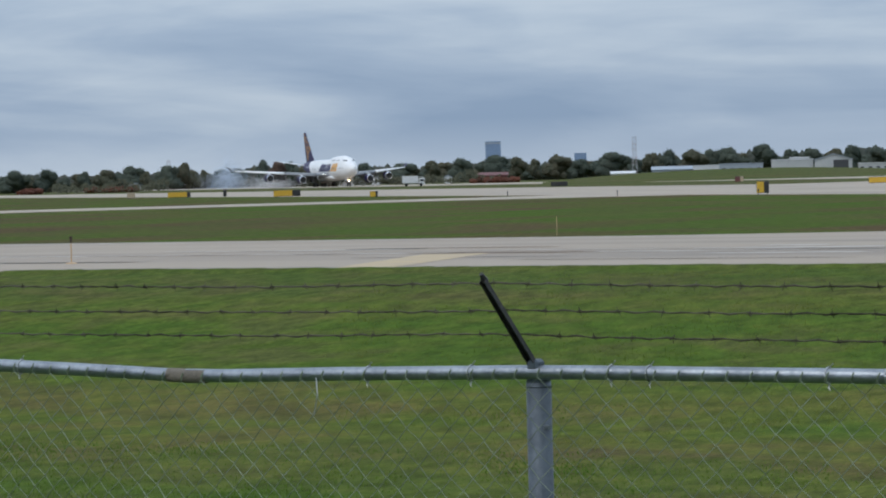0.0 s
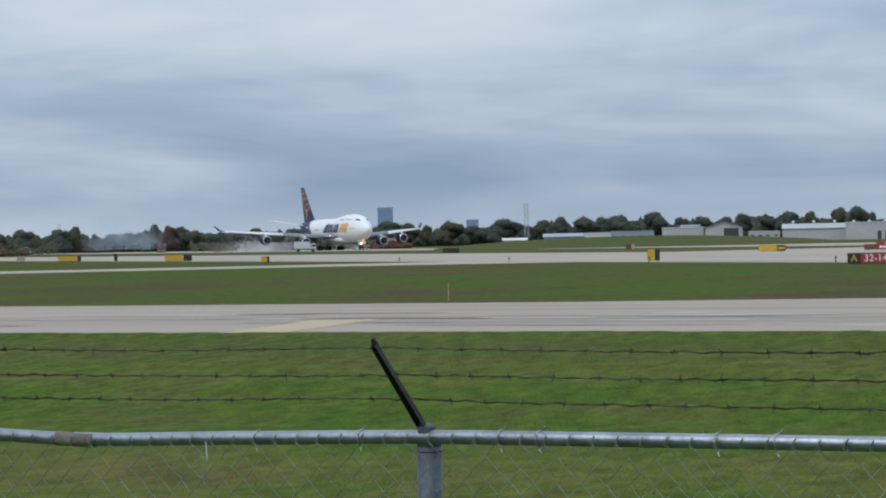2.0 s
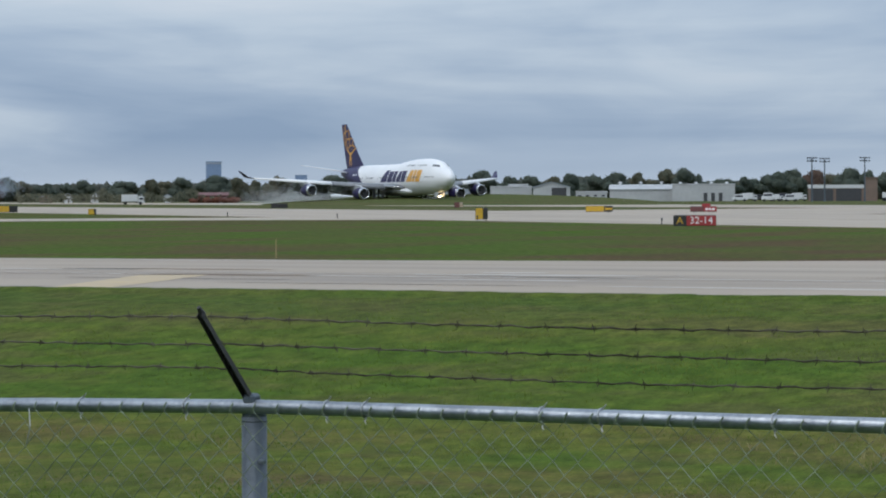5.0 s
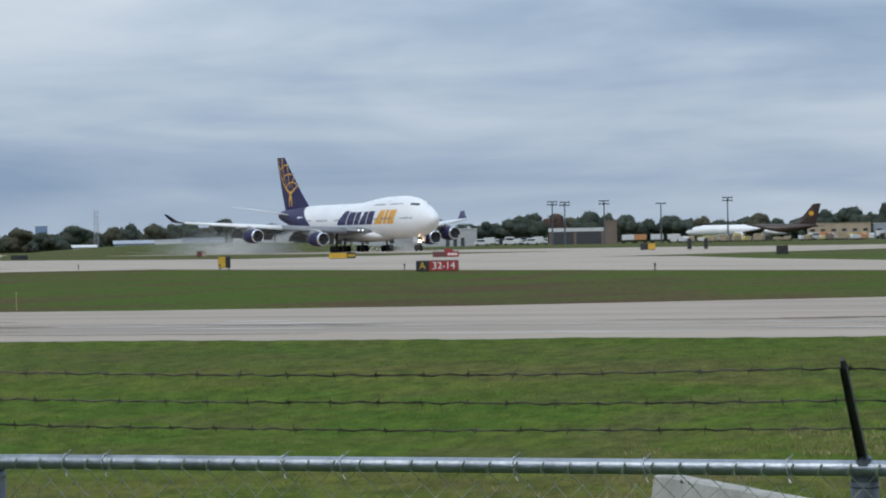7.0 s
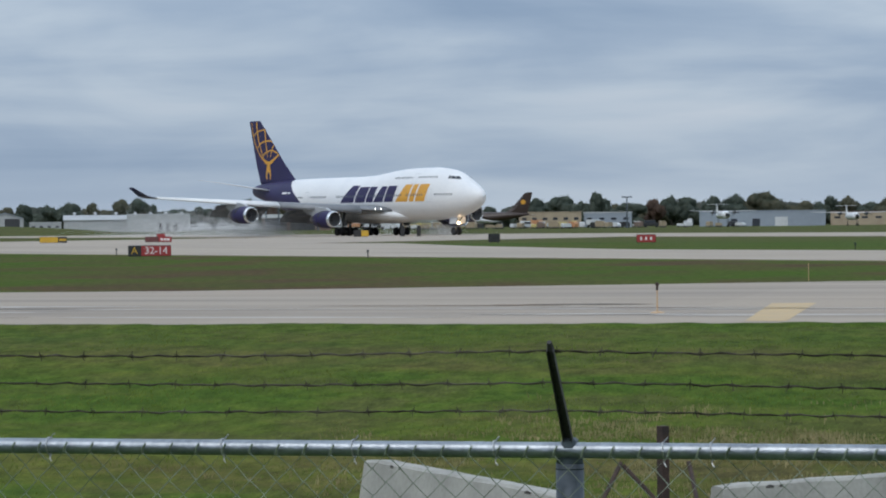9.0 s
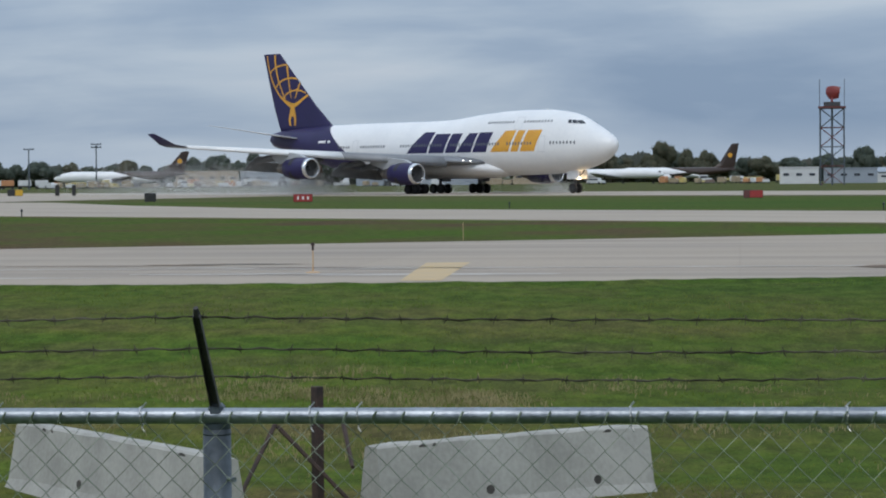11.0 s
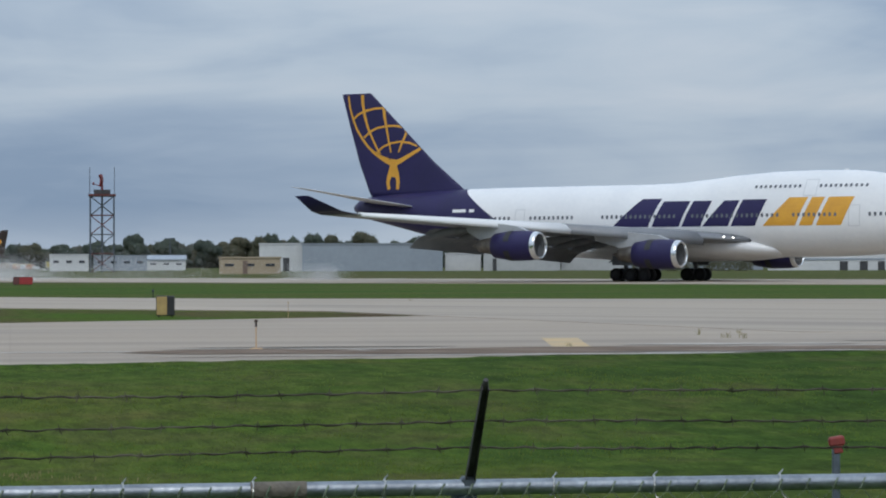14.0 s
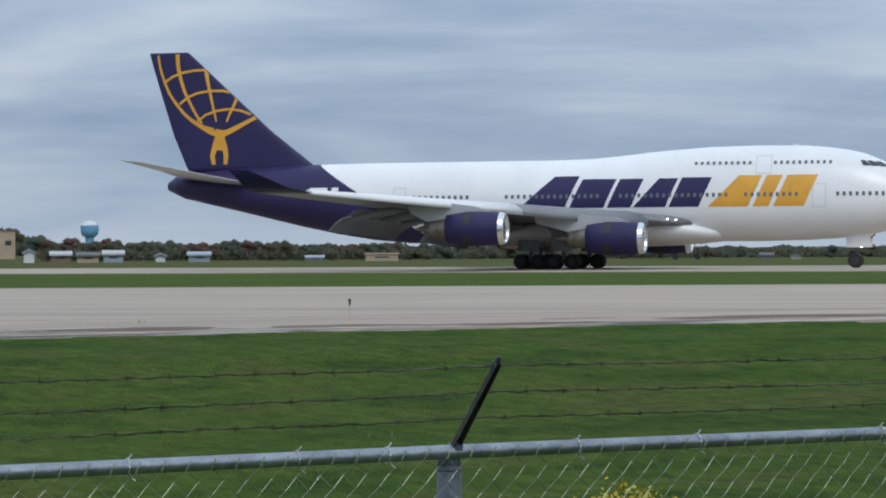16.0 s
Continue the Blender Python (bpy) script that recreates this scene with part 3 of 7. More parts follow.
def wing_geo(sections, n=14):
    """sections: (y, leading edge behind nose, chord, z, thickness ratio, twist drop at the back)."""
    rings = []
    for y, le, ch, z, tk, drop in sections:
        ring = []
        for k in range(2 * n):
            u = k / n if k <= n else (2 * n - k) / n
            s = 0.5 * (1 - math.cos(math.pi * u))
            h = 5 * tk * (0.2969 * math.sqrt(s) - 0.126 * s - 0.3516 * s * s + 0.2843 * s ** 3 - 0.1015 * s ** 4)
            zz = (0.62 * h if k <= n else -h * 0.45) * ch + 0.02 * math.sin(math.pi * s) * ch - drop * s * s
            ring.append(Vector((-(le + s * ch), y, z + zz)))
        rings.append(ring)
    return loft(rings)


def decal(poly, side=-1, lift=0.025, cuts=7):
    """A painted patch that follows the hull: poly = four (a, z) corners in order."""
    V, F = [], []
    (a0, z0), (a1, z1), (a2, z2), (a3, z3) = poly
    for i in range(cuts + 1):
        for k in range(cuts + 1):
            u, v = i / cuts, k / cuts
            a = (a0 * (1 - u) + a1 * u) * (1 - v) + (a3 * (1 - u) + a2 * u) * v
            z = (z0 * (1 - u) + z1 * u) * (1 - v) + (z3 * (1 - u) + z2 * u) * v
            V.append((-a, side * (hull_side(a, z) + lift), z))
    n = cuts + 1
    for i in range(cuts):
        for k in range(cuts):
            q = (i * n + k, (i + 1) * n + k, (i + 1) * n + k + 1, i * n + k + 1)
            F.append(q if side < 0 else q[::-1])
    return V, F


def frame_decal(a0, a1, z0, z1, w=0.06, side=-1):
    return join(decal([(a0, z0), (a0 + w, z0), (a0 + w, z1), (a0, z1)], side, 0.02, 4), decal([(a1 - w, z0), (a1, z0), (a1, z1), (a1 - w, z1)], side, 0.02, 4),
                decal([(a0, z0), (a1, z0), (a1, z0 + w), (a0, z0 + w)], side, 0.02, 4), decal([(a0, z1 - w), (a1, z1 - w), (a1, z1), (a0, z1)], side, 0.02, 4))


WING_Y = [2.9, 5.0, 11.7, 20.8, 28.6, 30.4]
WING_LE = [20.2, 22.3, 28.1, 36.2, 43.3, 45.0]
WING_TE = [36.8, 37.6, 39.9, 44.6, 48.6, 49.3]
WING_Z = [3.75, 3.95, 4.5, 5.28, 5.95, 6.1]


def wing_at(y):
    return interp(y, WING_Y, WING_LE), interp(y, WING_Y, WING_TE), interp(y, WING_Y, WING_Z)


def build_jet():
    jet = empty("cargo_jet", pose(-874, 228.56, 0.055), "white four-engined cargo jet with dark purple tail rolling on the runway", "airplane")
    n = 56
    ths = [2 * math.pi * k / n for k in range(n)]
    cut = []
    for th in ths:
        a = 48.0
        for _ in range(12):
            a = tail_line(hull_point(a, th).z)
        cut.append(a)
    front = [0, 0.06, 0.15, 0.3, 0.55, 0.9, 1.4, 2, 2.7, 3.5, 4.3, 5.2, 6.2, 7.4, 9, 11, 13, 15, 17, 19, 21, 23, 25, 27, 29, 31, 33]
    rings = [[hull_point(a, th) for th in ths] for a in front]
    for u in (0.2, 0.4, 0.6, 0.8, 1.0):
        rings.append([hull_point(33 + (c - 33) * u, th) for c, th in zip(cut, ths)])
    part("fuselage", loft(rings, True, False), WHITE, jet, "white fuselage with upper deck hump", True)
    rings = []
    for u in (0, 0.12, 0.25, 0.38, 0.5, 0.62, 0.74, 0.85, 0.94, 1.0):
        rings.append([hull_point(c + (67.2 - c) * u, th) for c, th in zip(cut, ths)])
    part("tail_section", loft(rings, False, True), PURPLE, jet, "dark purple tail cone", True)
    # wing box fairing
    fr = []
    for a, w, zt, zb in ((16.8, 0.6, 3.2, 2.6), (18.5, 2.4, 3.7, 2.2), (21, 3.5, 4.5, 1.95), (25, 3.75, 4.75, 1.85), (31, 3.75, 4.6, 1.85), (36, 3.5, 4.2, 1.95), (39.5, 2.6, 3.5, 2.15), (41.5, 0.6, 3.0, 2.5)):
        fr.append([Vector((-a, w * math.cos(t), (zt + zb) / 2 + (zt - zb) / 2 * math.sin(t))) for t in (2 * math.pi * k / 28 for k in range(28))])
    part("wing_fairing", loft(fr), WHITE, jet, "white belly fairing at the wing root", True)
    for s in (-1, 1):
        secs = []
        for y, le, te, z in zip(WING_Y, WING_LE, WING_TE, WING_Z):
            secs.append((s * y, le, te - le, z, 0.12 if y < 6 else 0.09 if y < 12 else 0.07, 0.0))
        g = wing_geo(secs)
        part("wing", g, WING_GREY, jet, "pale grey swept wing", True)
        # bare leading edge strip
        le = []
        for y in (6.5, 11, 16, 20.5, 25, 30.2):
            a, t, z = wing_at(y)
            c = t - a
            le.append([Vector((-(a + dx * c), s * y, z + dz * c)) for dx, dz in ((0.10, 0.047), (0.03, 0.036), (-0.022, -0.012), (-0.02, -0.05), (0.03, -0.042), (0.09, -0.03))])
        part("leading_edge", loft(le[2:]), WHITE, jet, "white leading edge slats", True)
        part("leading_edge", loft(le[:3]), WING_GREY, jet, "grey inboard leading edge flaps", True)
        # winglet
        wl = wing_geo([(s * 30.3, 45.0, 4.25, 6.08, 0.06, 0), (s * 31.0, 46.4, 3.4, 6.4, 0.055, 0), (s * 32.1, 49.2, 1.6, 7.75, 0.05, 0)])
        part("winglet", wl, PURPLE, jet, "dark upturned winglet", True)
        # flaps lowered behind the wing
        for y0, y1 in ((3.6, 10.3), (13.2, 20.2)):
            for dx, dz, c, dr in ((-0.5, -0.35, 1.5, 0.5), (0.75, -0.95, 1.9, 1.15)):
                ss = []
                for y in (y0, y1):
                    a, t, z = wing_at(y)
                    ss.append((s * y, t + dx - 0.35, c, z + dz, 0.13, dr))
                part("flap", wing_geo(ss, 8), FLAP, jet, "lowered grey flap panel", True)
            for y in (y0 + 1.2, (y0 + y1) / 2, y1 - 0.8):
                a, t, z = wing_at(y)
                can = [[Vector((-(t - 3.6 + q * 5.6), s * y + r * 0.32 * math.cos(w), z - 0.35 - 0.9 * q * q + r * 0.42 * math.sin(w))) for w in (2 * math.pi * k / 10 for k in range(10))] for q, r in ((0, 0.15), (0.2, 0.8), (0.5, 1), (0.8, 0.8), (1, 0.15))]
                part("flap_track", loft(can), FLAP, jet, "flap track canoe fairing", True)
        # engines
        for y, inlet, zc in ((11.7, 22.65, 2.52), (20.8, 31.95, 3.3)):
            cx = (-inlet, s * y, zc)
            nac = part("engine", lathe([(-0.42, 1.26), (-1.0, 1.33), (-2.2, 1.36), (-3.4, 1.3), (-4.7, 1.12), (-4.75, 1.0), (-3.6, 0.95)], 32, "x", cx), PURPLE, jet, "dark purple engine cowling", True)
            part("intake_ring", lathe([(-0.46, 1.275), (-0.2, 1.235), (-0.05, 1.16), (0.0, 1.1), (-0.08, 1.05), (-0.3, 1.02), (-0.8, 1.03)], 32, "x", cx), BARE, nac, "polished bare metal intake ring", True)
            part("fan", join(lathe([(-0.8, 1.04), (-0.82, 0.34)], 32, "x", cx), lathe([(-0.45, 0.02), (-0.55, 0.16), (-0.85, 0.35)], 20, "x", cx)), DARK, nac, "dark fan and spinner", True)
            part("exhaust", lathe([(-3.6, 0.93), (-4.8, 0.86), (-6.0, 0.66), (-6.5, 0.56), (-6.4, 0.5), (-5.5, 0.5)], 24, "x", cx), HOT, nac, "heat stained exhaust nozzle", True)
            part("tail_plug", lathe([(-5.4, 0.42), (-6.6, 0.3), (-7.3, 0.04)], 20, "x", cx), HOT, nac, "", True)
            # open reverser slots show as dark gaps round the cowl
            for t0, t1 in ((20, 88), (96, 164), (200, 340)):
                sl = []
                for q, r in ((-2.62, 1.38), (-3.22, 1.35)):
                    sl.append([Vector(cx) + Vector((q, r * math.cos(radians(t0 + (t1 - t0) * k / 10)), r * math.sin(radians(t0 + (t1 - t0) * k / 10)))) for k in range(11)])
                V = sl[0] + sl[1]
                part("reverser_slot", (V, [(k, k + 1, 12 + k, 11 + k) for k in range(10)]), DARK, nac, "open thrust reverser gap")
            a, t, z = wing_at(y)
            prof = [(inlet + 0.9, zc + 1.18), (inlet + 2.4, zc + 1.72), (a + 0.4, z + 0.05), (a + 3.6, z - 0.25), (a + 3.4, z - 0.75), (inlet + 6.3, zc + 0.55), (inlet + 4.4, zc + 0.7)]
            V = [Vector((-x, s * y + d * 0.26, zz)) for d in (-1, 1) for x, zz in prof]
            k = len(prof)
            part("pylon", (V, [tuple(range(k)), tuple(range(2 * k - 1, k - 1, -1))] + [(i, k + i, k + (i + 1) % k, (i + 1) % k) for i in range(k)]), GREY_PAINT, jet, "pale grey engine pylon")
        # tailplane
        part("tailplane", wing_geo([(s * 1.2, 57.6, 8.2, 7.2, 0.075, -0.9), (s * 5.0, 60.9, 5.4, 8.0, 0.07, -0.6), (s * 11.0, 65.8, 2.0, 9.2, 0.06, -0.22)]), TAIL_GREY, jet, "pale grey tailplane", True)
    # fin, sections going up
    rings = []
    for z, le, te, tk in ((8.4, 52.5, 65.2, 0.085), (9.1, 53.9, 65.6, 0.085), (12.0, 57.6, 66.8, 0.08), (16.0, 61.95, 68.05, 0.08), (19.05, 65.25, 68.95, 0.08), (19.15, 65.45, 68.9, 0.06)):
        c = te - le
        ring = []
        for k in range(24):
            u = k / 12 if k <= 12 else (24 - k) / 12
            q = 0.5 * (1 - math.cos(math.pi * u))
            h = 5 * tk * (0.2969 * math.sqrt(q) - 0.126 * q - 0.3516 * q * q + 0.2843 * q ** 3 - 0.1015 * q ** 4) * c * 0.55
            ring.append(Vector((-(le + q * c), h if k <= 12 else -h, z)))
        rings.append(ring)
    fin = part("fin", loft(rings), PURPLE, jet, "tall dark purple fin with golden lattice emblem", True)
    fin_emblem(fin)
    # block lettering, drawn as plain slanted shapes
    z0, z1, sl = 5.12, 7.78, 1.2
    for name, material, cols in (("purple_lettering", PURPLE, LETTER_A), ("golden_lettering", GOLD, LETTER_B)):
        for a0, a1, top0, top1, lo, hi in cols:
            zb, zt = z0 + (z1 - z0) * lo, z0 + (z1 - z0) * hi
            sh = lambda z: sl * (z - z0) / (z1 - z0)
            part(name, decal([(a0 - sh(zb), zb), (a1 - sh(zb), zb), (top1 - sh(zt), zt), (top0 - sh(zt), zt)]), material, jet, "slanted painted block")
    # cabin windows, doors and cockpit glass on the side that is seen
    pane = mesh_of("cabin_window", *decal_pane(0.26, 0.36), CABIN)
    for a in [4.6 + i * 0.52 for i in range(8)] + [11.6 + i * 0.52 for i in range(9)] + [17.4 + i * 0.52 for i in range(18)] + [28.2 + i * 0.52 for i in range(16)] + [39.4 + i * 0.52 for i in range(10)] + [46.6 + i * 0.52 for i in range(5)]:
        window(pane, jet, a, 6.1)
    for a in [8.9 + i * 0.5 for i in range(10)] + [15.5 + i * 0.5 for i in range(10)]:
        window(pane, jet, a, 8.74)
    for a0, a1, b, t in ((9.2, 10.3, 5.0, 6.95), (29.3, 30.4, 5.0, 6.95), (44.8, 45.9, 5.0, 6.95), (13.7, 15.0, 7.8, 9.35)):
        part("cabin_door", frame_decal(a0, a1, b, t), SEAM, jet, "thin grey door outline")
    for a0, a1, a2, a3, b, t in ((4.15, 4.8, 5.45, 4.95, 8.32, 8.76), (4.9, 5.55, 6.0, 5.6, 8.37, 8.82), (5.65, 6.25, 6.5, 6.15, 8.42, 8.86)):
        for s in (-1, 1):
            part("cockpit_window", decal([(a0, b), (a1, b), (a2, t), (a3, t)], s, 0.03, 4), GLASS, jet, "dark cockpit glass")
    part("registration_bar", join(decal([(51.8, 6.75), (53.4, 6.75), (53.4, 7.05), (51.8, 7.05)]), decal([(50.8, 6.75), (51.4, 6.75), (51.4, 7.05), (50.8, 7.05)])), WHITE, jet, "small white painted bar")
    for ax, az0, az1 in ((-45.2, 8.7, 9.15), (-24.6, 9.3, 9.8), (-12.2, 9.95, 10.3)):
        part("antenna", box(ax, -0.05, az0, ax + 0.5, 0.05, az1, 0.02), WHITE, jet, "white blade antenna")
    for lx, ly, lz in ((-21.5, -4.3, 4.0), (-22.1, -4.95, 4.03)):
        part("wing_light", box(lx, ly, lz, lx + 0.14, ly + 0.15, lz + 0.12, 0.03), LAMP_W, jet, "bright wing root landing light")
    # nose gear
    ng = part("nose_gear", join(tube((-6.95, 0, 3.0), (-7.1, 0, 0.6), 0.16, 0.13, 12), tube((-7.1, -0.55, 0.6), (-7.1, 0.55, 0.6), 0.09), tube((-5.5, 0, 2.8), (-7.0, 0, 1.4), 0.07), tube((-6.8, -0.4, 1.75), (-6.8, 0.4, 1.75), 0.06)), STEEL, jet, "steel nose gear leg")
    for s in (-1, 1):
        wheel(ng, -7.1, s * 0.44, 0.62, 0.34)
        part("gear_door", box(-7.8, s * 0.75 - 0.03, 1.7, -5.8, s * 0.75 + 0.03, 2.75), WHITE, ng, "white gear door")
        part("nose_light", lathe([(-6.38, 0.02), (-6.42, 0.11), (-6.52, 0.18), (-6.66, 0.2), (-6.78, 0.14), (-6.84, 0.03)], 14, "x", (0, s * 0.14, 1.85), True), LAMP, ng, "glowing warm landing light", True)
    # main gear: two wing legs and two body legs, four wheels each
    for a, y, top in ((30.6, 5.4, 3.4), (34.2, 1.9, 2.6)):
        for s in (-1, 1):
            leg = part("main_gear", join(tube((-a, s * y * 0.95, top + 0.6), (-a, s * y, 0.68), 0.24, 0.2, 12), tube((-a - 0.85, s * y, 0.66), (-a + 0.85, s * y, 0.66), 0.15), tube((-a - 0.74, s * y - 0.7, 0.66), (-a - 0.74, s * y + 0.7, 0.66), 0.09), tube((-a + 0.74, s * y - 0.7, 0.66), (-a + 0.74, s * y + 0.7, 0.66), 0.09), tube((-a - 1.6, s * y * 0.9, top + 0.4), (-a, s * y, 1.5), 0.09)), STEEL, jet, "steel main gear leg with bogie beam")
            for da in (-0.74, 0.74):
                for dy in (-0.55, 0.55):
                    wheel(leg, -a + da, s * y + dy, 0.63, 0.46)
            part("gear_door", box(-a - 0.9, s * (y + 0.95) - 0.04, 1.5, -a + 0.9, s * (y + 0.95) + 0.04, top + 0.4), FLAP, leg, "grey gear door")
    return jet


def decal_pane(w, h):
    V = [(0.5 * w * math.copysign(abs(math.cos(t)) ** 0.6, math.cos(t)), 0, 0.5 * h * math.copysign(abs(math.sin(t)) ** 0.6, math.sin(t))) for t in (2 * math.pi * k / 12 for k in range(12))]
    return V, [tuple(range(12))]


def window(pane, jet, a, z):
    ob = new("cabin_window", pane)
    ob.parent = jet
    s0, s1 = hull_side(a, z - 0.2), hull_side(a, z + 0.2)
    ob.matrix_basis = Matrix.Translation((-a, -(hull_side(a, z) + 0.035), z)) @ Matrix.Rotation(-math.atan2(s0 - s1, 0.4), 4, "X")


def wheel(leg, x, y, r, w):
    h = w / 2
    tyre = part("tyre", moved(lathe([(-h * 0.7, r * 0.55), (-h, r * 0.75), (-h * 0.85, r * 0.95), (-h * 0.4, r), (h * 0.4, r), (h * 0.85, r * 0.95), (h, r * 0.75), (h * 0.7, r * 0.55)], 24, "x", (0, 0, 0), True), pose(x, y, r + 0.001, 0, 0, 90)), TYRE, leg, "", True)
    part("rim", moved(join(lathe([(-h * 0.78, 0.05), (-h * 0.7, r * 0.5), (-h * 0.72, r * 0.56)], 16, "x", (0, 0, 0), True), lathe([(h * 0.78, 0.05), (h * 0.7, r * 0.5), (h * 0.72, r * 0.56)], 16, "x", (0, 0, 0), True)), pose(x, y, r, 0, 0, 90)), DARK, tyre)


# painted blocks: foot from, foot to, head from, head to, low and high share of the block height
LETTER_A = [
    (34.9, 31.0, 33.1, 31.0, 0.0, 1.0), (30.6, 27.7, 30.6, 27.7, 0.0, 0.9), (27.4, 25.4, 27.4, 25.4, 0.0, 0.9),
    (25.2, 22.5, 24.1, 22.5, 0.0, 0.9), (22.2, 19.7, 22.2, 19.7, 0.0, 0.92),
]
LETTER_B = [(18.9, 15.6, 17.5, 15.6, 0.0, 0.97), (15.2, 13.9, 15.2, 13.9, 0.0, 0.97), (13.5, 11.0, 13.5, 11.0, 0.0, 0.97)]


def fin_emblem(fin):
    """Golden globe lattice on a forked stem, as thin painted strips on both faces of the fin."""
    def le(z):
        return interp(z, [8.7, 19.1], [54.0, 65.3])

    def te(z):
        return interp(z, [8.7, 19.1], [65.7, 69.0])

    def thick(a, z):
        c = te(z) - le(z)
        q = min(0.98, max(0.02, (a - le(z)) / c))
        return 5 * 0.082 * (0.2969 * math.sqrt(q) - 0.126 * q - 0.3516 * q * q + 0.2843 * q ** 3 - 0.1015 * q ** 4) * c * 0.55 + 0.03

    def strip(name, pts, w):
        for s in (-1, 1):
            V, F = [], []
            P = [Vector(p) for p in pts]
            fine = []
            for i in range(len(P) - 1):
                fine += [P[i].lerp(P[i + 1], k / 3) for k in range(3)]
            fine.append(P[-1])
            for i, p in enumerate(fine):
                d = (fine[min(i + 1, len(fine) - 1)] - fine[max(i - 1, 0)]).normalized()
                nrm = Vector((-d.y, d.x))
                ww = w[0] + (w[1] - w[0]) * i / (len(fine) - 1) if isinstance(w, tuple) else w
                for h in (-1, 1):
                    c = p + nrm * h * ww / 2
                    z = min(c.y, 19.08)
                    a = min(max(c.x, le(z) + 0.06), te(z) - 0.06)
                    V.append((-a, s * thick(a, z), z))
            for i in range(len(fine) - 1):
                F.append((2 * i, 2 * i + 1, 2 * i + 3, 2 * i + 2))
            part(name, (V, F), GOLD, fin, "painted golden strip")

    # rim of the globe, meridians and parallels
    strip("emblem_strip", [(68.15, 18.95), (67.95, 17.7), (67.55, 16.5), (67.1, 15.5), (66.4, 14.5), (65.7, 13.7), (64.8, 13.0), (63.9, 12.55), (63.0, 12.3)], (0.2, 0.32))
    strip("emblem_strip", [(66.35, 19.0), (66.3, 18.0), (66.05, 16.8), (65.7, 15.7), (65.1, 14.5), (64.6, 13.6), (64.1, 12.9)], (0.38, 0.18))
    strip("emblem_strip", [(63.7, 17.6), (63.55, 16.6), (63.3, 15.5), (63.05, 14.3), (62.75, 13.0)], (0.36, 0.16))
    strip("emblem_strip", [(60.8, 15.2), (61.1, 14.5), (61.5, 13.7), (61.8, 13.0)], (0.28, 0.16))
    strip("emblem_strip", [(67.6, 16.5), (66.9, 17.0), (66.0, 17.35), (64.8, 17.55), (63.5, 17.6)], 0.22)
    strip("emblem_strip", [(66.2, 14.6), (65.4, 15.2), (64.5, 15.55), (63.4, 15.72), (62.2, 15.72), (61.0, 15.5)], 0.22)
    strip("emblem_strip", [(64.5, 13.05), (63.8, 13.6), (62.8, 13.95), (61.6, 14.1), (60.5, 13.95), (59.6, 13.6)], 0.2)
    # forked stem
    strip("emblem_stem", [(63.0, 9.25), (63.15, 10.0), (62.9, 10.8), (62.6, 11.6)], (0.36, 0.6))
    strip("emblem_stem", [(61.95, 9.25), (61.85, 10.0), (62.0, 10.8), (62.3, 11.6)], (0.36, 0.6))
    strip("emblem_stem", [(62.5, 10.5), (62.45, 11.4), (62.3, 12.3)], (0.7, 0.95))
    strip("emblem_stem", [(62.2, 11.9), (61.3, 12.25), (60.3, 12.75), (59.1, 13.35)], (0.55, 0.3))
    strip("emblem_stem", [(62.6, 11.9), (63.4, 12.2), (64.3, 12.7), (65.2, 13.25)], (0.55, 0.32))


JET = build_jet()
JET_ROWS = [(0, -874.6), (1.5, -771.5), (3.0, -673.7), (5.5, -522.3), (6.0, -493.6), (7.0, -438.0), (8.0, -384.4), (9.5, -307.0), (11.0, -233.1), (12.0, -186.4), (12.5, -163.6), (14.0, -97.9), (14.5, -76.95), (15.0, -56.15), (15.5, -35.85), (16.0, -16.0)]


# ---- perimeter fence in front of the camera ----
FENCE_P = 6.8
RAIL_Z = 1.135
# how far an arm is bent along the fence, at its foot and its tip
ARM_LEAN = {-3.74: (-0.006, -0.028), -1.285: (-0.004, -0.004), 3.80: (-0.008, 0.0)}
POSTS = [-8.65, -6.19, -3.74, -1.285, 1.148, 3.80, 6.25, 8.7]


def fp(u, z, p=FENCE_P):
    c = FN * p + FD * u
    return Vector((c.x, c.y, z))


def rail_z(u):
    return RAIL_Z + interp(u, [-9, -6.2, -5.35, -4.92, -4.4, -3.7, 0, 3.8, 6.2, 9], [0.0, 0.004, -0.019, -0.034, -0.019, -0.004, 0.003, 0.006, 0.0, 0.0])


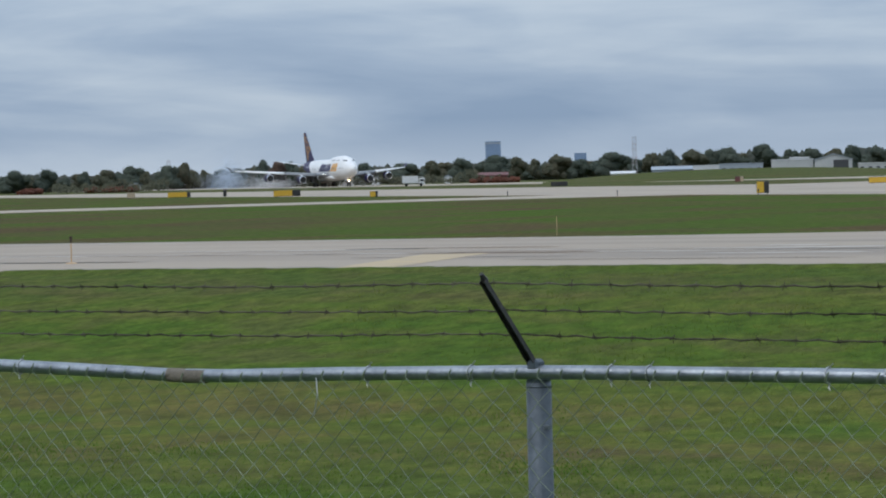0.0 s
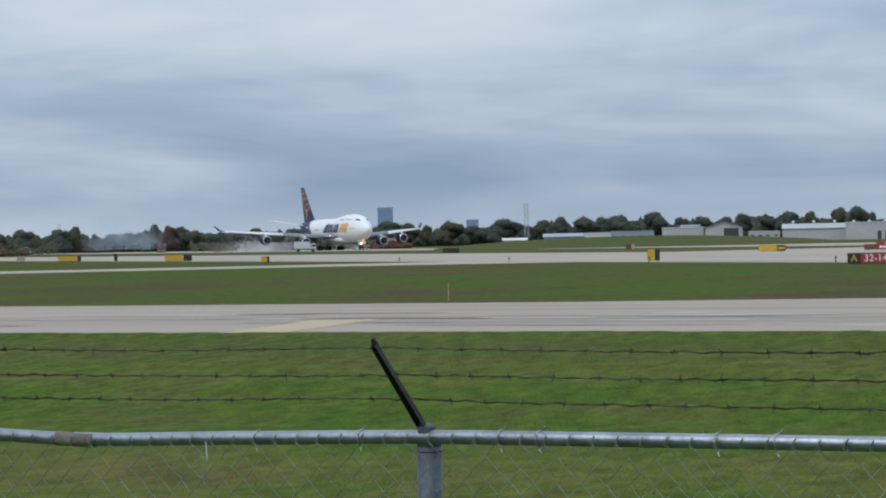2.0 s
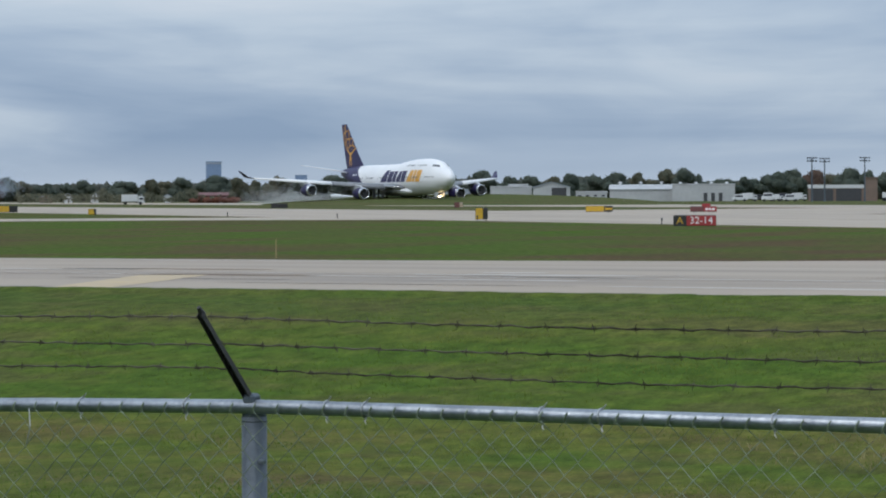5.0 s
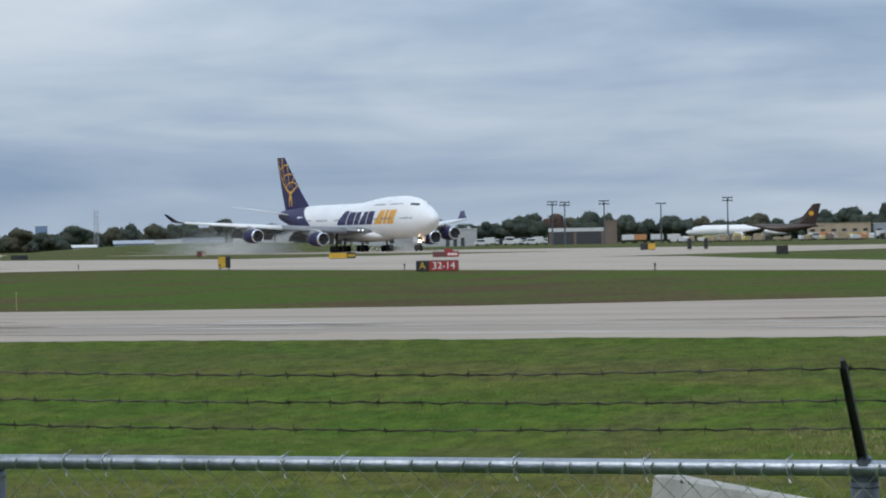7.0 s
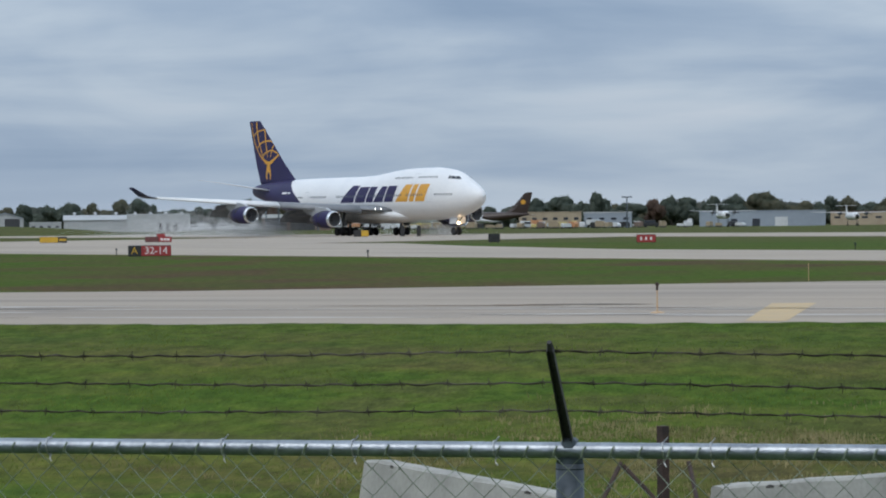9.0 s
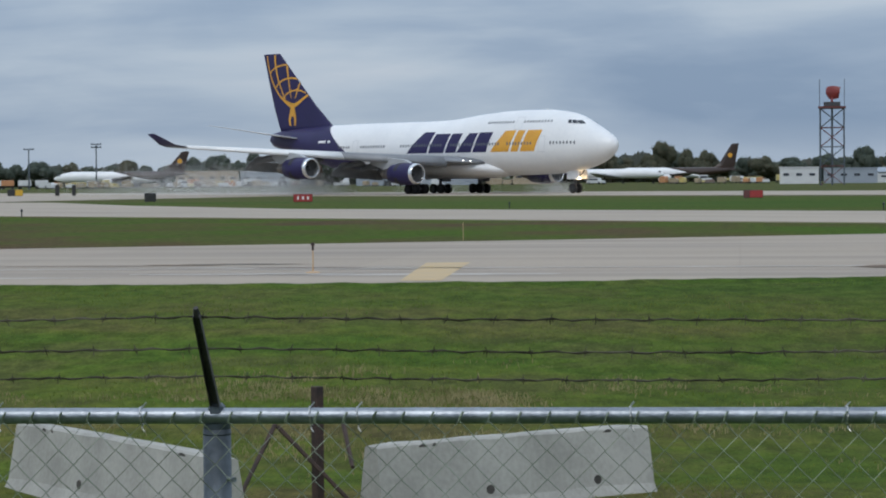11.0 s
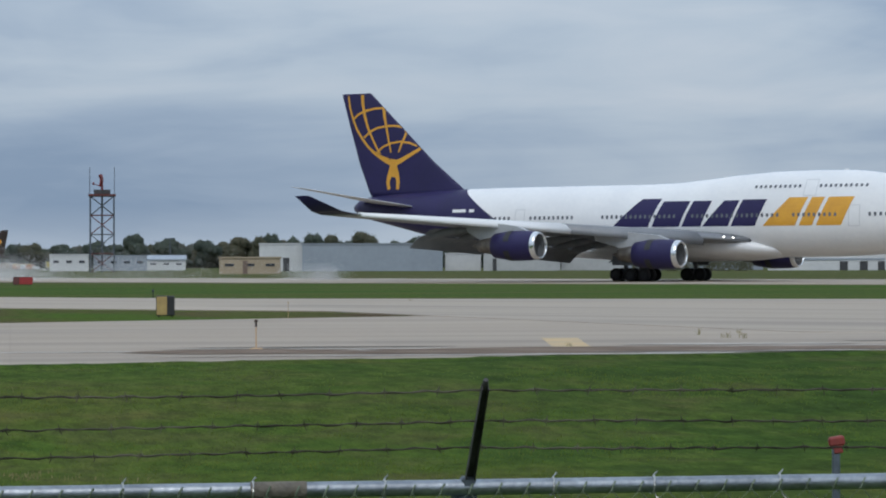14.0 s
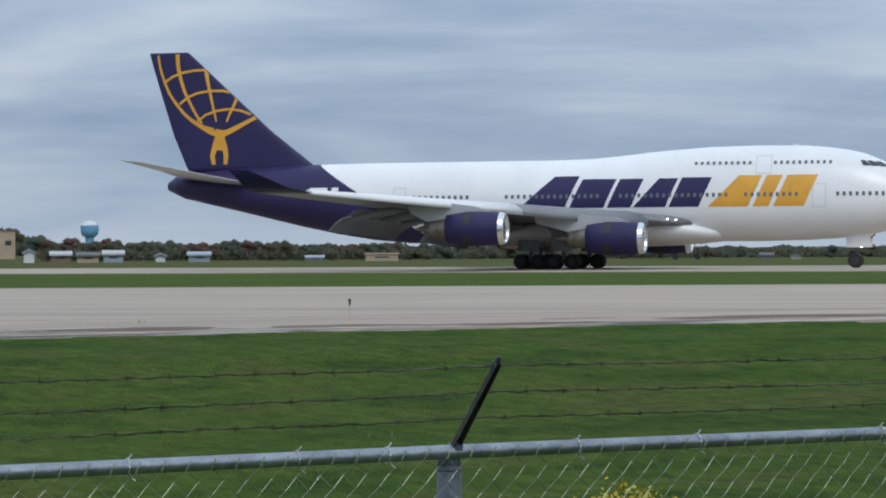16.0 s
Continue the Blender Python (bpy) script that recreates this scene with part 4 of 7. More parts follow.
def build_fence():
    fence = empty("perimeter_fence", Matrix(), "galvanised chain-link fence topped with three rusty barbed wires", "fence")
    for u in POSTS:
        b = fp(u, 0)
        zg = ground_z(b.x, b.y) - 0.3
        c = fp(u - 0.008, 0, FENCE_P + 0.03)
        part("post", join(tube((c.x, c.y, zg), (c.x, c.y, RAIL_Z - 0.035), 0.036, n=16), tube((c.x, c.y, RAIL_Z - 0.05), (c.x, c.y, RAIL_Z + 0.012), 0.0363, 0.03, 16)), GALV_DULL, fence, "weathered grey steel post", True)
        # barbed wire arm: an angle bar that leans out towards the road
        foot, tip = ARM_LEAN.get(u, (0.0, 0.0))
        a0, a1 = fp(u + foot, RAIL_Z + 0.015, FENCE_P + 0.01), fp(u + tip, RAIL_Z + 0.271, FENCE_P - 0.235)
        d = (a1 - a0).normalized()
        side = FD.normalized()
        up = side.cross(d).normalized()
        V = []
        for k in range(7):
            t = k / 6
            c = a0.lerp(a1, t)
            w = 0.0125 * (1 - 0.3 * t)
            for sx, sz in ((-1, 0), (1, 0), (1, 1), (0.75, 1), (0.75, 0.18), (-0.75, 0.18), (-0.75, 1), (-1, 1)):
                V.append(c + side * sx * w + up * sz * 0.016)
        F = [(i * 8 + k, i * 8 + (k + 1) % 8, (i + 1) * 8 + (k + 1) % 8, (i + 1) * 8 + k) for i in range(6) for k in range(8)] + [tuple(range(7, -1, -1)), tuple(range(48, 56))]
        arm = part("barbed_wire_arm", (V, F), ARM_STEEL, fence, "dark leaning steel arm")
        part("arm_tip", tube(a1 - d * 0.01, a1 + d * 0.018, 0.0105, 0.006, 8), ARM_STEEL, arm)
        part("arm_socket", moved(box(-0.022, -0.02, 0.0, 0.016, 0.03, 0.032, 0.008), Matrix.Translation(fp(u, RAIL_Z)) @ Matrix.Rotation(-FAZ, 4, "Z")), GALV_DULL, arm, "cast steel arm socket")
    us = [-9 + i * 0.2 for i in range(91)]
    part("top_rail", pipe([fp(u, rail_z(u)) for u in us], 0.0205, 14), GALV, fence, "round galvanised top rail", True)
    # sleeves where rail lengths meet
    for u in (-4.95, 0.667):
        part("rail_sleeve", pipe([fp(u - 0.07, rail_z(u - 0.07)), fp(u, rail_z(u)), fp(u + 0.07, rail_z(u + 0.07))], 0.0222, 14), TAPE, fence, "worn brownish rail sleeve", True)
    # barbed strands
    rnd = random.Random(4)
    for zo, po in ((0.258, 0.215), (0.178, 0.136), (0.106, 0.064)):
        pts, geos = [], []
        u = -9.0
        drift = [rnd.uniform(-1, 1) for _ in range(40)]
        def line(u, zo=zo, po=po, drift=drift):
            k = (u + 9) * 2
            i = int(k) % 38
            f = k - int(k)
            j = drift[i] * (1 - f) + drift[i + 1] * f
            span = [x for x in zip(POSTS, POSTS[1:]) if x[0] <= u <= x[1]]
            sag = 0.0
            if span:
                t = (u - span[0][0]) / (span[0][1] - span[0][0])
                sag = -0.010 * 4 * t * (1 - t)
            return fp(u, RAIL_Z + zo + sag + 0.0035 * j, FENCE_P - po)
        for i in range(721):
            u = -9 + i * 0.025
            c = line(u)
            a = u * 70
            pts.append(c + Vector((0, 0, 0.0016 * math.sin(a))))
        geos.append(pipe(pts, 0.0018, 5))
        geos.append(pipe([p + Vector((0, 0, 0.0030 * math.cos(k * 1.1))) for k, p in enumerate(pts)], 0.0012, 4))
        strand = part("barbed_wire", join(*geos), BARB, fence, "rusty twisted barbed strand")
        knots = []
        u = -8.95
        while u < 9:
            c = line(u)
            knots.append(pipe([c + FD * (0.004 * k - 0.008) + Vector((0, 0, 0.0042 * (1 if k % 2 else -1))) for k in range(5)], 0.0019, 4))
            for s in (-1, 1):
                e = Vector((rnd.uniform(-0.3, 0.3), rnd.uniform(-0.5, 0.5), s * rnd.uniform(0.6, 1.0))).normalized()
                knots.append(tube(c, c + e * 0.014, 0.0016, 0.0006, 4))
            u += rnd.uniform(0.105, 0.135)
        tagged(part("barb", join(*knots), BARB, strand), kind="stuff")
    # chain-link fabric, one panel between each two posts
    W = 0.0363
    top = RAIL_Z - 0.012
    for u0, u1 in zip(POSTS, POSTS[1:]):
        V, F = [], []
        i0, i1 = math.ceil(u0 / W), math.floor(u1 / W)
        rows = 32
        for i in range(i0, i1 + 1):
            path = []
            for k in range(rows):
                s = 1 if (k + i) % 2 else -1
                uu = i * W + s * W * 0.5 * (1 if i % 2 == 0 else 1)
                wob = 0.004 * noise.noise(Vector((i * 0.7, k * 0.45, 2.0)))
                z = top - k * W + rail_z(uu) - RAIL_Z + wob
                path.append(fp(uu + wob, z, FENCE_P - 0.024 + 0.004 * (1 if k % 2 else -1)))
            v, f = pipe(path, 0.0016, 4)
            o = len(V)
            V += v
            F += [tuple(q + o for q in g) for g in f]
            # knuckle folded over at the top
            v, f = pipe([path[0], path[0] + Vector((0, 0, 0.014)) + FD * 0.004 - FN * 0.003, path[0] + Vector((0, 0, 0.024)) + FD * 0.010 - FN * 0.002], 0.0026, 4)
            o = len(V)
            V += v
            F += [tuple(q + o for q in g) for g in f]
        part("chain_link_fabric", (V, F), MESH_WIRE, fence, "diamond steel mesh panel")
    # wire ties round the rail
    for u in (-5.6, -4.3, -3.95, -3.5, -3.38, -2.85, -2.68, -2.2, -1.85, -1.48, -1.05, -0.93, -0.25, 0.28, 0.6, 0.93, 1.36, 1.62, 1.95, 2.42, 2.8, 3.3, 3.58, 4.2, 4.62, 5.3, 5.9):
        c = fp(u, rail_z(u))
        ring = [c + (FN * math.cos(t) + Vector((0, 0, 1)) * math.sin(t)) * 0.0225 + FD * 0.004 * math.sin(t * 0.5 + u) for t in (2 * math.pi * k / 14 for k in range(15))]
        tail = [ring[0] + (ring[3] - ring[0]) * 0, c + Vector((0, 0, -0.03)) - FN * 0.018 + FD * 0.005, c + Vector((0, 0, -0.038)) - FN * 0.024 + FD * 0.012]
        part("wire_tie", join(pipe(ring, 0.0023, 5), pipe(tail, 0.002, 4), pipe([c + Vector((0, 0, 0.02)), c + Vector((0, 0, 0.034)) + FD * 0.012], 0.002, 4)), TIE, fence, "bright aluminium tie")
    part("loose_wire", pipe([fp(-4.47, rail_z(-4.47) - 0.01, FENCE_P - 0.02), fp(-4.46, rail_z(-4.47) - 0.06, FENCE_P - 0.03), fp(-4.475, rail_z(-4.47) - 0.12, FENCE_P - 0.03)], 0.002, 5), TIE, fence, "loose hanging tie wire")
    for u in POSTS:
        for dz in (0.16, 0.55):
            c = fp(u - 0.008, RAIL_Z - dz, FENCE_P + 0.03)
            part("bolt", tube(c + FD * 0.03 - FN * 0.022, c + FD * 0.052 - FN * 0.036, 0.007, n=6), GALV, fence, "short steel bolt")
    return fence


build_fence()


# ---- taxiway marks, edge markers and airfield signs ----
def strip_pq(name, pts, z, material, label):
    return tagged(part(name, ([(*fpos(p, q), z) for p, q in pts], [tuple(range(len(pts)))]), material), label, "road marking", kind="structure")


def near_edge(q):
    """Where the near taxiway's edge runs, by the distance along the fence."""
    return interp(q, [-45, -20, -10, -3, 4, 17, 28, 40], [43.3, 44.3, 44.4, 45.0, 47.2, 50.3, 50.4, 50.2])


def build_marks():
    strip_pq("yellow_marking", [(45.9, -5.7), (45.9, -5.0), (56, -5.5), (56, -6.4)], 0.042, LINE_YELLOW, "worn yellow band across the taxiway")
    strip_pq("yellow_marking", [(44.0, -28.4), (44.2, -27.2), (52.2, -29.6), (51.6, -31.0)], 0.042, LINE_FADED, "faded yellow band across the taxiway")
    strip_pq("yellow_marking", [(60.7, 11.8), (60.5, 12.6), (49.7, 10.8), (49.9, 10.1)], 0.042, LINE_YELLOW, "worn yellow band across the taxiway")
    strip_pq("edge_line", [(52.4, -60), (52.4, 6), (52.9, 12), (53.2, 12), (52.75, 6), (52.75, -60)], 0.042, LINE_WHITE, "thin pale edge line along the taxiway")
    strip_pq("edge_line", [(64.2, -60), (64.6, -30), (64.85, -30), (64.45, -60)], 0.042, LINE_WHITE, "thin pale edge line along the taxiway")
    rnd = random.Random(12)
    for k in range(96):
        q = rnd.uniform(-40, 42) if k < 50 else rnd.uniform(2, 40)
        p = rnd.uniform(46.5, 57) if k % 3 else rnd.uniform(48.5, 55) + max(0, q) * 0.06
        ln, w = rnd.uniform(0.8, 5.0), rnd.uniform(0.08, 0.5)
        if k % 4 == 3 and k > 50:
            p, ln, w = near_edge(q) + rnd.uniform(2.2, 5.0), ln * 0.9 + 1.0, w * 2 + 0.9
        p = max(p, near_edge(q) + w * 1.1 + 0.6)
        pts = []
        for i in range(14):
            a = 2 * math.pi * i / 14
            pts.append((p + w * math.sin(a) * rnd.uniform(0.5, 1.1), q + ln * math.cos(a) * rnd.uniform(0.7, 1.0)))
        strip_pq("tar_patch", pts, 0.040 + 0.0001 * k, OIL if k % 4 == 3 else TAR if k % 2 else LINE_WHITE, "brown oil stain on worn concrete" if k % 4 == 3 else "dark tar patch on worn concrete" if k % 2 else "pale repair patch on worn concrete")
    for y, w, m in ((RUN_Y0 + 2, 0.9, LINE_WHITE), (RUN_Y1 - 2, 0.9, LINE_WHITE)):
        tagged(part("runway_stripe", ([(-2500, y, 0.056), (1500, y, 0.056), (1500, y + w, 0.056), (-2500, y + w, 0.056)], [(0, 1, 2, 3)]), m), "white runway edge stripe", "road marking", kind="structure")


def marker_stake(x, y, h, side=""):
    """Thin flexible edge marker with a round reflector."""
    st = empty("edge_marker", pose(x, y, 0.036, 0, 0, 43), "thin orange taxiway edge marker with round reflector", "marker", "taxiway edge markers")
    part("base", lathe([(0, 0.13), (0.02, 0.12), (0.035, 0.04)], 12, "z", close=True), STAKE, st)
    part("stem", tube((0, 0, 0.02), (0, 0, h), 0.014, 0.012, 8), STAKE, st)
    part("reflector", join(tube((0, -0.012, h + 0.03), (0, 0.012, h + 0.03), 0.036, n=14), tube((0, 0, h - 0.08), (0, 0, h + 0.01), 0.022, n=8)), RUST, st, "dark round reflector")
    return st


def text_geo(s, size):
    """Letter outlines from the built-in font, as a flat mesh standing in x and z."""
    cu = bpy.data.curves.new("lettering", "FONT")
    cu.body, cu.size, cu.align_x, cu.align_y = s, size, "CENTER", "CENTER"
    ob = new("lettering", cu)
    me = bpy.data.meshes.new_from_object(ob.evaluated_get(bpy.context.evaluated_depsgraph_get()))
    V = [(v.co.x, 0.0, v.co.y) for v in me.vertices]
    F = [tuple(p.vertices) for p in me.polygons]
    bpy.data.objects.remove(ob)
    bpy.data.curves.remove(cu)
    bpy.data.meshes.remove(me)
    return V, F


def airfield_sign(x, y, w, h, faces, label, yaw=None, depth=0.22, lift=0.12):
    """A box sign on short legs; faces: (from, to, material, text, ink) shares of its width."""
    if yaw is None:
        yaw = math.degrees(math.atan2(-x, y))
    s = empty("airfield_sign", pose(x, y, 0.03, 0, 0, yaw), label, "sign")
    part("housing", box(-w / 2, -depth / 2, lift, w / 2, depth / 2, lift + h, 0.03), SIGN_BLK, s, "black sign housing")
    for i, (a, b, m, text, ink) in enumerate(faces):
        x0, x1 = -w / 2 + w * a + 0.02, -w / 2 + w * b - 0.02
        f = part("face", box(x0, -depth / 2 - 0.012, lift + 0.03, x1, -depth / 2 - 0.002, lift + h - 0.03), m, s)
        if text == "bars":
            n = 3
            for k in range(n):
                c = x0 + (x1 - x0) * (k + 0.9) / (n + 0.8)
                part("bar", box(c - 0.05 * w, -depth / 2 - 0.016, lift + h * 0.3, c + 0.05 * w, -depth / 2 - 0.013, lift + h * 0.68), ink, f)
        elif text:
            part("lettering", moved(text_geo(text, h * 0.92), pose((x0 + x1) / 2, -depth / 2 - 0.017, lift + h * 0.5)), ink, f)
    for lx in (-w * 0.35, w * 0.35):
        part("leg", tube((lx, 0, 0), (lx, 0, lift + 0.02), 0.03, n=8), STEEL, s)
    return s


def build_signs():
    for x, y, h in ((-59.9, 9.2, 0.54), (-39.9, 31.3, 0.50), (-33.2, 42.6, 0.52), (-17.4, 59.7, 0.52)):
        marker_stake(x, y, h)
    for x, y in ((-73.3, 25.0), (-58.4, 51.2), (-52.5, 69.0)):
        st = empty("edge_stake", pose(x, y, 0.03), "thin yellow stake beside the taxiway", "stake", "thin yellow stakes")
        part("rod", tube((0, 0, 0), (0, 0, 0.46), 0.009, n=6), STAKE, st)
        part("tip", tube((0, 0, 0.46), (0, 0, 0.5), 0.013, n=6), LINE_YELLOW, st)
    airfield_sign(-134.5, 70.2, 2.35, 0.6, [(0, 0.30, SIGN_BLK, "A", SIGN_YEL), (0.30, 1, SIGN_RED, "32-14", SIGN_WHT)], "red and black runway holding sign on the grass", lift=0.06)
    airfield_sign(-250, 131.5, 2.7, 0.55, [(0, 0.5, RED_TRIM, "", None), (0.5, 1, SIGN_RED, "bars", SIGN_WHT)], "red airfield sign with plain pale bars")
    airfield_sign(-253, 133.4, 0.9, 0.85, [(0, 1, SIGN_RED, "", None)], "small raised red airfield sign")
    airfield_sign(-177, 75.6, 0.86, 0.82, [(0, 0.62, SIGN_YEL, "", None), (0.62, 1, SIGN_BLK, "", None)], "square yellow airfield sign with black side")
    airfield_sign(-259, 124, 2.8, 0.62, [(0, 0.68, SIGN_YEL, "", None), (0.68, 1, SIGN_BLK, "bars", SIGN_YEL)], "long yellow and black airfield sign")
    airfield_sign(-309, 72.7, 3.1, 0.72, [(0, 0.7, SIGN_YEL, "", None), (0.7, 1, SIGN_BLK, "", None)], "long yellow and black airfield sign")
    airfield_sign(-358, 69.6, 3.0, 0.7, [(0, 0.85, SIGN_YEL, "", None), (0.85, 1, SIGN_BLK, "", None)], "long yellow airfield sign")
    airfield_sign(-352, 74.5, 0.45, 0.9, [(0, 1, SIGN_BLK, "", None)], "narrow black airfield sign")
    airfield_sign(-253, 68, 0.75, 0.55, [(0, 0.75, SIGN_YEL, "", None)], "small yellow airfield sign")
    airfield_sign(-371.6, 65.6, 1.1, 0.8, [(0, 1, B_TAN, "", None)], "small tan airfield box on the grass")
    airfield_sign(-191, 132.4, 0.98, 0.72, [(0, 1, SIGN_BLK, "", None)], "square black airfield sign seen from behind")
    airfield_sign(-168.7, 131.3, 1.5, 0.62, [(0, 1, SIGN_RED, "bars", SIGN_WHT)], "red airfield sign with plain pale bars")
    airfield_sign(-148.6, 160.8, 1.55, 0.62, [(0, 0.3, RED_TRIM, "", None), (0.3, 1, SIGN_RED, "", None)], "plain red airfield sign on the grass")
    airfield_sign(-311, 194, 2.0, 0.85, [(0, 0.5, SIGN_BLK, "", None), (0.5, 1, SIGN_YEL, "", None)], "black and yellow airfield sign")
    airfield_sign(-306.4, 201.6 - 4, 0.55, 1.4, [(0, 1, SIGN_BLK, "", None)], "narrow black airfield sign")
    airfield_sign(-304.6, 203.0 - 4, 0.5, 1.4, [(0, 1, SIGN_BLK, "", None)], "narrow black airfield sign")
    airfield_sign(-391, 134, 2.5, 0.7, [(0, 1, SIGN_BLK, "bars", SIGN_BLK)], "long black airfield sign on the grass")
    airfield_sign(-381, 159, 1.3, 0.8, [(0, 0.6, RED_TRIM, "", None), (0.6, 1, B_TAN, "", None)], "small brown airfield sign")
    airfield_sign(-56.6, 67.9, 0.59, 0.64, [(0, 0.62, SIGN_TAN, "", None), (0.62, 1, SIGN_BLK, "", None)], "faded yellow and black airfield sign", lift=0.04, depth=0.32)
    light = None
    for x in [-230 + 28 * i for i in range(12)]:
        for y in (74.0, 107.0):
            if light is None:
                light = empty("edge_light", pose(x, y, 0.03), "small dark taxiway edge light", "light", "taxiway edge lights")
                part("stem", tube((0, 0, 0), (0, 0, 0.3), 0.03, n=8), SIGN_BLK, light)
                part("lens", lathe([(0.3, 0.06), (0.36, 0.065), (0.42, 0.03)], 10, "z", close=True), GLASS, light, "dark lens")
            elif (y > 100 and -130 < x < -70) or (y < 100 and x < -100):
                copy_thing(light, pose(x, y, 0.03))


# ---- things in the swale behind the fence ----
def spq(p, q, dz=0.0):
    x, y = fpos(p, q)
    return Vector((x, y, ground_z(x, y) + dz))


def barrier(p0, q0, p1, q1, top, label):
    """A cast barrier with the flared foot of road barriers."""
    a, b = Vector((*fpos(p0, q0), 0)), Vector((*fpos(p1, q1), 0))
    d = (b - a).normalized()
    n = Vector((-d.y, d.x, 0))
    ob = empty("concrete_barrier", Matrix.Translation((a + b) / 2), label, "barrier", "concrete barriers")
    c = (a + b) / 2
    prof = [(-0.30, -0.85), (-0.30, -0.72), (-0.17, -0.48), (-0.085, 0.0), (-0.06, 0.02), (0.06, 0.02), (0.085, 0.0), (0.17, -0.48), (0.30, -0.72), (0.30, -0.85)]
    L = (b - a).length
    rings = []
    rnd = random.Random(int(L * 100))
    for k in range(13):
        t = k / 12
        o = (a.lerp(b, t)) - c
        e = 0.02 if k in (0, 12) else 0.0
        rings.append([o + n * (u * (1 - e)) + Vector((0, 0, top + z - (0.015 if e else 0) + 0.006 * rnd.uniform(-1, 1))) for u, z in prof])
    part("body", loft(rings), BARRIER, ob, "weathered pale concrete")
    side = -1 if (n.dot(FN) > 0) else 1
    for t, z in ((0.38, -0.42), (0.78, -0.42)):
        o = a.lerp(b, t) - c + n * side * 0.155 + Vector((0, 0, top + z))
        part("drain_hole", tube(o - n * side * 0.05, o + n * side * 0.012, 0.04, n=12), STAIN, ob, "dark round hole")
    for t, w in ((0.16, 0.05), (0.84, 0.06), (0.2, 0.03)):
        o = a.lerp(b, t) - c + n * side * 0.075 + Vector((0, 0, top - 0.03))
        pts = [o + d * (w * math.cos(2 * math.pi * k / 10) * rnd.uniform(0.6, 1.3)) + Vector((0, 0, 0.035 * math.sin(2 * math.pi * k / 10))) + n * side * (0.014 - 0.0) for k in range(10)]
        part("chip", (pts, [tuple(range(10))]), STAIN, ob, "dark chipped spot")
    return ob


def build_swale_things():
    barrier(24.6, -6.52, 21.4, -4.02, -0.47, "pale concrete road barrier half sunk in grass")
    barrier(22.4, -3.02, 24.4, -0.86, -0.47, "pale concrete road barrier tilted in the grass")
    brace = empty("old_fence_post", Matrix.Translation(spq(23.4, -3.62)), "rusted steel post with crossed angle braces", "post")
    o = spq(23.4, -3.62)
    def rel(p, q, z):
        return Vector((*fpos(p, q), z)) - o
    part("post", box(-0.04, -0.04, -0.3, 0.045, 0.04, 1.0, 0.006), RUST, brace)
    for p0, q0, z0, p1, q1, z1 in ((23.3, -3.97, -0.36, 22.2, -4.2, -1.1), (23.3, -3.95, -0.38, 23.1, -3.2, -1.1), (23.3, -3.38, -0.35, 22.6, -3.2, -0.66)):
        part("brace", tube(rel(p0, q0, z0), rel(p1, q1, z1), 0.021, 0.019, 5), RUST, brace)
    # utility marker with a red cap
    x, y = polar(-25.87, 15.0)
    zb = ground_z(x, y)
    mk = empty("utility_marker", pose(x, y, zb, 0, 0, 30), "grey marker post with faded red cap", "post")
    top = EYE_Z - 15.0 * math.tan(radians(3.62)) - zb
    part("post", box(-0.021, -0.02, -0.2, 0.021, 0.02, top - 0.05, 0.006), GALV_DULL, mk)
    part("cap", moved(join(box(-0.044, -0.03, -0.045, 0.044, 0.03, 0.008, 0.01), box(-0.024, -0.026, -0.085, 0.026, 0.026, -0.04, 0.006)), pose(0, 0, top, 0, -9, 0)), CAP_RED, mk, "faded red plastic cap")


def tufts(name, spots, material, label, kind="stuff", category="grass"):
    """Blades as thin bent triangles: spots = (x, y, z, height, spread, count)."""
    rnd = random.Random(len(spots))
    V, F = [], []
    for x, y, z, h, s, n in spots:
        for _ in range(n):
            a = rnd.uniform(0, 2 * math.pi)
            bx, by = x + rnd.gauss(0, s), y + rnd.gauss(0, s)
            hh = h * rnd.uniform(0.5, 1.15)
            w = rnd.uniform(0.004, 0.009) * (1 + h)
            lx, ly = rnd.gauss(0, 0.35) * hh, rnd.gauss(0, 0.35) * hh
            cx, cy = math.cos(a) * w, math.sin(a) * w
            o = len(V)
            V += [(bx - cx, by - cy, z - 0.02), (bx + cx, by + cy, z - 0.02), (bx + lx * 0.4 + cx * 0.7, by + ly * 0.4 + cy * 0.7, z + hh * 0.6), (bx + lx * 0.4 - cx * 0.7, by + ly * 0.4 - cy * 0.7, z + hh * 0.6), (bx + lx, by + ly, z + hh)]
            F += [(o, o + 1, o + 2, o + 3), (o + 3, o + 2, o + 4)]
    return tagged(part(name, (V, F), material), label, category, kind=kind)


WEEDS = [(60.5, 15.8, 2), (122.8, 19.2, 1), (54.6, 11.8, 1), (62.1, 16.2, 2), (63.5, 17.0, 1), (59.8, 24.9, 1)]


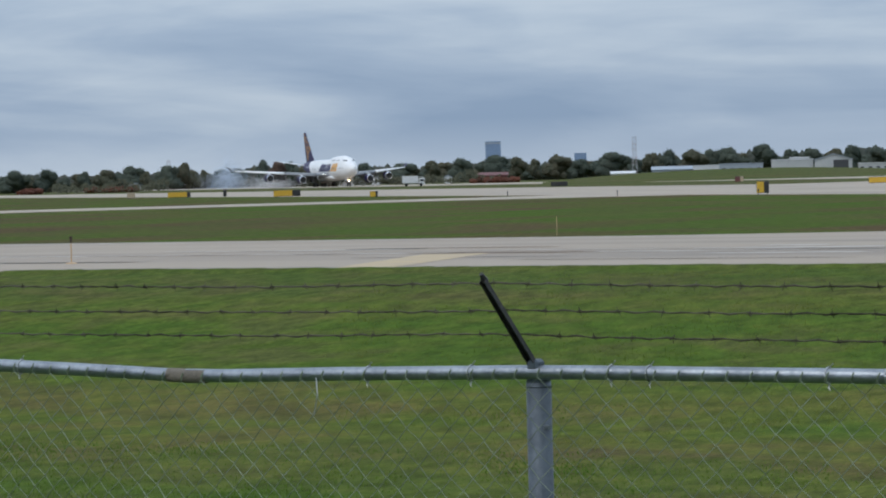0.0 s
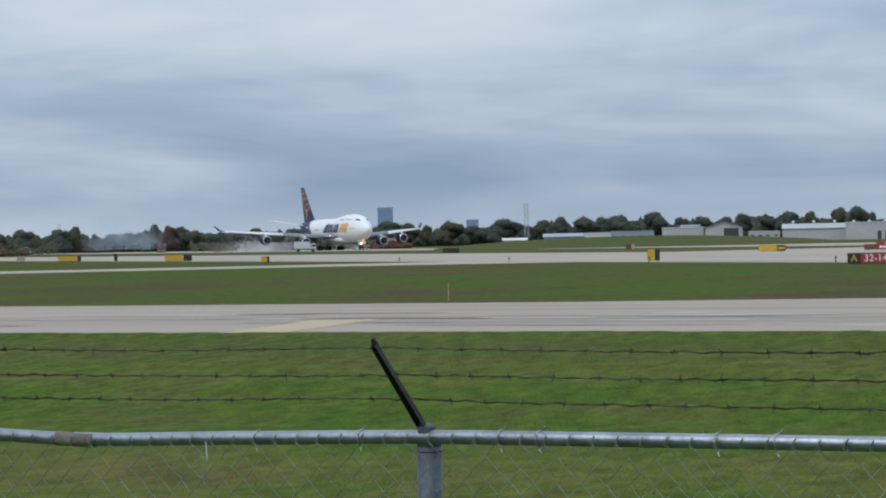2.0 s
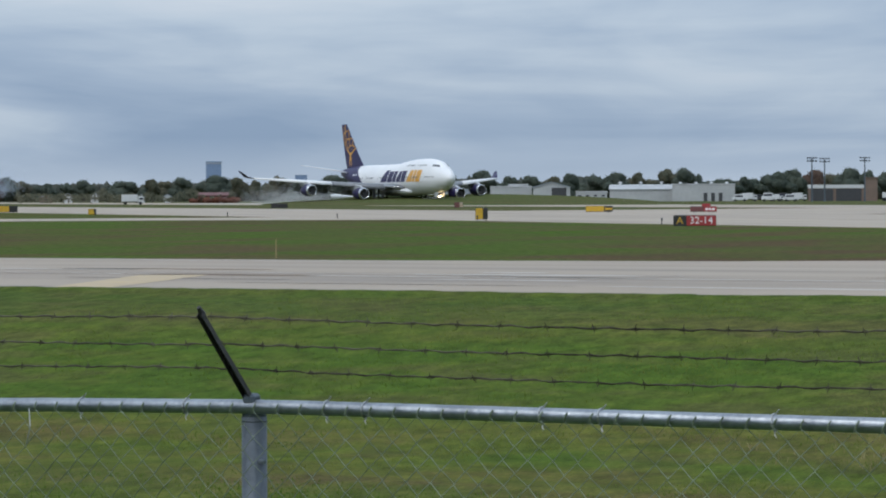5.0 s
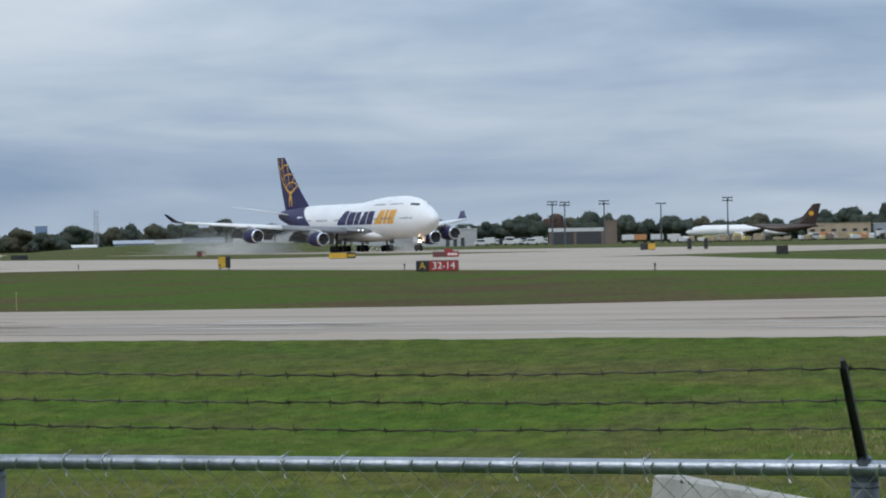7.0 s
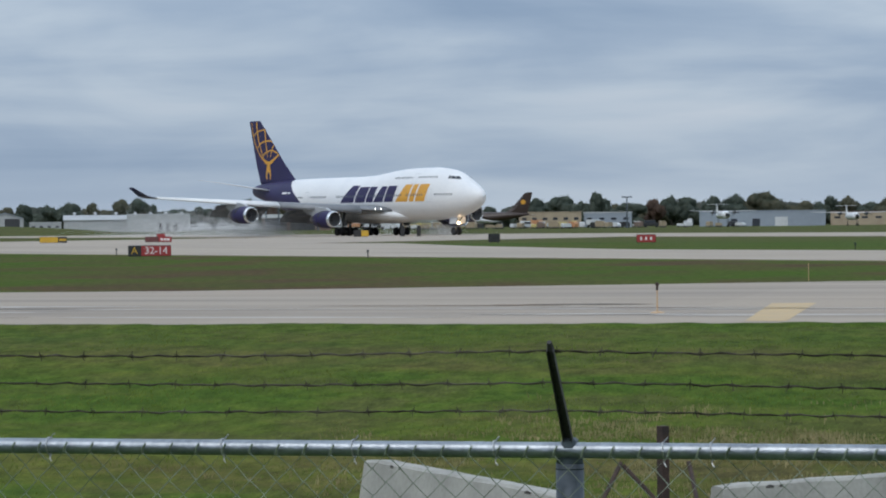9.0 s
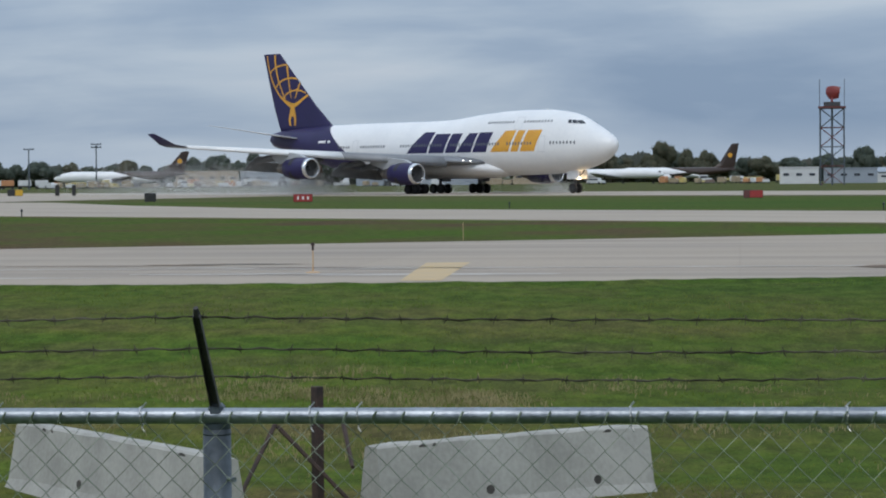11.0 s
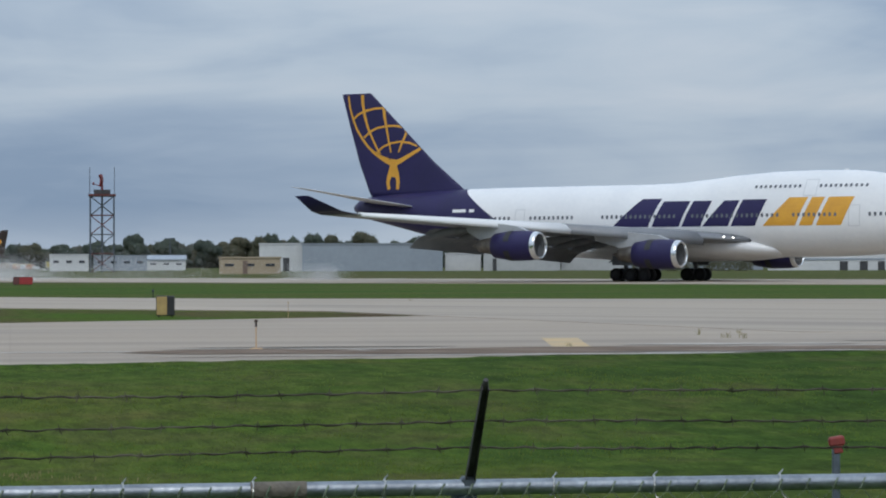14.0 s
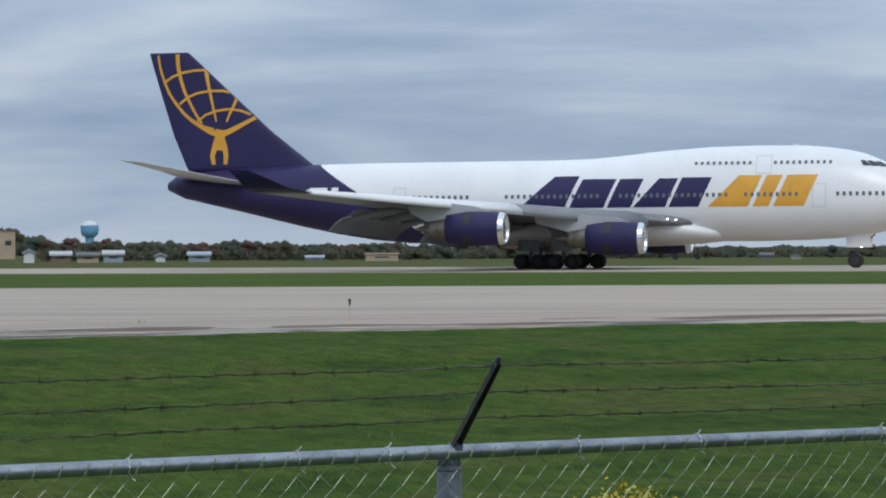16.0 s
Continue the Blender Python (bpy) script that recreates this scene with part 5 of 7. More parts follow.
def build_tufts():
    rnd = random.Random(77)
    spots = []
    for _ in range(20000):
        p = 9 + 14 * rnd.random() ** 0.8
        q = rnd.uniform(-0.86, 0.75) * p
        c = spq(p, q)
        d = noise.noise(Vector((c.x * 0.25, c.y * 0.25, 5.0)))
        if d < -0.15 and rnd.random() < 0.5:
            continue
        spots.append((c.x, c.y, c.z, rnd.uniform(0.010, 0.026) * (1 + 0.8 * max(0, d)), 0.16, 6))
    tufts("grass", spots, BLADES, "short green grass tufts over the swale")
    spots = []
    while len(spots) < 12000:
        p = rnd.uniform(22, 46.2)
        q = rnd.uniform(-0.64, 0.62) * p
        c = spq(p, q)
        d = noise.noise(Vector((c.x * 0.35, c.y * 0.35, 1.0))) + 0.5 * noise.noise(Vector((c.x * 1.3, c.y * 1.3, 4.0)))
        if d < rnd.uniform(-0.25, 0.25):
            continue
        spots.append((c.x, c.y, c.z, rnd.uniform(0.010, 0.020) * (1 + 0.8 * max(0, d)), 0.2, 6))
    tufts("mown_grass", spots, BLADES_D, "clumps of short mown grass up to the taxiway")
    spots = []
    for _ in range(2400):
        p = rnd.gauss(30.2, 1.6)
        q = rnd.gauss(-3.9, 2.1)
        if noise.noise(Vector((q * 0.45, p * 0.9, 9.0))) < 0.02:
            continue
        c = spq(p, q)
        spots.append((c.x, c.y, c.z, rnd.uniform(0.025, 0.075), 0.13, 9))
    for _ in range(60):
        p, q = rnd.uniform(12, 42), 0
        q = rnd.uniform(-0.6, 0.6) * p
        if noise.noise(Vector((q * 0.2, p * 0.35, 3.0))) < 0.12:
            continue
        c = spq(p, q)
        spots.append((c.x, c.y, c.z, rnd.uniform(0.05, 0.12), 0.18, 7))
    # weeds in the joints of the taxiway
    for p, q, n in WEEDS:
        for _ in range(n):
            x, y = fpos(p + rnd.gauss(0, 0.35), q + rnd.gauss(0, 0.6))
            spots.append((x, y, 0.045, rnd.uniform(0.05, 0.16), 0.05, 10))
    tufts("dry_grass", spots, STRAW, "dry straw-coloured weeds in the swale")
    # ragged turf creeping over the taxiway's edge
    V, F = [], []
    for k in range(1601):
        q = -36 + 74 * k / 1600
        e = near_edge(q)
        over = 0.25 + 0.6 * noise.noise(Vector((q * 0.35, 0, 2))) + 0.45 * noise.noise(Vector((q * 1.6, 0, 5))) + 0.12 * noise.noise(Vector((q * 6, 0, 5)))
        x0, y0 = fpos(e - 1.6, q)
        V += [(x0, y0, ground_z(x0, y0) - 0.09), (*fpos(e - 0.2, q), 0.05), (*fpos(e + max(0.0, over), q), 0.043)]
        if k:
            o = 3 * k
            F += [(o - 2, o + 1, o, o - 3), (o - 1, o + 2, o + 1, o - 2)]
    tagged(part("turf_edge", (V, F), GRASS), "ragged green turf along the taxiway's edge", "grass", kind="structure")
    # a clump of yellow flowering weeds behind the fence
    x, y = polar(-10.27, 11.2)
    zb = ground_z(x, y)
    top = 0.712 - zb
    clump = empty("weed_clump", pose(x, y, zb), "tall yellow flowering weeds behind the fence", "weeds")
    heads = []
    for k in range(34):
        a, r = rnd.uniform(0, 6.28), 0.19 * rnd.random() ** 0.6
        h = top * rnd.uniform(0.86, 1.0) * (1 - 0.5 * r * r)
        hx, hy = r * math.cos(a), r * math.sin(a)
        part("stem", tube((hx * 0.3, hy * 0.3, -0.03), (hx, hy, h), 0.006, 0.003, 4), BLADES, clump)
        heads.append((hx, hy, h))
    for (hx, hy, h) in heads:
        V, F = [], []
        for _ in range(120):
            d = Vector((rnd.gauss(0, 0.05), rnd.gauss(0, 0.05), rnd.gauss(-0.02, 0.035)))
            c = Vector((hx, hy, h)) + d
            u = Vector((rnd.gauss(0, 1), rnd.gauss(0, 1), 1.0)).normalized()
            s = rnd.uniform(0.006, 0.013)
            w = u.orthogonal().normalized() * s
            t = u.cross(w)
            o = len(V)
            V += [c + w, c + t, c - w, c - t]
            F.append((o, o + 1, o + 2, o + 3))
        tagged(part("flower_head", (V, F), LEAF_Y, clump), kind="stuff")
    V, F = [], []
    for _ in range(700):
        a, r, h = rnd.uniform(0, 6.28), 0.22 * rnd.random() ** 0.5, top * rnd.uniform(0.05, 0.93)
        c = Vector((r * math.cos(a), r * math.sin(a), h))
        w = Vector((rnd.gauss(0, 1), rnd.gauss(0, 1), rnd.gauss(0.2, 0.5))).normalized()
        t = w.orthogonal().normalized()
        o = len(V)
        V += [c + w * 0.05, c + t * 0.012, c - w * 0.05, c - t * 0.012]
        F.append((o, o + 1, o + 2, o + 3))
    tagged(part("leaves", (V, F), BLADES, clump), kind="stuff")


LEAF_Y = mat("yellow_weeds", (0.46, 0.38, 0.05), (0.30, 0.28, 0.05), 0.8, scale=1.5, fine=8, spec=0.2)


# ---- far side of the field: woods, buildings, parked aircraft ----
def lump(rnd, r, cuts=2):
    """A rough rounded clump of foliage with bulges and hollows."""
    bm = bmesh.new()
    bmesh.ops.create_icosphere(bm, subdivisions=cuts, radius=1.0)
    o = Vector((rnd.uniform(0, 9), rnd.uniform(0, 9), 0))
    for v in bm.verts:
        v.co *= r * (1 + 0.32 * noise.noise(v.co * 2.1 + o) + 0.30 * noise.noise(v.co * 6.1 + o))
    return take(bm)


def tree_meshes():
    """Broad crowns one metre high and about as wide: clumps round a forked trunk, feathered with leaf sprays."""
    out = []
    for v in range(9):
        rnd = random.Random(100 + v)
        trunk = [tube((0, 0, 0), (0.01, 0.0, 0.42), 0.028, 0.02, 7)]
        lobes = [(0, 0, 0.76, 0.22), (0, 0, 0.5, 0.3)]
        for k in range(11):
            a = 2.4 * k + rnd.uniform(-0.5, 0.5)
            z = 0.2 + 0.6 * ((k * 0.618 + 0.1 * v) % 1.0)
            r = rnd.uniform(0.2, 0.36) * (1.25 - 1.05 * abs(z - 0.42))
            lobes.append((r * math.cos(a), r * math.sin(a), z, rnd.uniform(0.13, 0.21)))
            trunk.append(tube((0, 0, 0.25 + 0.2 * rnd.random()), (r * math.cos(a) * 0.8, r * math.sin(a) * 0.8, z), 0.014, 0.004, 5))
        V, F = [], []
        for lx, ly, lz, lr in lobes:
            core, fc = lump(rnd, 0.94 * lr, 3)
            o = len(V)
            V += [Vector((lx, ly, lz)) + q for q in core]
            F += [tuple(i + o for i in f) for f in fc]
            # small leaf sprays that lie close to the outside of the clump
            for q in rnd.choices(core, k=300):
                d = q.normalized()
                c = Vector((lx, ly, lz)) + q * rnd.uniform(0.97, 1.15) + Vector((rnd.gauss(0, 1), rnd.gauss(0, 1), rnd.gauss(0, 1))) * 0.018
                s = rnd.uniform(0.010, 0.022)
                u = (1.1 * d + 0.6 * Vector((rnd.gauss(0, 1), rnd.gauss(0, 1), rnd.gauss(0, 1)))).normalized()
                w = u.orthogonal().normalized()
                t = u.cross(w)
                o = len(V)
                V += [c + w * s, c + t * s * 0.8, c - w * s, c - t * s * 0.8 + u * s * 0.4]
                F += [(o, o + 1, o + 2, o + 3)]
        out.append((join(*trunk), (V, F), max(q.z for q in V), max(abs(q.x) for q in V)))
    return out


# single trees that stand out of the wood's edge: bearing, height, half width of the crown
TREES_WEST = [
    (-82.37, 10.6, 4.9), (-81.73, 10.5, 3.7), (-80.92, 9.4, 2.2), (-80.52, 9.9, 3.0), (-79.99, 11.3, 4.9), (-79.65, 8.7, 2.5), (-79.23, 11.2, 4.4), (-78.85, 12.4, 2.5), (-78.48, 8.8, 2.2),
    (-77.24, 12.6, 2.5), (-76.95, 11.7, 3.0), (-76.66, 11.5, 2.2), (-75.13, 10.2, 3.5), (-74.36, 9.6, 6.2), (-73.71, 10.5, 3.0), (-73.16, 10.9, 3.7), (-72.41, 12.0, 5.9), (-71.94, 11.0, 3.0),
    (-71.59, 9.8, 2.5), (-71.12, 11.8, 5.4), (-70.59, 9.3, 3.0), (-69.98, 12.2, 5.9), (-69.48, 8.7, 2.2), (-69.12, 11.4, 3.7), (-68.77, 12.7, 3.5), (-68.3, 12.5, 5.4), (-67.95, 12.3, 3.5)]
TREES_HANGARS = [
    (-67.54, 13.0, 5.4), (-66.82, 14.1, 5.4), (-66.32, 11.4, 3.5), (-65.89, 11.6, 4.4), (-65.34, 11.3, 3.5), (-65.05, 12.6, 4.0), (-64.53, 12.1, 4.0), (-64.06, 13.1, 5.4), (-63.59, 13.0, 2.5),
    (-63.0, 14.2, 4.0), (-62.67, 14.6, 4.4), (-62.35, 12.1, 2.5), (-61.77, 9.6, 6.2), (-61.41, 10.8, 3.0), (-60.71, 12.9, 4.9), (-60.36, 14.1, 3.5), (-59.95, 13.8, 4.9), (-59.25, 14.7, 4.9),
    (-58.85, 13.4, 3.0), (-58.44, 12.6, 4.4), (-57.98, 10.4, 3.0), (-57.51, 11.8, 5.4), (-56.87, 11.4, 3.5)]
TREES_APRON = [
    (-55.75, 12.3, 4.9), (-55.39, 9.8, 3.5), (-54.39, 13.2, 4.4), (-53.77, 14.3, 4.4), (-53.45, 11.8, 3.0), (-53.16, 15.9, 3.5), (-52.98, 12.9, 4.4), (-52.52, 10.8, 5.4), (-51.93, 12.6, 3.5),
    (-51.58, 14.2, 3.5), (-51.29, 13.2, 5.4), (-50.71, 13.8, 3.5), (-50.25, 14.4, 5.4), (-49.84, 13.8, 3.0), (-49.61, 15.2, 4.9), (-48.8, 11.0, 4.9), (-48.34, 12.8, 3.0), (-47.93, 13.1, 3.5),
    (-47.47, 10.2, 4.9), (-47.12, 12.6, 4.0), (-46.22, 18.0, 2.2), (-46.2, 16.1, 4.4), (-45.7, 14.6, 4.4), (-44.68, 18.4, 4.9), (-44.09, 15.2, 3.5), (-43.74, 14.7, 3.5), (-42.51, 11.8, 4.9)]
TREES_EAST = [
    (-41.92, 11.3, 4.9), (-41.2, 12.6, 4.4), (-40.4, 15.8, 4.0), (-39.7, 13.5, 5.2), (-38.95, 13.0, 4.4), (-38.32, 14.5, 4.9), (-37.91, 14.2, 3.0), (-37.56, 16.0, 3.5), (-37.16, 14.7, 3.7),
    (-36.81, 15.7, 4.4), (-36.41, 15.2, 3.5), (-35.76, 16.5, 5.4), (-35.06, 12.8, 3.5), (-34.54, 14.8, 3.5), (-34.07, 13.1, 2.5), (-33.66, 14.8, 4.9), (-33.19, 16.5, 4.4), (-32.6, 13.3, 3.5),
    (-32.25, 15.5, 3.0), (-31.6, 17.5, 4.9), (-30.72, 15.0, 3.8), (-29.6, 14.0, 4.6), (-28.7, 15.4, 4.2), (-27.9, 13.4, 5.0), (-26.9, 15.6, 4.4), (-26.0, 14.0, 4.4), (-25.0, 15.2, 4.8), (-24.1, 13.6, 4.0), (-23.3, 13.0, 4.0)]


def build_trees():
    rnd = random.Random(21)
    kinds = tree_meshes()
    tm = {}
    for i, (tr, cr, top, half) in enumerate(kinds):
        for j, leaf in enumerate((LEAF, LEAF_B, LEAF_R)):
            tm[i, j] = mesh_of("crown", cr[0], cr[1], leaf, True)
        tm[i, "t"] = mesh_of("trunk", tr[0], tr[1], BARK)

    def tree(az, d, h, half, j):
        x, y = polar(az, d)
        i = rnd.randrange(len(kinds))
        t = empty("tree", pose(x, y, 0, 0, 0, rnd.uniform(0, 360)), ("dark green leafy tree at the field's edge", "leafy tree turning yellow at the field's edge", "reddish autumn tree at the field's edge")[j], "tree", "trees beyond the runway")
        k, wide = h / kinds[i][2], half / kinds[i][3]
        for nm, me in (("trunk", tm[i, "t"]), ("crown", tm[i, j])):
            o = new(nm, me)
            o.parent = t
            o.matrix_basis = Matrix.Diagonal((wide, wide, k, 1))

    alone = TREES_WEST + TREES_HANGARS + TREES_APRON + TREES_EAST
    for az, h, half in alone:
        d = rnd.uniform(1170, 1230)
        c = rnd.random()
        j = 2 if az in (-51.93, -59.95, -76.95) else 1 if az == -69.12 or c < 0.36 else 0
        tree(az, d, 1.7 + (h - 1.7) * d / 1200, half * 1.65, j)
    # lower trees fill the gaps in a second row
    line = [q[0] for q in alone]
    tops = [q[1] for q in alone]
    az = -84.0
    while az < -22.6:
        h = interp(az, line, tops) * rnd.uniform(0.66, 0.94)
        tree(az, rnd.uniform(1250, 1310), h, h * rnd.uniform(0.5, 0.72), 0 if rnd.random() < 0.55 else 1)
        az += rnd.uniform(0.24, 0.42)
    # scrubby low woods beyond the runway's near end
    while az < -4:
        h = interp(az, [-22.6, -20, -16, -12, -8, -4], [4.3, 3.9, 3.4, 2.9, 2.3, 2.2]) * rnd.uniform(0.74, 1.08)
        tree(az, rnd.uniform(460, 520), h, h * rnd.uniform(0.5, 0.8), 2 if rnd.random() < 0.22 else 1 if rnd.random() < 0.5 else 0)
        az += rnd.uniform(0.16, 0.3)
    # a continuous belt of lower woods behind them
    clumps = [lump(rnd, 1.0, 3) for _ in range(8)]
    V, F = [], []
    for k in range(1500):
        az = -86 + 83 * k / 1500
        near = az > -22.6
        d = rnd.uniform(1350, 1440) if not near else rnd.uniform(530, 555)
        ht = (interp(az, line, tops) if not near else interp(az, [-22.6, -16, -4], [4.0, 3.4, 2.2])) * (0.74 + 0.26 * noise.noise(Vector((az * 1.6, 0.0, 0.0))) + 0.14 * rnd.random())
        x, y = polar(az, d)
        core, fc = clumps[rnd.randrange(8)]
        o = len(V)
        wd = rnd.uniform(2.4, 4.0) if not near else rnd.uniform(0.5, 0.9)
        V += [Vector((x + q.x * wd, y + q.y * wd, ht * 0.46 + q.z * ht * 0.50)) for q in core]
        F += [tuple(i + o for i in f) for f in fc]
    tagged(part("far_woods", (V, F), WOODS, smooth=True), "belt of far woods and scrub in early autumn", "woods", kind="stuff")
    # scrub in front of the sheds
    V, F = [], []
    for a0, a1, d, px, n in ((-30.1, -27.6, 640, 24, 7000), (-81.6, -79.2, 900, 14, 2200), (-76.5, -72.3, 950, 14, 3400), (-22.9, -13.0, 470, 5, 5000), (-12, -4, 470, 4, 5000)):
        for _ in range(n):
            az = rnd.uniform(a0, a1)
            x, y = polar(az, d * rnd.uniform(0.98, 1.02))
            hp = px * (0.55 + 1.1 * noise.noise(Vector((az * 2.2, 3.0, 0.0))) + 0.4 * noise.noise(Vector((az * 9, 3.0, 0.0))))
            if hp < -5:
                continue
            c = Vector((x, y, (1.7 + d * hp / 4860) * rnd.random() ** 0.7))
            s = rnd.uniform(0.12, 0.28) * d / 700
            u = Vector((rnd.gauss(0, 1), rnd.gauss(0, 1), rnd.gauss(0, 1))).normalized()
            w = u.orthogonal().normalized()
            t = u.cross(w)
            o = len(V)
            V += [c + w * s, c + t * s, c - w * s, c - t * s]
            F.append((o, o + 1, o + 2, o + 3))
    tagged(part("scrub", (V, F), LEAF_B), "patches of turning scrub near the sheds", "bushes", kind="stuff")
    V, F = [], []
    for k in range(90):
        az = rnd.uniform(-80.85, -79.85) if k < 60 else rnd.uniform(-82.3, -81.8) if k < 70 else rnd.uniform(-72.9, -71.9)
        x, y = polar(az, rnd.uniform(900, 940))
        core, fc = lump(rnd, 1.0, 2)
        o = len(V)
        wd, ht = rnd.uniform(0.9, 2.0), rnd.uniform(1.2, 2.3)
        V += [Vector((x + q.x * wd, y + q.y * wd, ht * 0.45 + q.z * ht * 0.55)) for q in core]
        F += [tuple(i + o for i in f) for f in fc]
    tagged(part("red_scrub", (V, F), SCRUB_R), "low reddish autumn bushes before the woods", "bushes", kind="stuff")


def building(name, az0, az1, dist, top, wall, label, roof="flat", depth=18.0, doors=(), windows=0, roof_mat=None, category="building", band=None, vents=0):
    """A shed or block that faces the field; doors: (from, to, height share, material)."""
    x0, y0 = polar(az0, dist)
    x1, y1 = polar(az1, dist)
    a, b = Vector((x0, y0, 0)), Vector((x1, y1, 0))
    L = (b - a).length
    ang = math.degrees(math.atan2(y1 - y0, x1 - x0))
    h = empty(name, pose((x0 + x1) / 2, (y0 + y1) / 2, 0, 0, 0, ang), label, category)
    ev = top if roof == "flat" else top * 0.72
    part("wall", box(-L / 2, 0, -0.2, L / 2, depth, ev), wall, h)
    if roof == "flat":
        part("roof", join(box(-L / 2 - 0.2, -0.2, ev, L / 2 + 0.2, depth + 0.2, ev + 0.28)), roof_mat or B_WHITE, h, "flat roof edge")
    elif roof == "gable":
        V = [(-L / 2 - 0.3, -0.4, ev), (0, -0.4, top), (L / 2 + 0.3, -0.4, ev), (-L / 2 - 0.3, depth, ev), (0, depth, top), (L / 2 + 0.3, depth, ev)]
        V += [(x, y, z - 0.25) for x, y, z in V]
        part("roof", (V, [(0, 1, 4, 3), (1, 2, 5, 4), (6, 9, 10, 7), (7, 10, 11, 8), (0, 6, 7, 1), (1, 7, 8, 2), (3, 4, 10, 9), (4, 5, 11, 10), (0, 3, 9, 6), (2, 8, 11, 5)]), roof_mat or B_GREY, h, "shallow gable roof")
        part("gable", ([(-L / 2, 0, ev), (L / 2, 0, ev), (0, 0, top - 0.1), (-L / 2, 0.3, ev), (L / 2, 0.3, ev), (0, 0.3, top - 0.1)], [(0, 1, 2), (5, 4, 3), (0, 3, 4, 1), (1, 4, 5, 2), (2, 5, 3, 0)]), wall, h)
    elif roof == "ridge":
        V = [(-L / 2 - 0.3, -0.4, ev), (L / 2 + 0.3, -0.4, ev), (L / 2 + 0.3, depth / 2, top), (-L / 2 - 0.3, depth / 2, top), (-L / 2 - 0.3, depth + 0.4, ev), (L / 2 + 0.3, depth + 0.4, ev)]
        V += [(x, y, z - 0.25) for x, y, z in V]
        part("roof", (V, [(0, 1, 2, 3), (3, 2, 5, 4), (7, 6, 9, 8), (8, 9, 10, 11), (0, 6, 7, 1), (4, 5, 11, 10), (0, 3, 9, 6), (3, 4, 10, 9), (1, 7, 8, 2), (2, 8, 11, 5)]), roof_mat or B_GREY, h, "long pitched roof")
    for d0, d1, s, m in doors:
        part("door", box(-L / 2 + L * d0, -0.12, 0, -L / 2 + L * d1, 0.04, ev * s), m, h, "wide door")
    for k in range(windows):
        c = -L / 2 + L * (k + 0.5) / windows
        w = min(1.2, L / windows * 0.22)
        part("window", box(c - w, -0.1, ev * 0.5, c + w, 0.04, ev * 0.66), GLASS, h)
    if band:
        part("fascia", box(-L / 2 - 0.1, -0.16, ev * band[0], L / 2 + 0.1, -0.02, ev * band[1]), band[2], h, "painted band")
    for k in range(vents):
        c = -L / 2 + L * (k + 0.5) / vents
        part("roof_vent", lathe([(0, 0.4), (0.6, 0.4), (0.65, 0.7), (1.0, 0.55), (1.15, 0.05)], 10, "z", (c, depth * 0.4, top - 0.1)), B_WHITE, h, "white roof ventilator")
    return h


def vehicle(az, dist, length, height, body, label, kind="van", yaw=None):
    x, y = polar(az, dist)
    v = empty("vehicle", pose(x, y, 0, 0, 0, -az if yaw is None else yaw), label, "vehicle")
    l = length / 2
    if kind == "trailer":
        part("body", box(-l, -1.2, 1.1, l, 1.2, height, 0.06), body, v)
        part("chassis", box(-l * 0.95, -0.5, 0.75, l * 0.95, 0.5, 1.1), SIGN_BLK, v)
        ax = (-l * 0.8, -l * 0.6, l * 0.75)
    elif kind == "truck":
        part("body", box(-l, -1.15, 0.8, l * 0.45, 1.15, height, 0.06), body, v)
        part("cab", box(l * 0.5, -1.05, 0.6, l, 1.05, height * 0.8, 0.15), B_WHITE, v)
        part("windscreen", box(l * 0.62, -1.07, height * 0.5, l * 0.95, 1.07, height * 0.7), GLASS, v)
        ax = (-l * 0.65, l * 0.7)
    else:
        part("body", box(-l, -0.95, 0.45, l, 0.95, height * 0.62, 0.12), body, v)
        part("cab", box(-l * 0.75, -0.85, height * 0.6, l * 0.5, 0.85, height, 0.15), body, v)
        part("side_window", box(-l * 0.65, -0.88, height * 0.64, l * 0.4, 0.88, height * 0.88), GLASS, v)
        ax = (-l * 0.62, l * 0.62)
    for a in ax:
        for s in (-1, 1):
            part("wheel", tube((a, s * 0.8, 0.42), (a, s * 1.05, 0.42), 0.42, n=12), TYRE, v)
    return v


def cargo_dolly(az, dist, length, height, body, label, yaw):
    """A low four-wheeled freight cart with a load under a sloped hood."""
    x, y = polar(az, dist)
    c = empty("cargo_dolly", pose(x, y, 0, 0, 0, yaw), label, "cart", "freight dollies on the apron")
    l = length / 2
    prof = [(-l, 0.5), (l, 0.5), (l, height * 0.7), (l * 0.6, height), (-l * 0.8, height), (-l, height * 0.85)]
    part("load", loft([[Vector((a, s, b)) for a, b in prof] for s in (-0.8, 0.8)]), body, c)
    part("deck", join(box(-l * 1.05, -0.85, 0.38, l * 1.05, 0.85, 0.48), box(l, -0.05, 0.38, l + 0.8, 0.05, 0.44)), STEEL, c)
    for a in (-l * 0.75, l * 0.75):
        for s in (-1, 1):
            part("wheel", tube((a, s * 0.6, 0.2), (a, s * 0.78, 0.2), 0.2, n=10), TYRE, c)


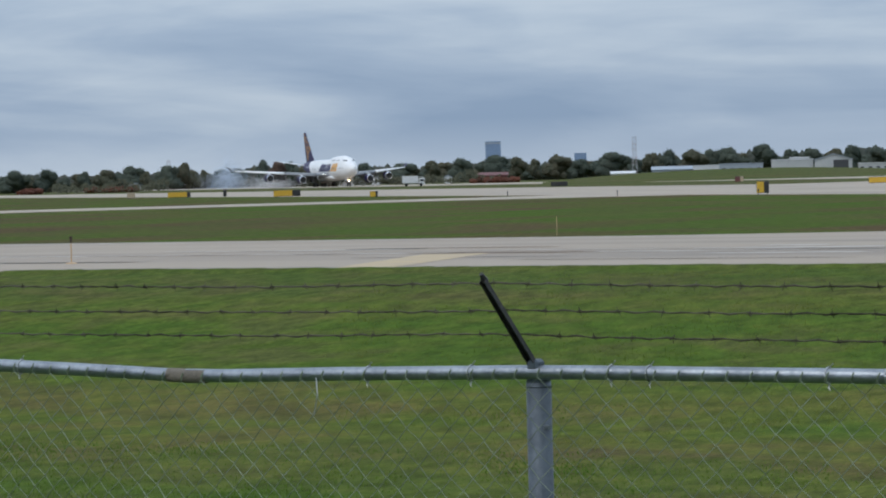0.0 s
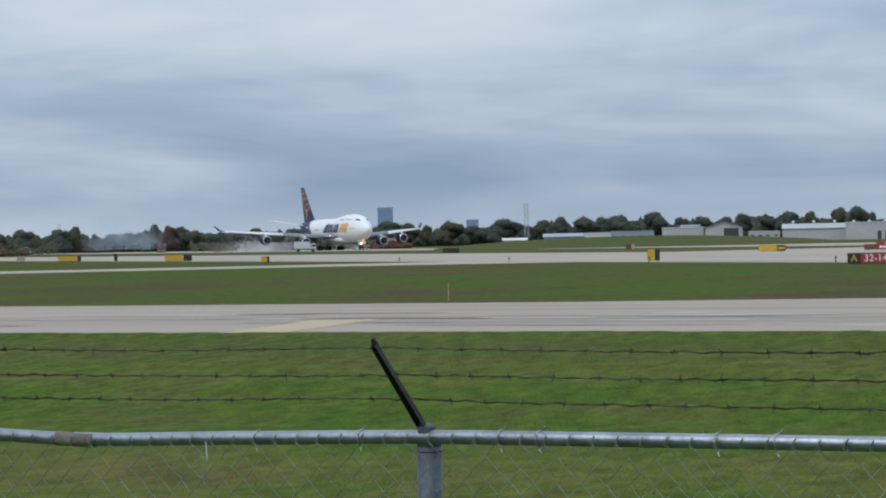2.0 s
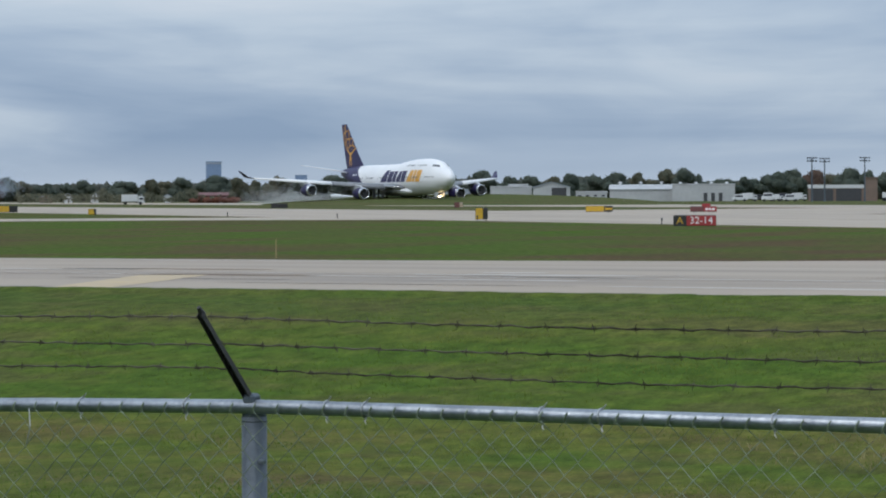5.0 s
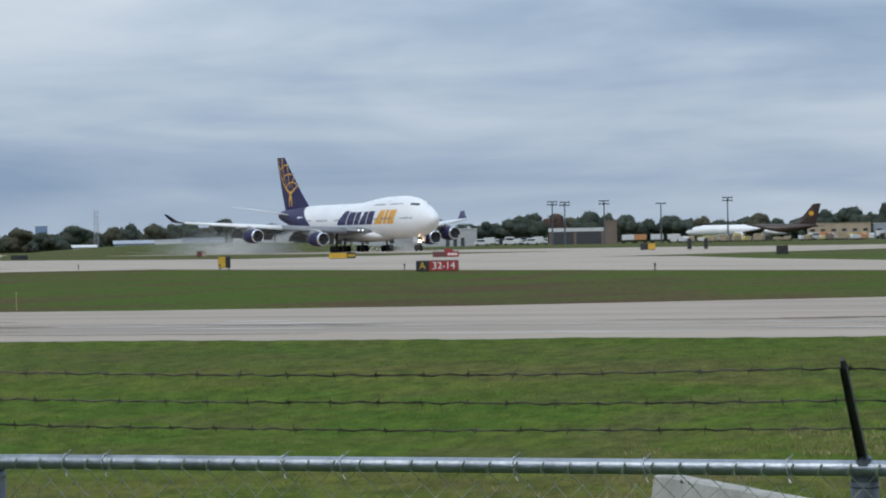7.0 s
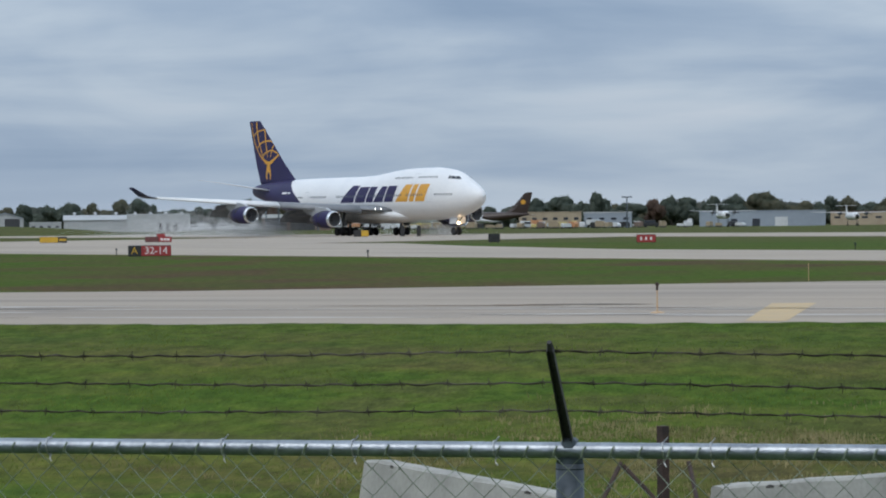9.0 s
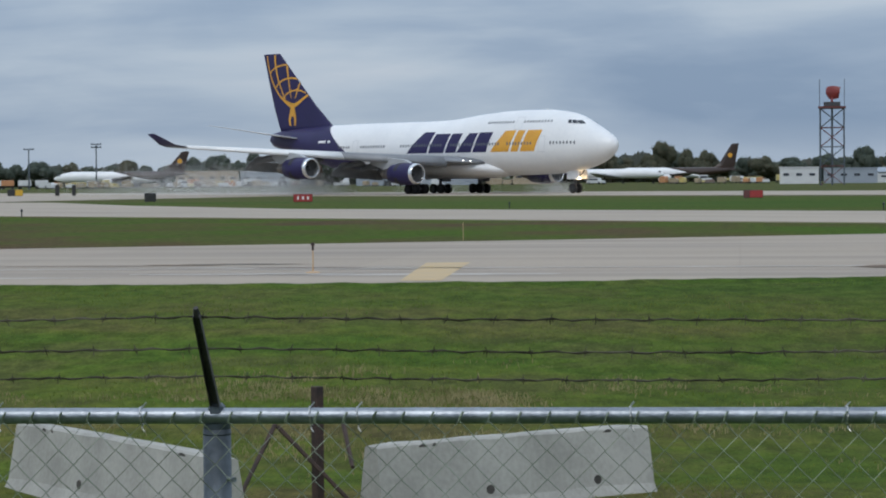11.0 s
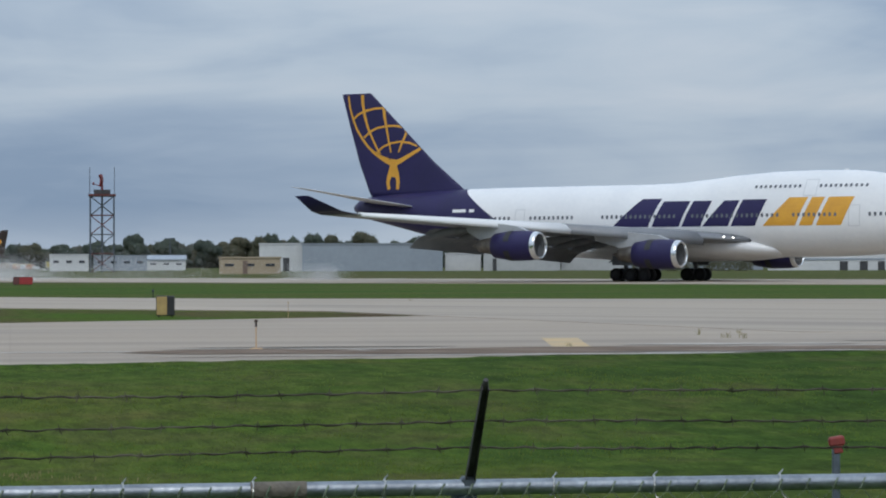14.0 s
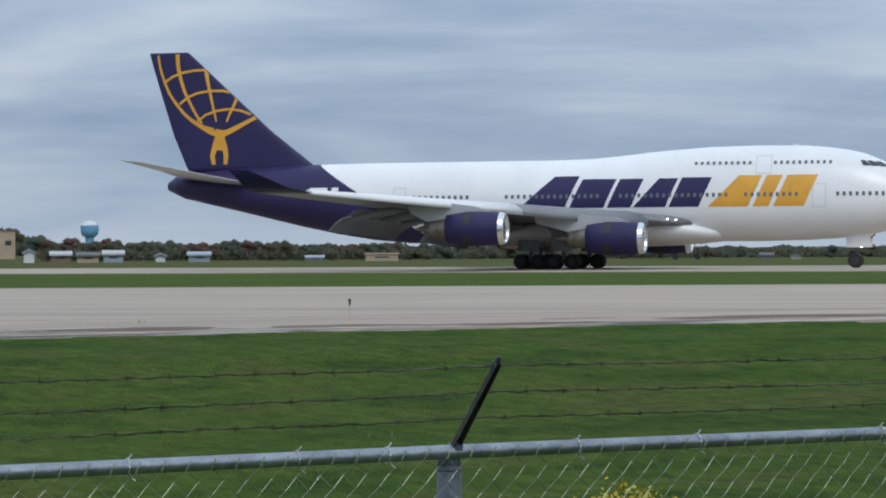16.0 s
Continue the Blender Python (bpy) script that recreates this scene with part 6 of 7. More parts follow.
def parked_jet(az, dist, length, yaw, label, tail_mat, ttail=False, tail_h=12.5, rear=0.62):
    """A parked airliner; its nose points along local +x, half-way point on the bearing."""
    x, y = polar(az, dist)
    j = empty("parked_jet", pose(x, y, 0, 0, 0, yaw), label, "airplane", "parked aircraft")
    L, r, zc = length, length * 0.042, length * 0.042 + 1.9
    def ring(u):
        w = interp(u, [0, 0.02, 0.07, 0.14, 0.7, 0.85, 0.95, 1.0], [0.05, 0.42, 0.8, 1, 1, 0.7, 0.35, 0.12]) * r
        zz = zc + interp(u, [0, 0.14, 0.7, 1.0], [-0.25 * r, 0, 0, 0.62 * r])
        return [Vector((L / 2 - u * L, w * math.cos(t), zz + w * math.sin(t))) for t in (2 * math.pi * k / 20 for k in range(20))]
    # the tail colour sweeps forward along the crown and ends further back on the belly
    edge = [rear - (0.0 if ttail else 0.17) * math.sin(2 * math.pi * k / 20) for k in range(20)]
    us = [0, 0.01, 0.03, 0.07, 0.14, 0.25, 0.34]
    part("fuselage", loft([ring(u) for u in us] + [[ring(0.34 + (e - 0.34) * q)[k] for k, e in enumerate(edge)] for q in (0.4, 0.8, 1.0)]), WHITE, j, "white fuselage", True)
    part("rear_fuselage", loft([[ring(e + (1 - e) * q)[k] for k, e in enumerate(edge)] for q in (0, 0.2, 0.4, 0.6, 0.75, 0.87, 0.95, 1.0)]), tail_mat, j, "painted rear fuselage", True)
    fin = []
    for z, a0, a1, t in ((zc + r * 0.7, 0.80, 0.985, 0.34), (zc + r * 1.6, 0.865, 0.995, 0.3), (tail_h - 0.3, 0.965, 1.025, 0.16), (tail_h, 0.985, 1.025, 0.08)):
        fin.append([Vector((L / 2 - (a0 + (a1 - a0) * q) * L, t * h, z)) for q, h in ((0, 0), (0.25, 1), (0.65, 0.7), (1, 0), (0.65, -0.7), (0.25, -1))])
    part("fin", loft(fin), tail_mat, j, "painted swept fin")
    if rear < 0.75:
        zm = (zc + r + tail_h) / 2
        part("fin_mark", moved(lathe([(-0.36, 0.75), (-0.34, 0.9), (0.34, 0.9), (0.36, 0.75)], 14, "x", (0, 0, 0), True), pose(L / 2 - 0.955 * L, 0, zm, 0, 0, 90)), GOLD, j, "golden patch")
    zt = tail_h if ttail else zc + r * 0.4
    for s in (-1, 1):
        part("tailplane", box(L / 2 - L * 1.03, min(0, s * L * 0.15), zt - 0.12, L / 2 - L * 0.95, max(0, s * L * 0.15), zt + 0.12, 0.05), tail_mat if not ttail else WHITE, j)
        W = [(L / 2 - a * L, s * y_, z_) for a, y_, z_ in ((0.38, r * 0.8, zc - r * 0.6), (0.58, r * 0.8, zc - r * 0.6), (0.66, L * 0.4, zc + 0.4), (0.62, L * 0.4, zc + 0.4))]
        W += [(a, b, c - 0.35) for a, b, c in W]
        part("wing", (W, [(0, 1, 2, 3), (7, 6, 5, 4), (0, 4, 5, 1), (1, 5, 6, 2), (2, 6, 7, 3), (3, 7, 4, 0)]), GREY_PAINT if ttail else tail_mat if s > 0 else GREY_PAINT, j)
        if ttail:
            part("engine", lathe([(0, 0.6), (0.3, 0.85), (3.6, 0.8), (4.4, 0.5)], 16, "x", (L / 2 - 0.86 * L, s * (r + 0.6), zc + 0.3), True), WHITE, j, "", True)
        else:
            part("engine", lathe([(0, 1.0), (0.2, 1.15), (-2.6, 1.15), (-3.6, 0.7)], 16, "x", (L / 2 - 0.4 * L, s * L * 0.14, zc - r * 0.9), True), WHITE if not ttail else tail_mat, j, "", True)
        part("main_gear", join(tube((L / 2 - 0.53 * L, s * 2.6, 0.5), (L / 2 - 0.53 * L, s * 2.6, zc), 0.15), tube((L / 2 - 0.53 * L, s * 2.2, 0.52), (L / 2 - 0.53 * L, s * 3.0, 0.52), 0.52, n=14)), TYRE, j)
    part("nose_gear", join(tube((L / 2 - 0.1 * L, 0, 0.4), (L / 2 - 0.1 * L, 0, zc - r * 0.7), 0.1), tube((L / 2 - 0.1 * L, -0.3, 0.42), (L / 2 - 0.1 * L, 0.3, 0.42), 0.42, n=12)), TYRE, j)
    part("cockpit_window", box(L / 2 - 0.055 * L, -r * 0.62, zc + r * 0.25, L / 2 - 0.03 * L, r * 0.62, zc + r * 0.48, 0.1), GLASS, j)
    return j


def turboprop(az, dist, span, wing_z):
    """A parked twin with a high straight wing, its nose towards the field."""
    x, y = polar(az, dist)
    j = empty("parked_turboprop", pose(x, y, 0, 0, 0, -az - 90 + 12), "white high-winged turboprop with dark nose on the apron", "airplane", "parked aircraft")
    r, zc = 1.25, wing_z - 1.15
    part("fuselage", lathe([(6.2, 0.75), (5.2, 1.1), (3.5, r), (-5, r), (-9, 0.7), (-11.5, 0.2)], 18, "x", (0, 0, zc), True), WHITE, j, "white fuselage", True)
    part("nose", lathe([(7.4, 0.05), (7.1, 0.4), (6.2, 0.76)], 18, "x", (0, 0, zc), True), SIGN_BLK, j, "dark nose", True)
    h = span / 2
    part("wing", wing_geo([(-h, 0.2, 1.3, wing_z + 0.3, 0.14, 0), (0, -0.6, 2.6, wing_z, 0.15, 0), (h, 0.2, 1.3, wing_z + 0.3, 0.14, 0)], 8), WHITE, j, "straight white wing", True)
    for s in (-1, 1):
        n = part("engine", lathe([(2.2, 0.2), (1.8, 0.42), (0.4, 0.5), (-2.4, 0.35)], 14, "x", (0, s * span * 0.16, wing_z - 0.25), True), STEEL, j, "dark engine nacelle", True)
        part("propeller", join(*[moved(box(-0.05, -0.1, 0, 0.05, 0.1, 1.5), pose(2.25, s * span * 0.16, wing_z - 0.25, 20 + 120 * k)) for k in range(3)]), SIGN_BLK, n)
        part("main_gear", join(tube((-0.5, s * 1.6, zc - 0.6), (-0.5, s * 1.7, 0.4), 0.1), tube((-0.5, s * 1.5, 0.4), (-0.5, s * 1.9, 0.4), 0.4, n=12)), TYRE, j)
        part("tailplane", wing_geo([(0, 9.6, 1.7, wing_z + 2.4, 0.12, 0), (s * 3.6, 10.1, 1.0, wing_z + 2.4, 0.12, 0)][::s], 6), WHITE, j, "", True)
    part("nose_gear", join(tube((5.4, 0, zc - 0.5), (5.5, 0, 0.3), 0.08), tube((5.5, -0.2, 0.3), (5.5, 0.2, 0.3), 0.3, n=12)), TYRE, j)
    part("fin", loft([[Vector((a, q, z)) for a, q in ((a0, 0), ((a0 + a1) / 2, 0.15), (a1, 0), ((a0 + a1) / 2, -0.15))] for z, a0, a1 in ((zc + 0.4, -7.5, -11.3), (wing_z + 2.4, -9.8, -11.6))]), WHITE, j, "swept white fin")
    part("cockpit_window", box(5.0, -0.8, zc + 0.55, 5.9, 0.8, zc + 0.85, 0.1), GLASS, j)


def floodlight(az, dist, top, label="tall steel floodlight mast", heads=2):
    x, y = polar(az, dist)
    f = empty("floodlight", pose(x, y, 0, 0, 0, -az), label, "floodlight", "apron floodlights")
    part("mast", tube((0, 0, 0), (0, 0, top), 0.3, 0.16, 10), GALV_DULL, f)
    for k in range(heads):
        z = top - k * 0.9
        part("crossarm", tube((-1.5, 0, z), (1.5, 0, z), 0.09, n=6), GALV_DULL, f)
        for lx in (-1.3, -0.45, 0.45, 1.3):
            part("lamp_head", box(lx - 0.3, -0.4, z - 0.1, lx + 0.3, 0.1, z + 0.35, 0.05), GALV_DULL, f)
    return f


def lattice(az, dist, top, w, name, label, category):
    x, y = polar(az, dist)
    f = empty(name, pose(x, y, 0, 0, 0, -az + 20), label, category)
    h = w / 2
    for sx in (-1, 1):
        for sy in (-1, 1):
            part("leg", tube((sx * h, sy * h, 0), (sx * h * 0.75, sy * h * 0.75, top), 0.07, 0.05, 6), MAST_GREY, f)
    n = max(3, int(top / (w * 1.6)))
    for k in range(n):
        z0, z1 = top * k / n, top * (k + 1) / n
        for sx, sy, tx, ty in ((-1, -1, 1, -1), (1, -1, 1, 1), (1, 1, -1, 1), (-1, 1, -1, -1)):
            s0, s1 = h * (1 - 0.25 * z0 / top), h * (1 - 0.25 * z1 / top)
            part("brace", join(tube((sx * s0, sy * s0, z0), (tx * s1, ty * s1, z1), 0.035, n=5, caps=False), tube((sx * s1, sy * s1, z1), (tx * s1, ty * s1, z1), 0.09, n=5, caps=False)), MAST_GREY if k % 2 else MAST_RED, f)
    return f


def build_radar():
    x, y = polar(-41.12, 600)
    top = 16.6
    t = empty("radar_tower", pose(x, y, 0, 0, 0, 41), "red and grey steel lattice radar tower", "tower")
    h = 2.55
    for sx in (-1, 1):
        for sy in (-1, 1):
            part("leg", tube((sx * h, sy * h, 0), (sx * h, sy * h, top), 0.17, n=6), GALV_DULL, t)
            part("mast", tube((sx * (h + 0.1), sy * (h + 0.1), top), (sx * (h + 0.1), sy * (h + 0.1), top + 6.2), 0.06, n=5), GALV_DULL, t)
    n = 4
    for k in range(n):
        z0, z1 = top * k / n, top * (k + 1) / n
        for sx, sy, tx, ty in ((-1, -1, 1, -1), (1, -1, 1, 1), (1, 1, -1, 1), (-1, 1, -1, -1)):
            part("brace", join(tube((sx * h, sy * h, z0), (tx * h, ty * h, z1), 0.09, n=5), tube((tx * h, ty * h, z0), (sx * h, sy * h, z1), 0.09, n=5), tube((sx * h, sy * h, z1), (tx * h, ty * h, z1), 0.1, n=5)), GALV_DULL if k % 2 else RED_TRIM, t)
    part("deck", box(-h - 0.4, -h - 0.4, top, h + 0.4, h + 0.4, top + 0.4), RED_TRIM, t, "red brown platform")
    part("cabin", box(-h * 0.7, -h * 0.7, top + 0.4, h * 0.7, h * 0.7, top + 1.4, 0.1), B_DOOR, t, "dark equipment box")
    part("pedestal", tube((0, 0, 0), (0, 0, top), 0.22, n=10), GALV_DULL, t)
    part("stair", join(*[box(-h + 0.2, -h + 0.3 + k * 0.28, k * 0.25, -h + 1.2, -h + 0.6 + k * 0.28, k * 0.25 + 0.06) for k in range(16)]), GALV_DULL, t, "steel stair")
    ant = empty("radar_antenna", pose(x, y, top + 1.4), "curved red radar dish turning on its tower", "antenna")
    V, F = [], []
    for i in range(9):
        for k in range(7):
            u, v = (i - 4) / 4, (k - 3) / 3
            w = 1.75 * (1 - 0.28 * max(0, -v))
            V.append((u * w, 0.55 * (u * u + 0.6 * v * v) - 0.3, 2.0 + 1.45 * v * (1 - 0.2 * u * u)))
    for i in range(8):
        for k in range(6):
            F.append((i * 7 + k, (i + 1) * 7 + k, (i + 1) * 7 + k + 1, i * 7 + k + 1))
    o = len(V)
    V += [(a, b + 0.12, c) for a, b, c in V]
    F += [tuple(q + o for q in f[::-1]) for f in F]
    part("dish", (V, F), RADAR_RED, ant, "curved red reflector")
    part("feed", join(tube((0, 0, 0), (0, 0, 1.5), 0.3, 0.2, 10), tube((0, 0, 0.7), (0, 1.9, 1.2), 0.09), box(-0.35, 1.7, 1.1, 0.35, 2.1, 1.6, 0.05)), RADAR_RED, ant)
    return ant


def build_far_side():
    # left of the field: tower block, lattice mast, hangars
    b = building("tower_block", -72.6, -72.28, 3000, 41, B_BLUE, "distant blue glass tower block", depth=16, roof_mat=B_BLUE, category="tower block")
    part("crown_band", box(-8.7, -0.2, 38.5, 8.7, -0.02, 40.2), B_GREY, b)
    building("tower_block", -70.75, -70.5, 3000, 26, B_BLUE, "lower distant blue office block", depth=16, roof_mat=B_BLUE, category="tower block")
    lattice(-69.5, 1100, 16.5, 1.7, "lattice_mast", "grey steel lattice mast above the trees", "mast")
    lattice(-79.2, 1300, 13.5, 1.6, "lattice_mast", "grey steel lattice mast above the trees", "mast")
    building("hangar", -65.79, -65.02, 1050, 7.6, B_PALE, "pale hangar with a dark open doorway", "gable", 24, [(0.5, 0.9, 0.95, B_DOOR)])
    building("shed", -66.68, -65.82, 1060, 5.6, B_PALE, "low white airport shed", "flat", 20)
    building("shed", -66.3, -65.9, 1070, 6.4, B_PALE, "low white airport shed", "flat", 20, roof_mat=B_WHITE)
    building("shed", -67.75, -66.85, 1060, 4.6, B_GREY, "long blue-grey hangar row", "flat", 16, windows=5, roof_mat=B_GREY)
    building("shed", -68.3, -67.75, 1065, 4.2, B_WHITE, "low white airport shed", "flat", 16)
    building("shed", -69.15, -68.32, 1050, 4.4, B_GREY, "grey shed with low rounded roof", "ridge", 16, roof_mat=B_GREY)
    building("shed", -70.0, -69.5, 1055, 3.0, B_WHITE, "low white airport shed", "ridge", 12, roof_mat=B_WHITE)
    building("shed", -64.9, -64.25, 1080, 3.6, B_PALE, "low white airport shed", "flat", 12, windows=4)
    building("warehouse", -64.2, -62.9, 1000, 6.2, B_PALE, "pale warehouse with white roof ventilators", "ridge", 40, vents=3, roof_mat=B_PALE)
    building("warehouse", -62.9, -61.6, 985, 6.0, B_PALE, "pale warehouse with white roof ventilators", "flat", 40, [(0.5, 0.56, 0.5, B_DOOR), (0.62, 0.68, 0.5, B_DOOR), (0.74, 0.8, 0.5, B_DOOR)], vents=4)
    building("shed", -72.75, -72.15, 950, 3.6, RED_TRIM, "dark maroon shed before the trees", "ridge", 10, roof_mat=RED_TRIM)
    for az in (-82.9, -79.9, -77.1, -75.9, -75.45, -74.9, -73.95, -73.4):
        w = 0.07 + 0.07 * ((az * 7.3) % 1)
        building("house", az - w, az + w, 985, 2.8 + 0.9 * ((az * 3.7) % 1), B_WHITE if (az * 10) % 3 > 0.8 else B_BROWN, "small white gabled house among the trees", "gable", 8, windows=1, category="house", roof_mat=B_GREY)
    vehicle(-74.12, 700, 5.6, 2.6, B_WHITE, "white service truck with red stripe by the runway", "truck")
    # apron with parked aircraft
    for k, az in enumerate((-61.5, -61.3, -61.1, -60.9, -60.75, -60.6, -60.45, -60.28)):
        vehicle(az, 900 + 12 * (k % 3), 5.0, 2.3 + 0.5 * (k % 2), (B_WHITE, B_WHITE, SIGN_BLK)[k % 3], "parked pale apron vehicle", ("van", "truck", "van")[k % 3])
    building("terminal_shed", -60.1, -58.95, 940, 5.3, B_BROWN, "dark open cargo shed with white roof", "flat", 24, [(0.05, 0.45, 0.8, B_DOOR), (0.5, 0.95, 0.8, B_DOOR)], roof_mat=B_WHITE, band=(0.82, 1.0, B_WHITE))
    building("brick_tower", -58.93, -58.68, 920, 7.6, B_BROWN, "narrow brown brick tower", "flat", 5, roof_mat=B_BROWN)
    for k, (az, m) in enumerate(((-58.45, B_WHITE), (-58.2, VEH_ORG), (-57.85, B_WHITE), (-57.5, B_WHITE))):
        vehicle(az, 900, 4.2, 2.9, m, "orange freight container on the apron" if m is VEH_ORG else "white freight container trailer", "trailer")
    for az, top in ((-60.02, 13.3), (-59.76, 13.1), (-58.94, 13.3), (-57.76, 12.2), (-56.38, 13.6), (-39.72, 9.6), (-52.5, 9.5)):
        floodlight(az, 850, top, heads=1 if az > -58.5 and az != -56.38 else 2)
    parked_jet(-55.9, 1000, 48, 180 + 55.9 - 8, "white and brown cargo jet parked on the apron", BROWN_JET, tail_h=13.0)
    parked_jet(-44.4, 1010, 46, 180 + 44.4 + 6, "white and brown cargo jet parked on the apron", BROWN_JET, tail_h=14.4)
    parked_jet(-45.75, 930, 38, 45.75, "white jet with a high tailplane parked on the apron", PURPLE, True, 9.8, 0.8)
    vs = [(-56.95, VEH_YEL, "truck"), (-56.7, VEH_YEL, "truck"), (-56.45, B_WHITE, "van"), (-56.2, VEH_YEL, "truck"), (-56.0, VEH_YEL, "truck"), (-57.2, VEH_ORG, "truck"), (-54.6, B_WHITE, "van"), (-54.35, VEH_ORG, "truck"), (-54.1, B_WHITE, "van"), (-53.85, VEH_YEL, "truck"), (-53.6, VEH_YEL, "van"), (-53.2, B_WHITE, "trailer"), (-52.7, B_WHITE, "trailer"), (-52.3, B_WHITE, "van"), (-52.0, SIGN_BLK, "van"), (-51.2, B_WHITE, "van"), (-50.3, SIGN_BLK, "van"),
          (-46.0, B_WHITE, "van"), (-44.3, VEH_ORG, "truck"), (-43.75, B_WHITE, "van"), (-43.3, VEH_YEL, "trailer"), (-42.75, VEH_YEL, "trailer"), (-43.05, B_WHITE, "truck"), (-42.2, VEH_YEL, "truck"), (-40.3, SIGN_BLK, "van"), (-37.05, B_WHITE, "truck"), (-33.6, SIGN_BLK, "van"), (-29.0, SIGN_BLK, "van")]
    for k, (az, m, kd) in enumerate(vs):
        vehicle(az, 880 + 9 * (k % 4), 3.6 + 1.1 * (k * 7 % 4), 1.75 + 0.35 * (k * 5 % 4), m, ("yellow" if m is VEH_YEL else "orange" if m is VEH_ORG else "dark" if m is SIGN_BLK else "white") + " ground vehicle parked on the apron", kd, -az + 47 * (k * 3 % 5) - 90)
    rnd = random.Random(9)
    for a0, a1, n in ((-57.6, -55.0, 17), (-54.9, -52.2, 15), (-52.0, -50.0, 6), (-44.6, -42.3, 12)):
        for k in range(n):
            m, tint = rnd.choice(((APRON_TAN, "tan"), (VEH_YEL, "yellow"), (VEH_ORG, "orange"), (B_WHITE, "white"), (B_BROWN, "brown"), (SIGN_BLK, "black"), (APRON_TAN, "tan")))
            cargo_dolly(a0 + (a1 - a0) * (k + rnd.random()) / n, rnd.uniform(845, 875), rnd.uniform(1.6, 3.4), rnd.uniform(1.3, 2.5), m, tint + " freight dolly standing on the apron", rnd.uniform(0, 180))
    building("terminal", -54.75, -53.45, 1060, 5.9, B_TAN, "tan brick cargo building", "flat", 24, windows=6, roof_mat=B_TAN)
    building("terminal", -53.4, -52.4, 1065, 5.6, B_GREY, "grey brick cargo building", "flat", 24, windows=4, roof_mat=B_WHITE)
    building("hangar", -51.0, -48.4, 1000, 5.4, B_GREY, "long blue-grey hangar with white doors", "flat", 30, [(0.25, 0.3, 0.5, GLASS), (0.42, 0.48, 0.5, GLASS), (0.6, 0.7, 0.6, B_WHITE)], roof_mat=B_GREY)
    building("hangar", -48.3, -46.9, 1050, 5.0, B_TAN, "low tan brick airport hangar", "flat", 30, windows=5, roof_mat=B_BROWN)
    turboprop(-50.5, 900, 22, 5.0)
    turboprop(-47.84, 900, 27, 4.2)
    building("shed", -42.2, -41.4, 760, 4.4, B_WHITE, "white airport shed by the radar tower", "flat", 12, windows=3)
    building("shed", -41.3, -40.2, 800, 4.2, B_GREY, "grey airport shed by the radar tower", "flat", 12, windows=4, roof_mat=B_GREY)
    building("shed", -40.2, -39.4, 820, 4.6, B_WHITE, "white airport shed with grey roof", "ridge", 12, windows=3, roof_mat=B_GREY)
    building("pump_house", -38.7, -37.43, 500, 2.85, B_TAN, "small tan brick hut with windows", "flat", 7, [(0.38, 0.46, 0.85, B_BROWN)], windows=3, roof_mat=B_TAN)
    building("hangar", -37.87, -36.98, 705, 6.9, B_WHITE, "white end of a large hangar", "flat", 30, [(0.55, 0.7, 0.5, B_DOOR)])
    building("hangar", -36.98, -34.05, 700, 6.8, B_GREY, "long blue-grey sheet metal hangar", "flat", 34, roof_mat=B_GREY)
    building("hangar", -34.0, -33.25, 720, 4.4, B_WHITE, "low white hangar annex", "flat", 20)
    building("warehouse", -33.2, -31.6, 710, 6.3, B_PALE, "white sheet metal warehouse", "flat", 30, [(0.12, 0.17, 0.5, B_DOOR)], roof_mat=B_WHITE)
    building("warehouse", -31.58, -30.2, 720, 4.6, B_PALE, "low pale sheet metal warehouse", "flat", 30)
    building("warehouse", -30.4, -27.4, 760, 5.6, B_GREY, "long grey warehouse behind scrub", "flat", 30, windows=9, roof_mat=B_GREY)
    building("warehouse", -27.3, -23.2, 700, 5.4, B_WHITE, "long white warehouse with dark dock doors", "flat", 40, [(0.36, 0.40, 0.42, B_DOOR), (0.46, 0.5, 0.42, B_DOOR), (0.55, 0.585, 0.42, B_DOOR), (0.64, 0.67, 0.42, B_DOOR), (0.71, 0.85, 0.4, B_DOOR)], roof_mat=B_BROWN, band=(0.48, 0.56, B_GREY))
    building("block", -23.75, -23.18, 690, 7.0, B_TAN, "pale block with brown roof", "flat", 14, windows=2, roof_mat=B_BROWN)
    for az, w, top, roof, wall, cap in ((-22.9, 0.11, 2.3, "gable", B_WHITE, B_GREY), (-22.25, 0.2, 1.9, "ridge", B_BROWN, B_PALE), (-21.69, 0.22, 1.7, "ridge", B_TAN, B_ROOF), (-21.17, 0.2, 2.0, "ridge", B_GREY, B_PALE), (-20.2, 0.1, 1.5, "gable", B_WHITE, B_GREY), (-19.4, 0.22, 1.7, "ridge", B_GREY, B_GREY), (-17.0, 0.17, 1.0, "ridge", B_GREY, B_GREY), (-15.6, 0.34, 1.05, "flat", B_TAN, B_TAN), (-7.6, 0.12, 1.0, "ridge", B_GREY, B_ROOF), (-7.0, 0.1, 0.9, "gable", B_WHITE, B_ROOF)):
        building("house", az - w, az + w, 445, top, wall, "low pale building half hidden by bushes", roof, 6, windows=1 if w > 0.15 else 0, category="house", roof_mat=cap)
    parked_jet(-9.45, 430, 8, 9, "small white light aircraft parked beyond the runway", WHITE, False, 2.4, 0.8)
    # water tower
    x, y = polar(-21.66, 1500)
    w = empty("water_tower", pose(x, y, 0), "pale blue and white water tower above the trees", "water tower")
    part("tank", lathe([(9.5, 2.6), (11, 4.4), (13.5, 4.9), (16, 4.9)], 24, "z"), TOWER_BLUE, w, "pale blue tank", True)
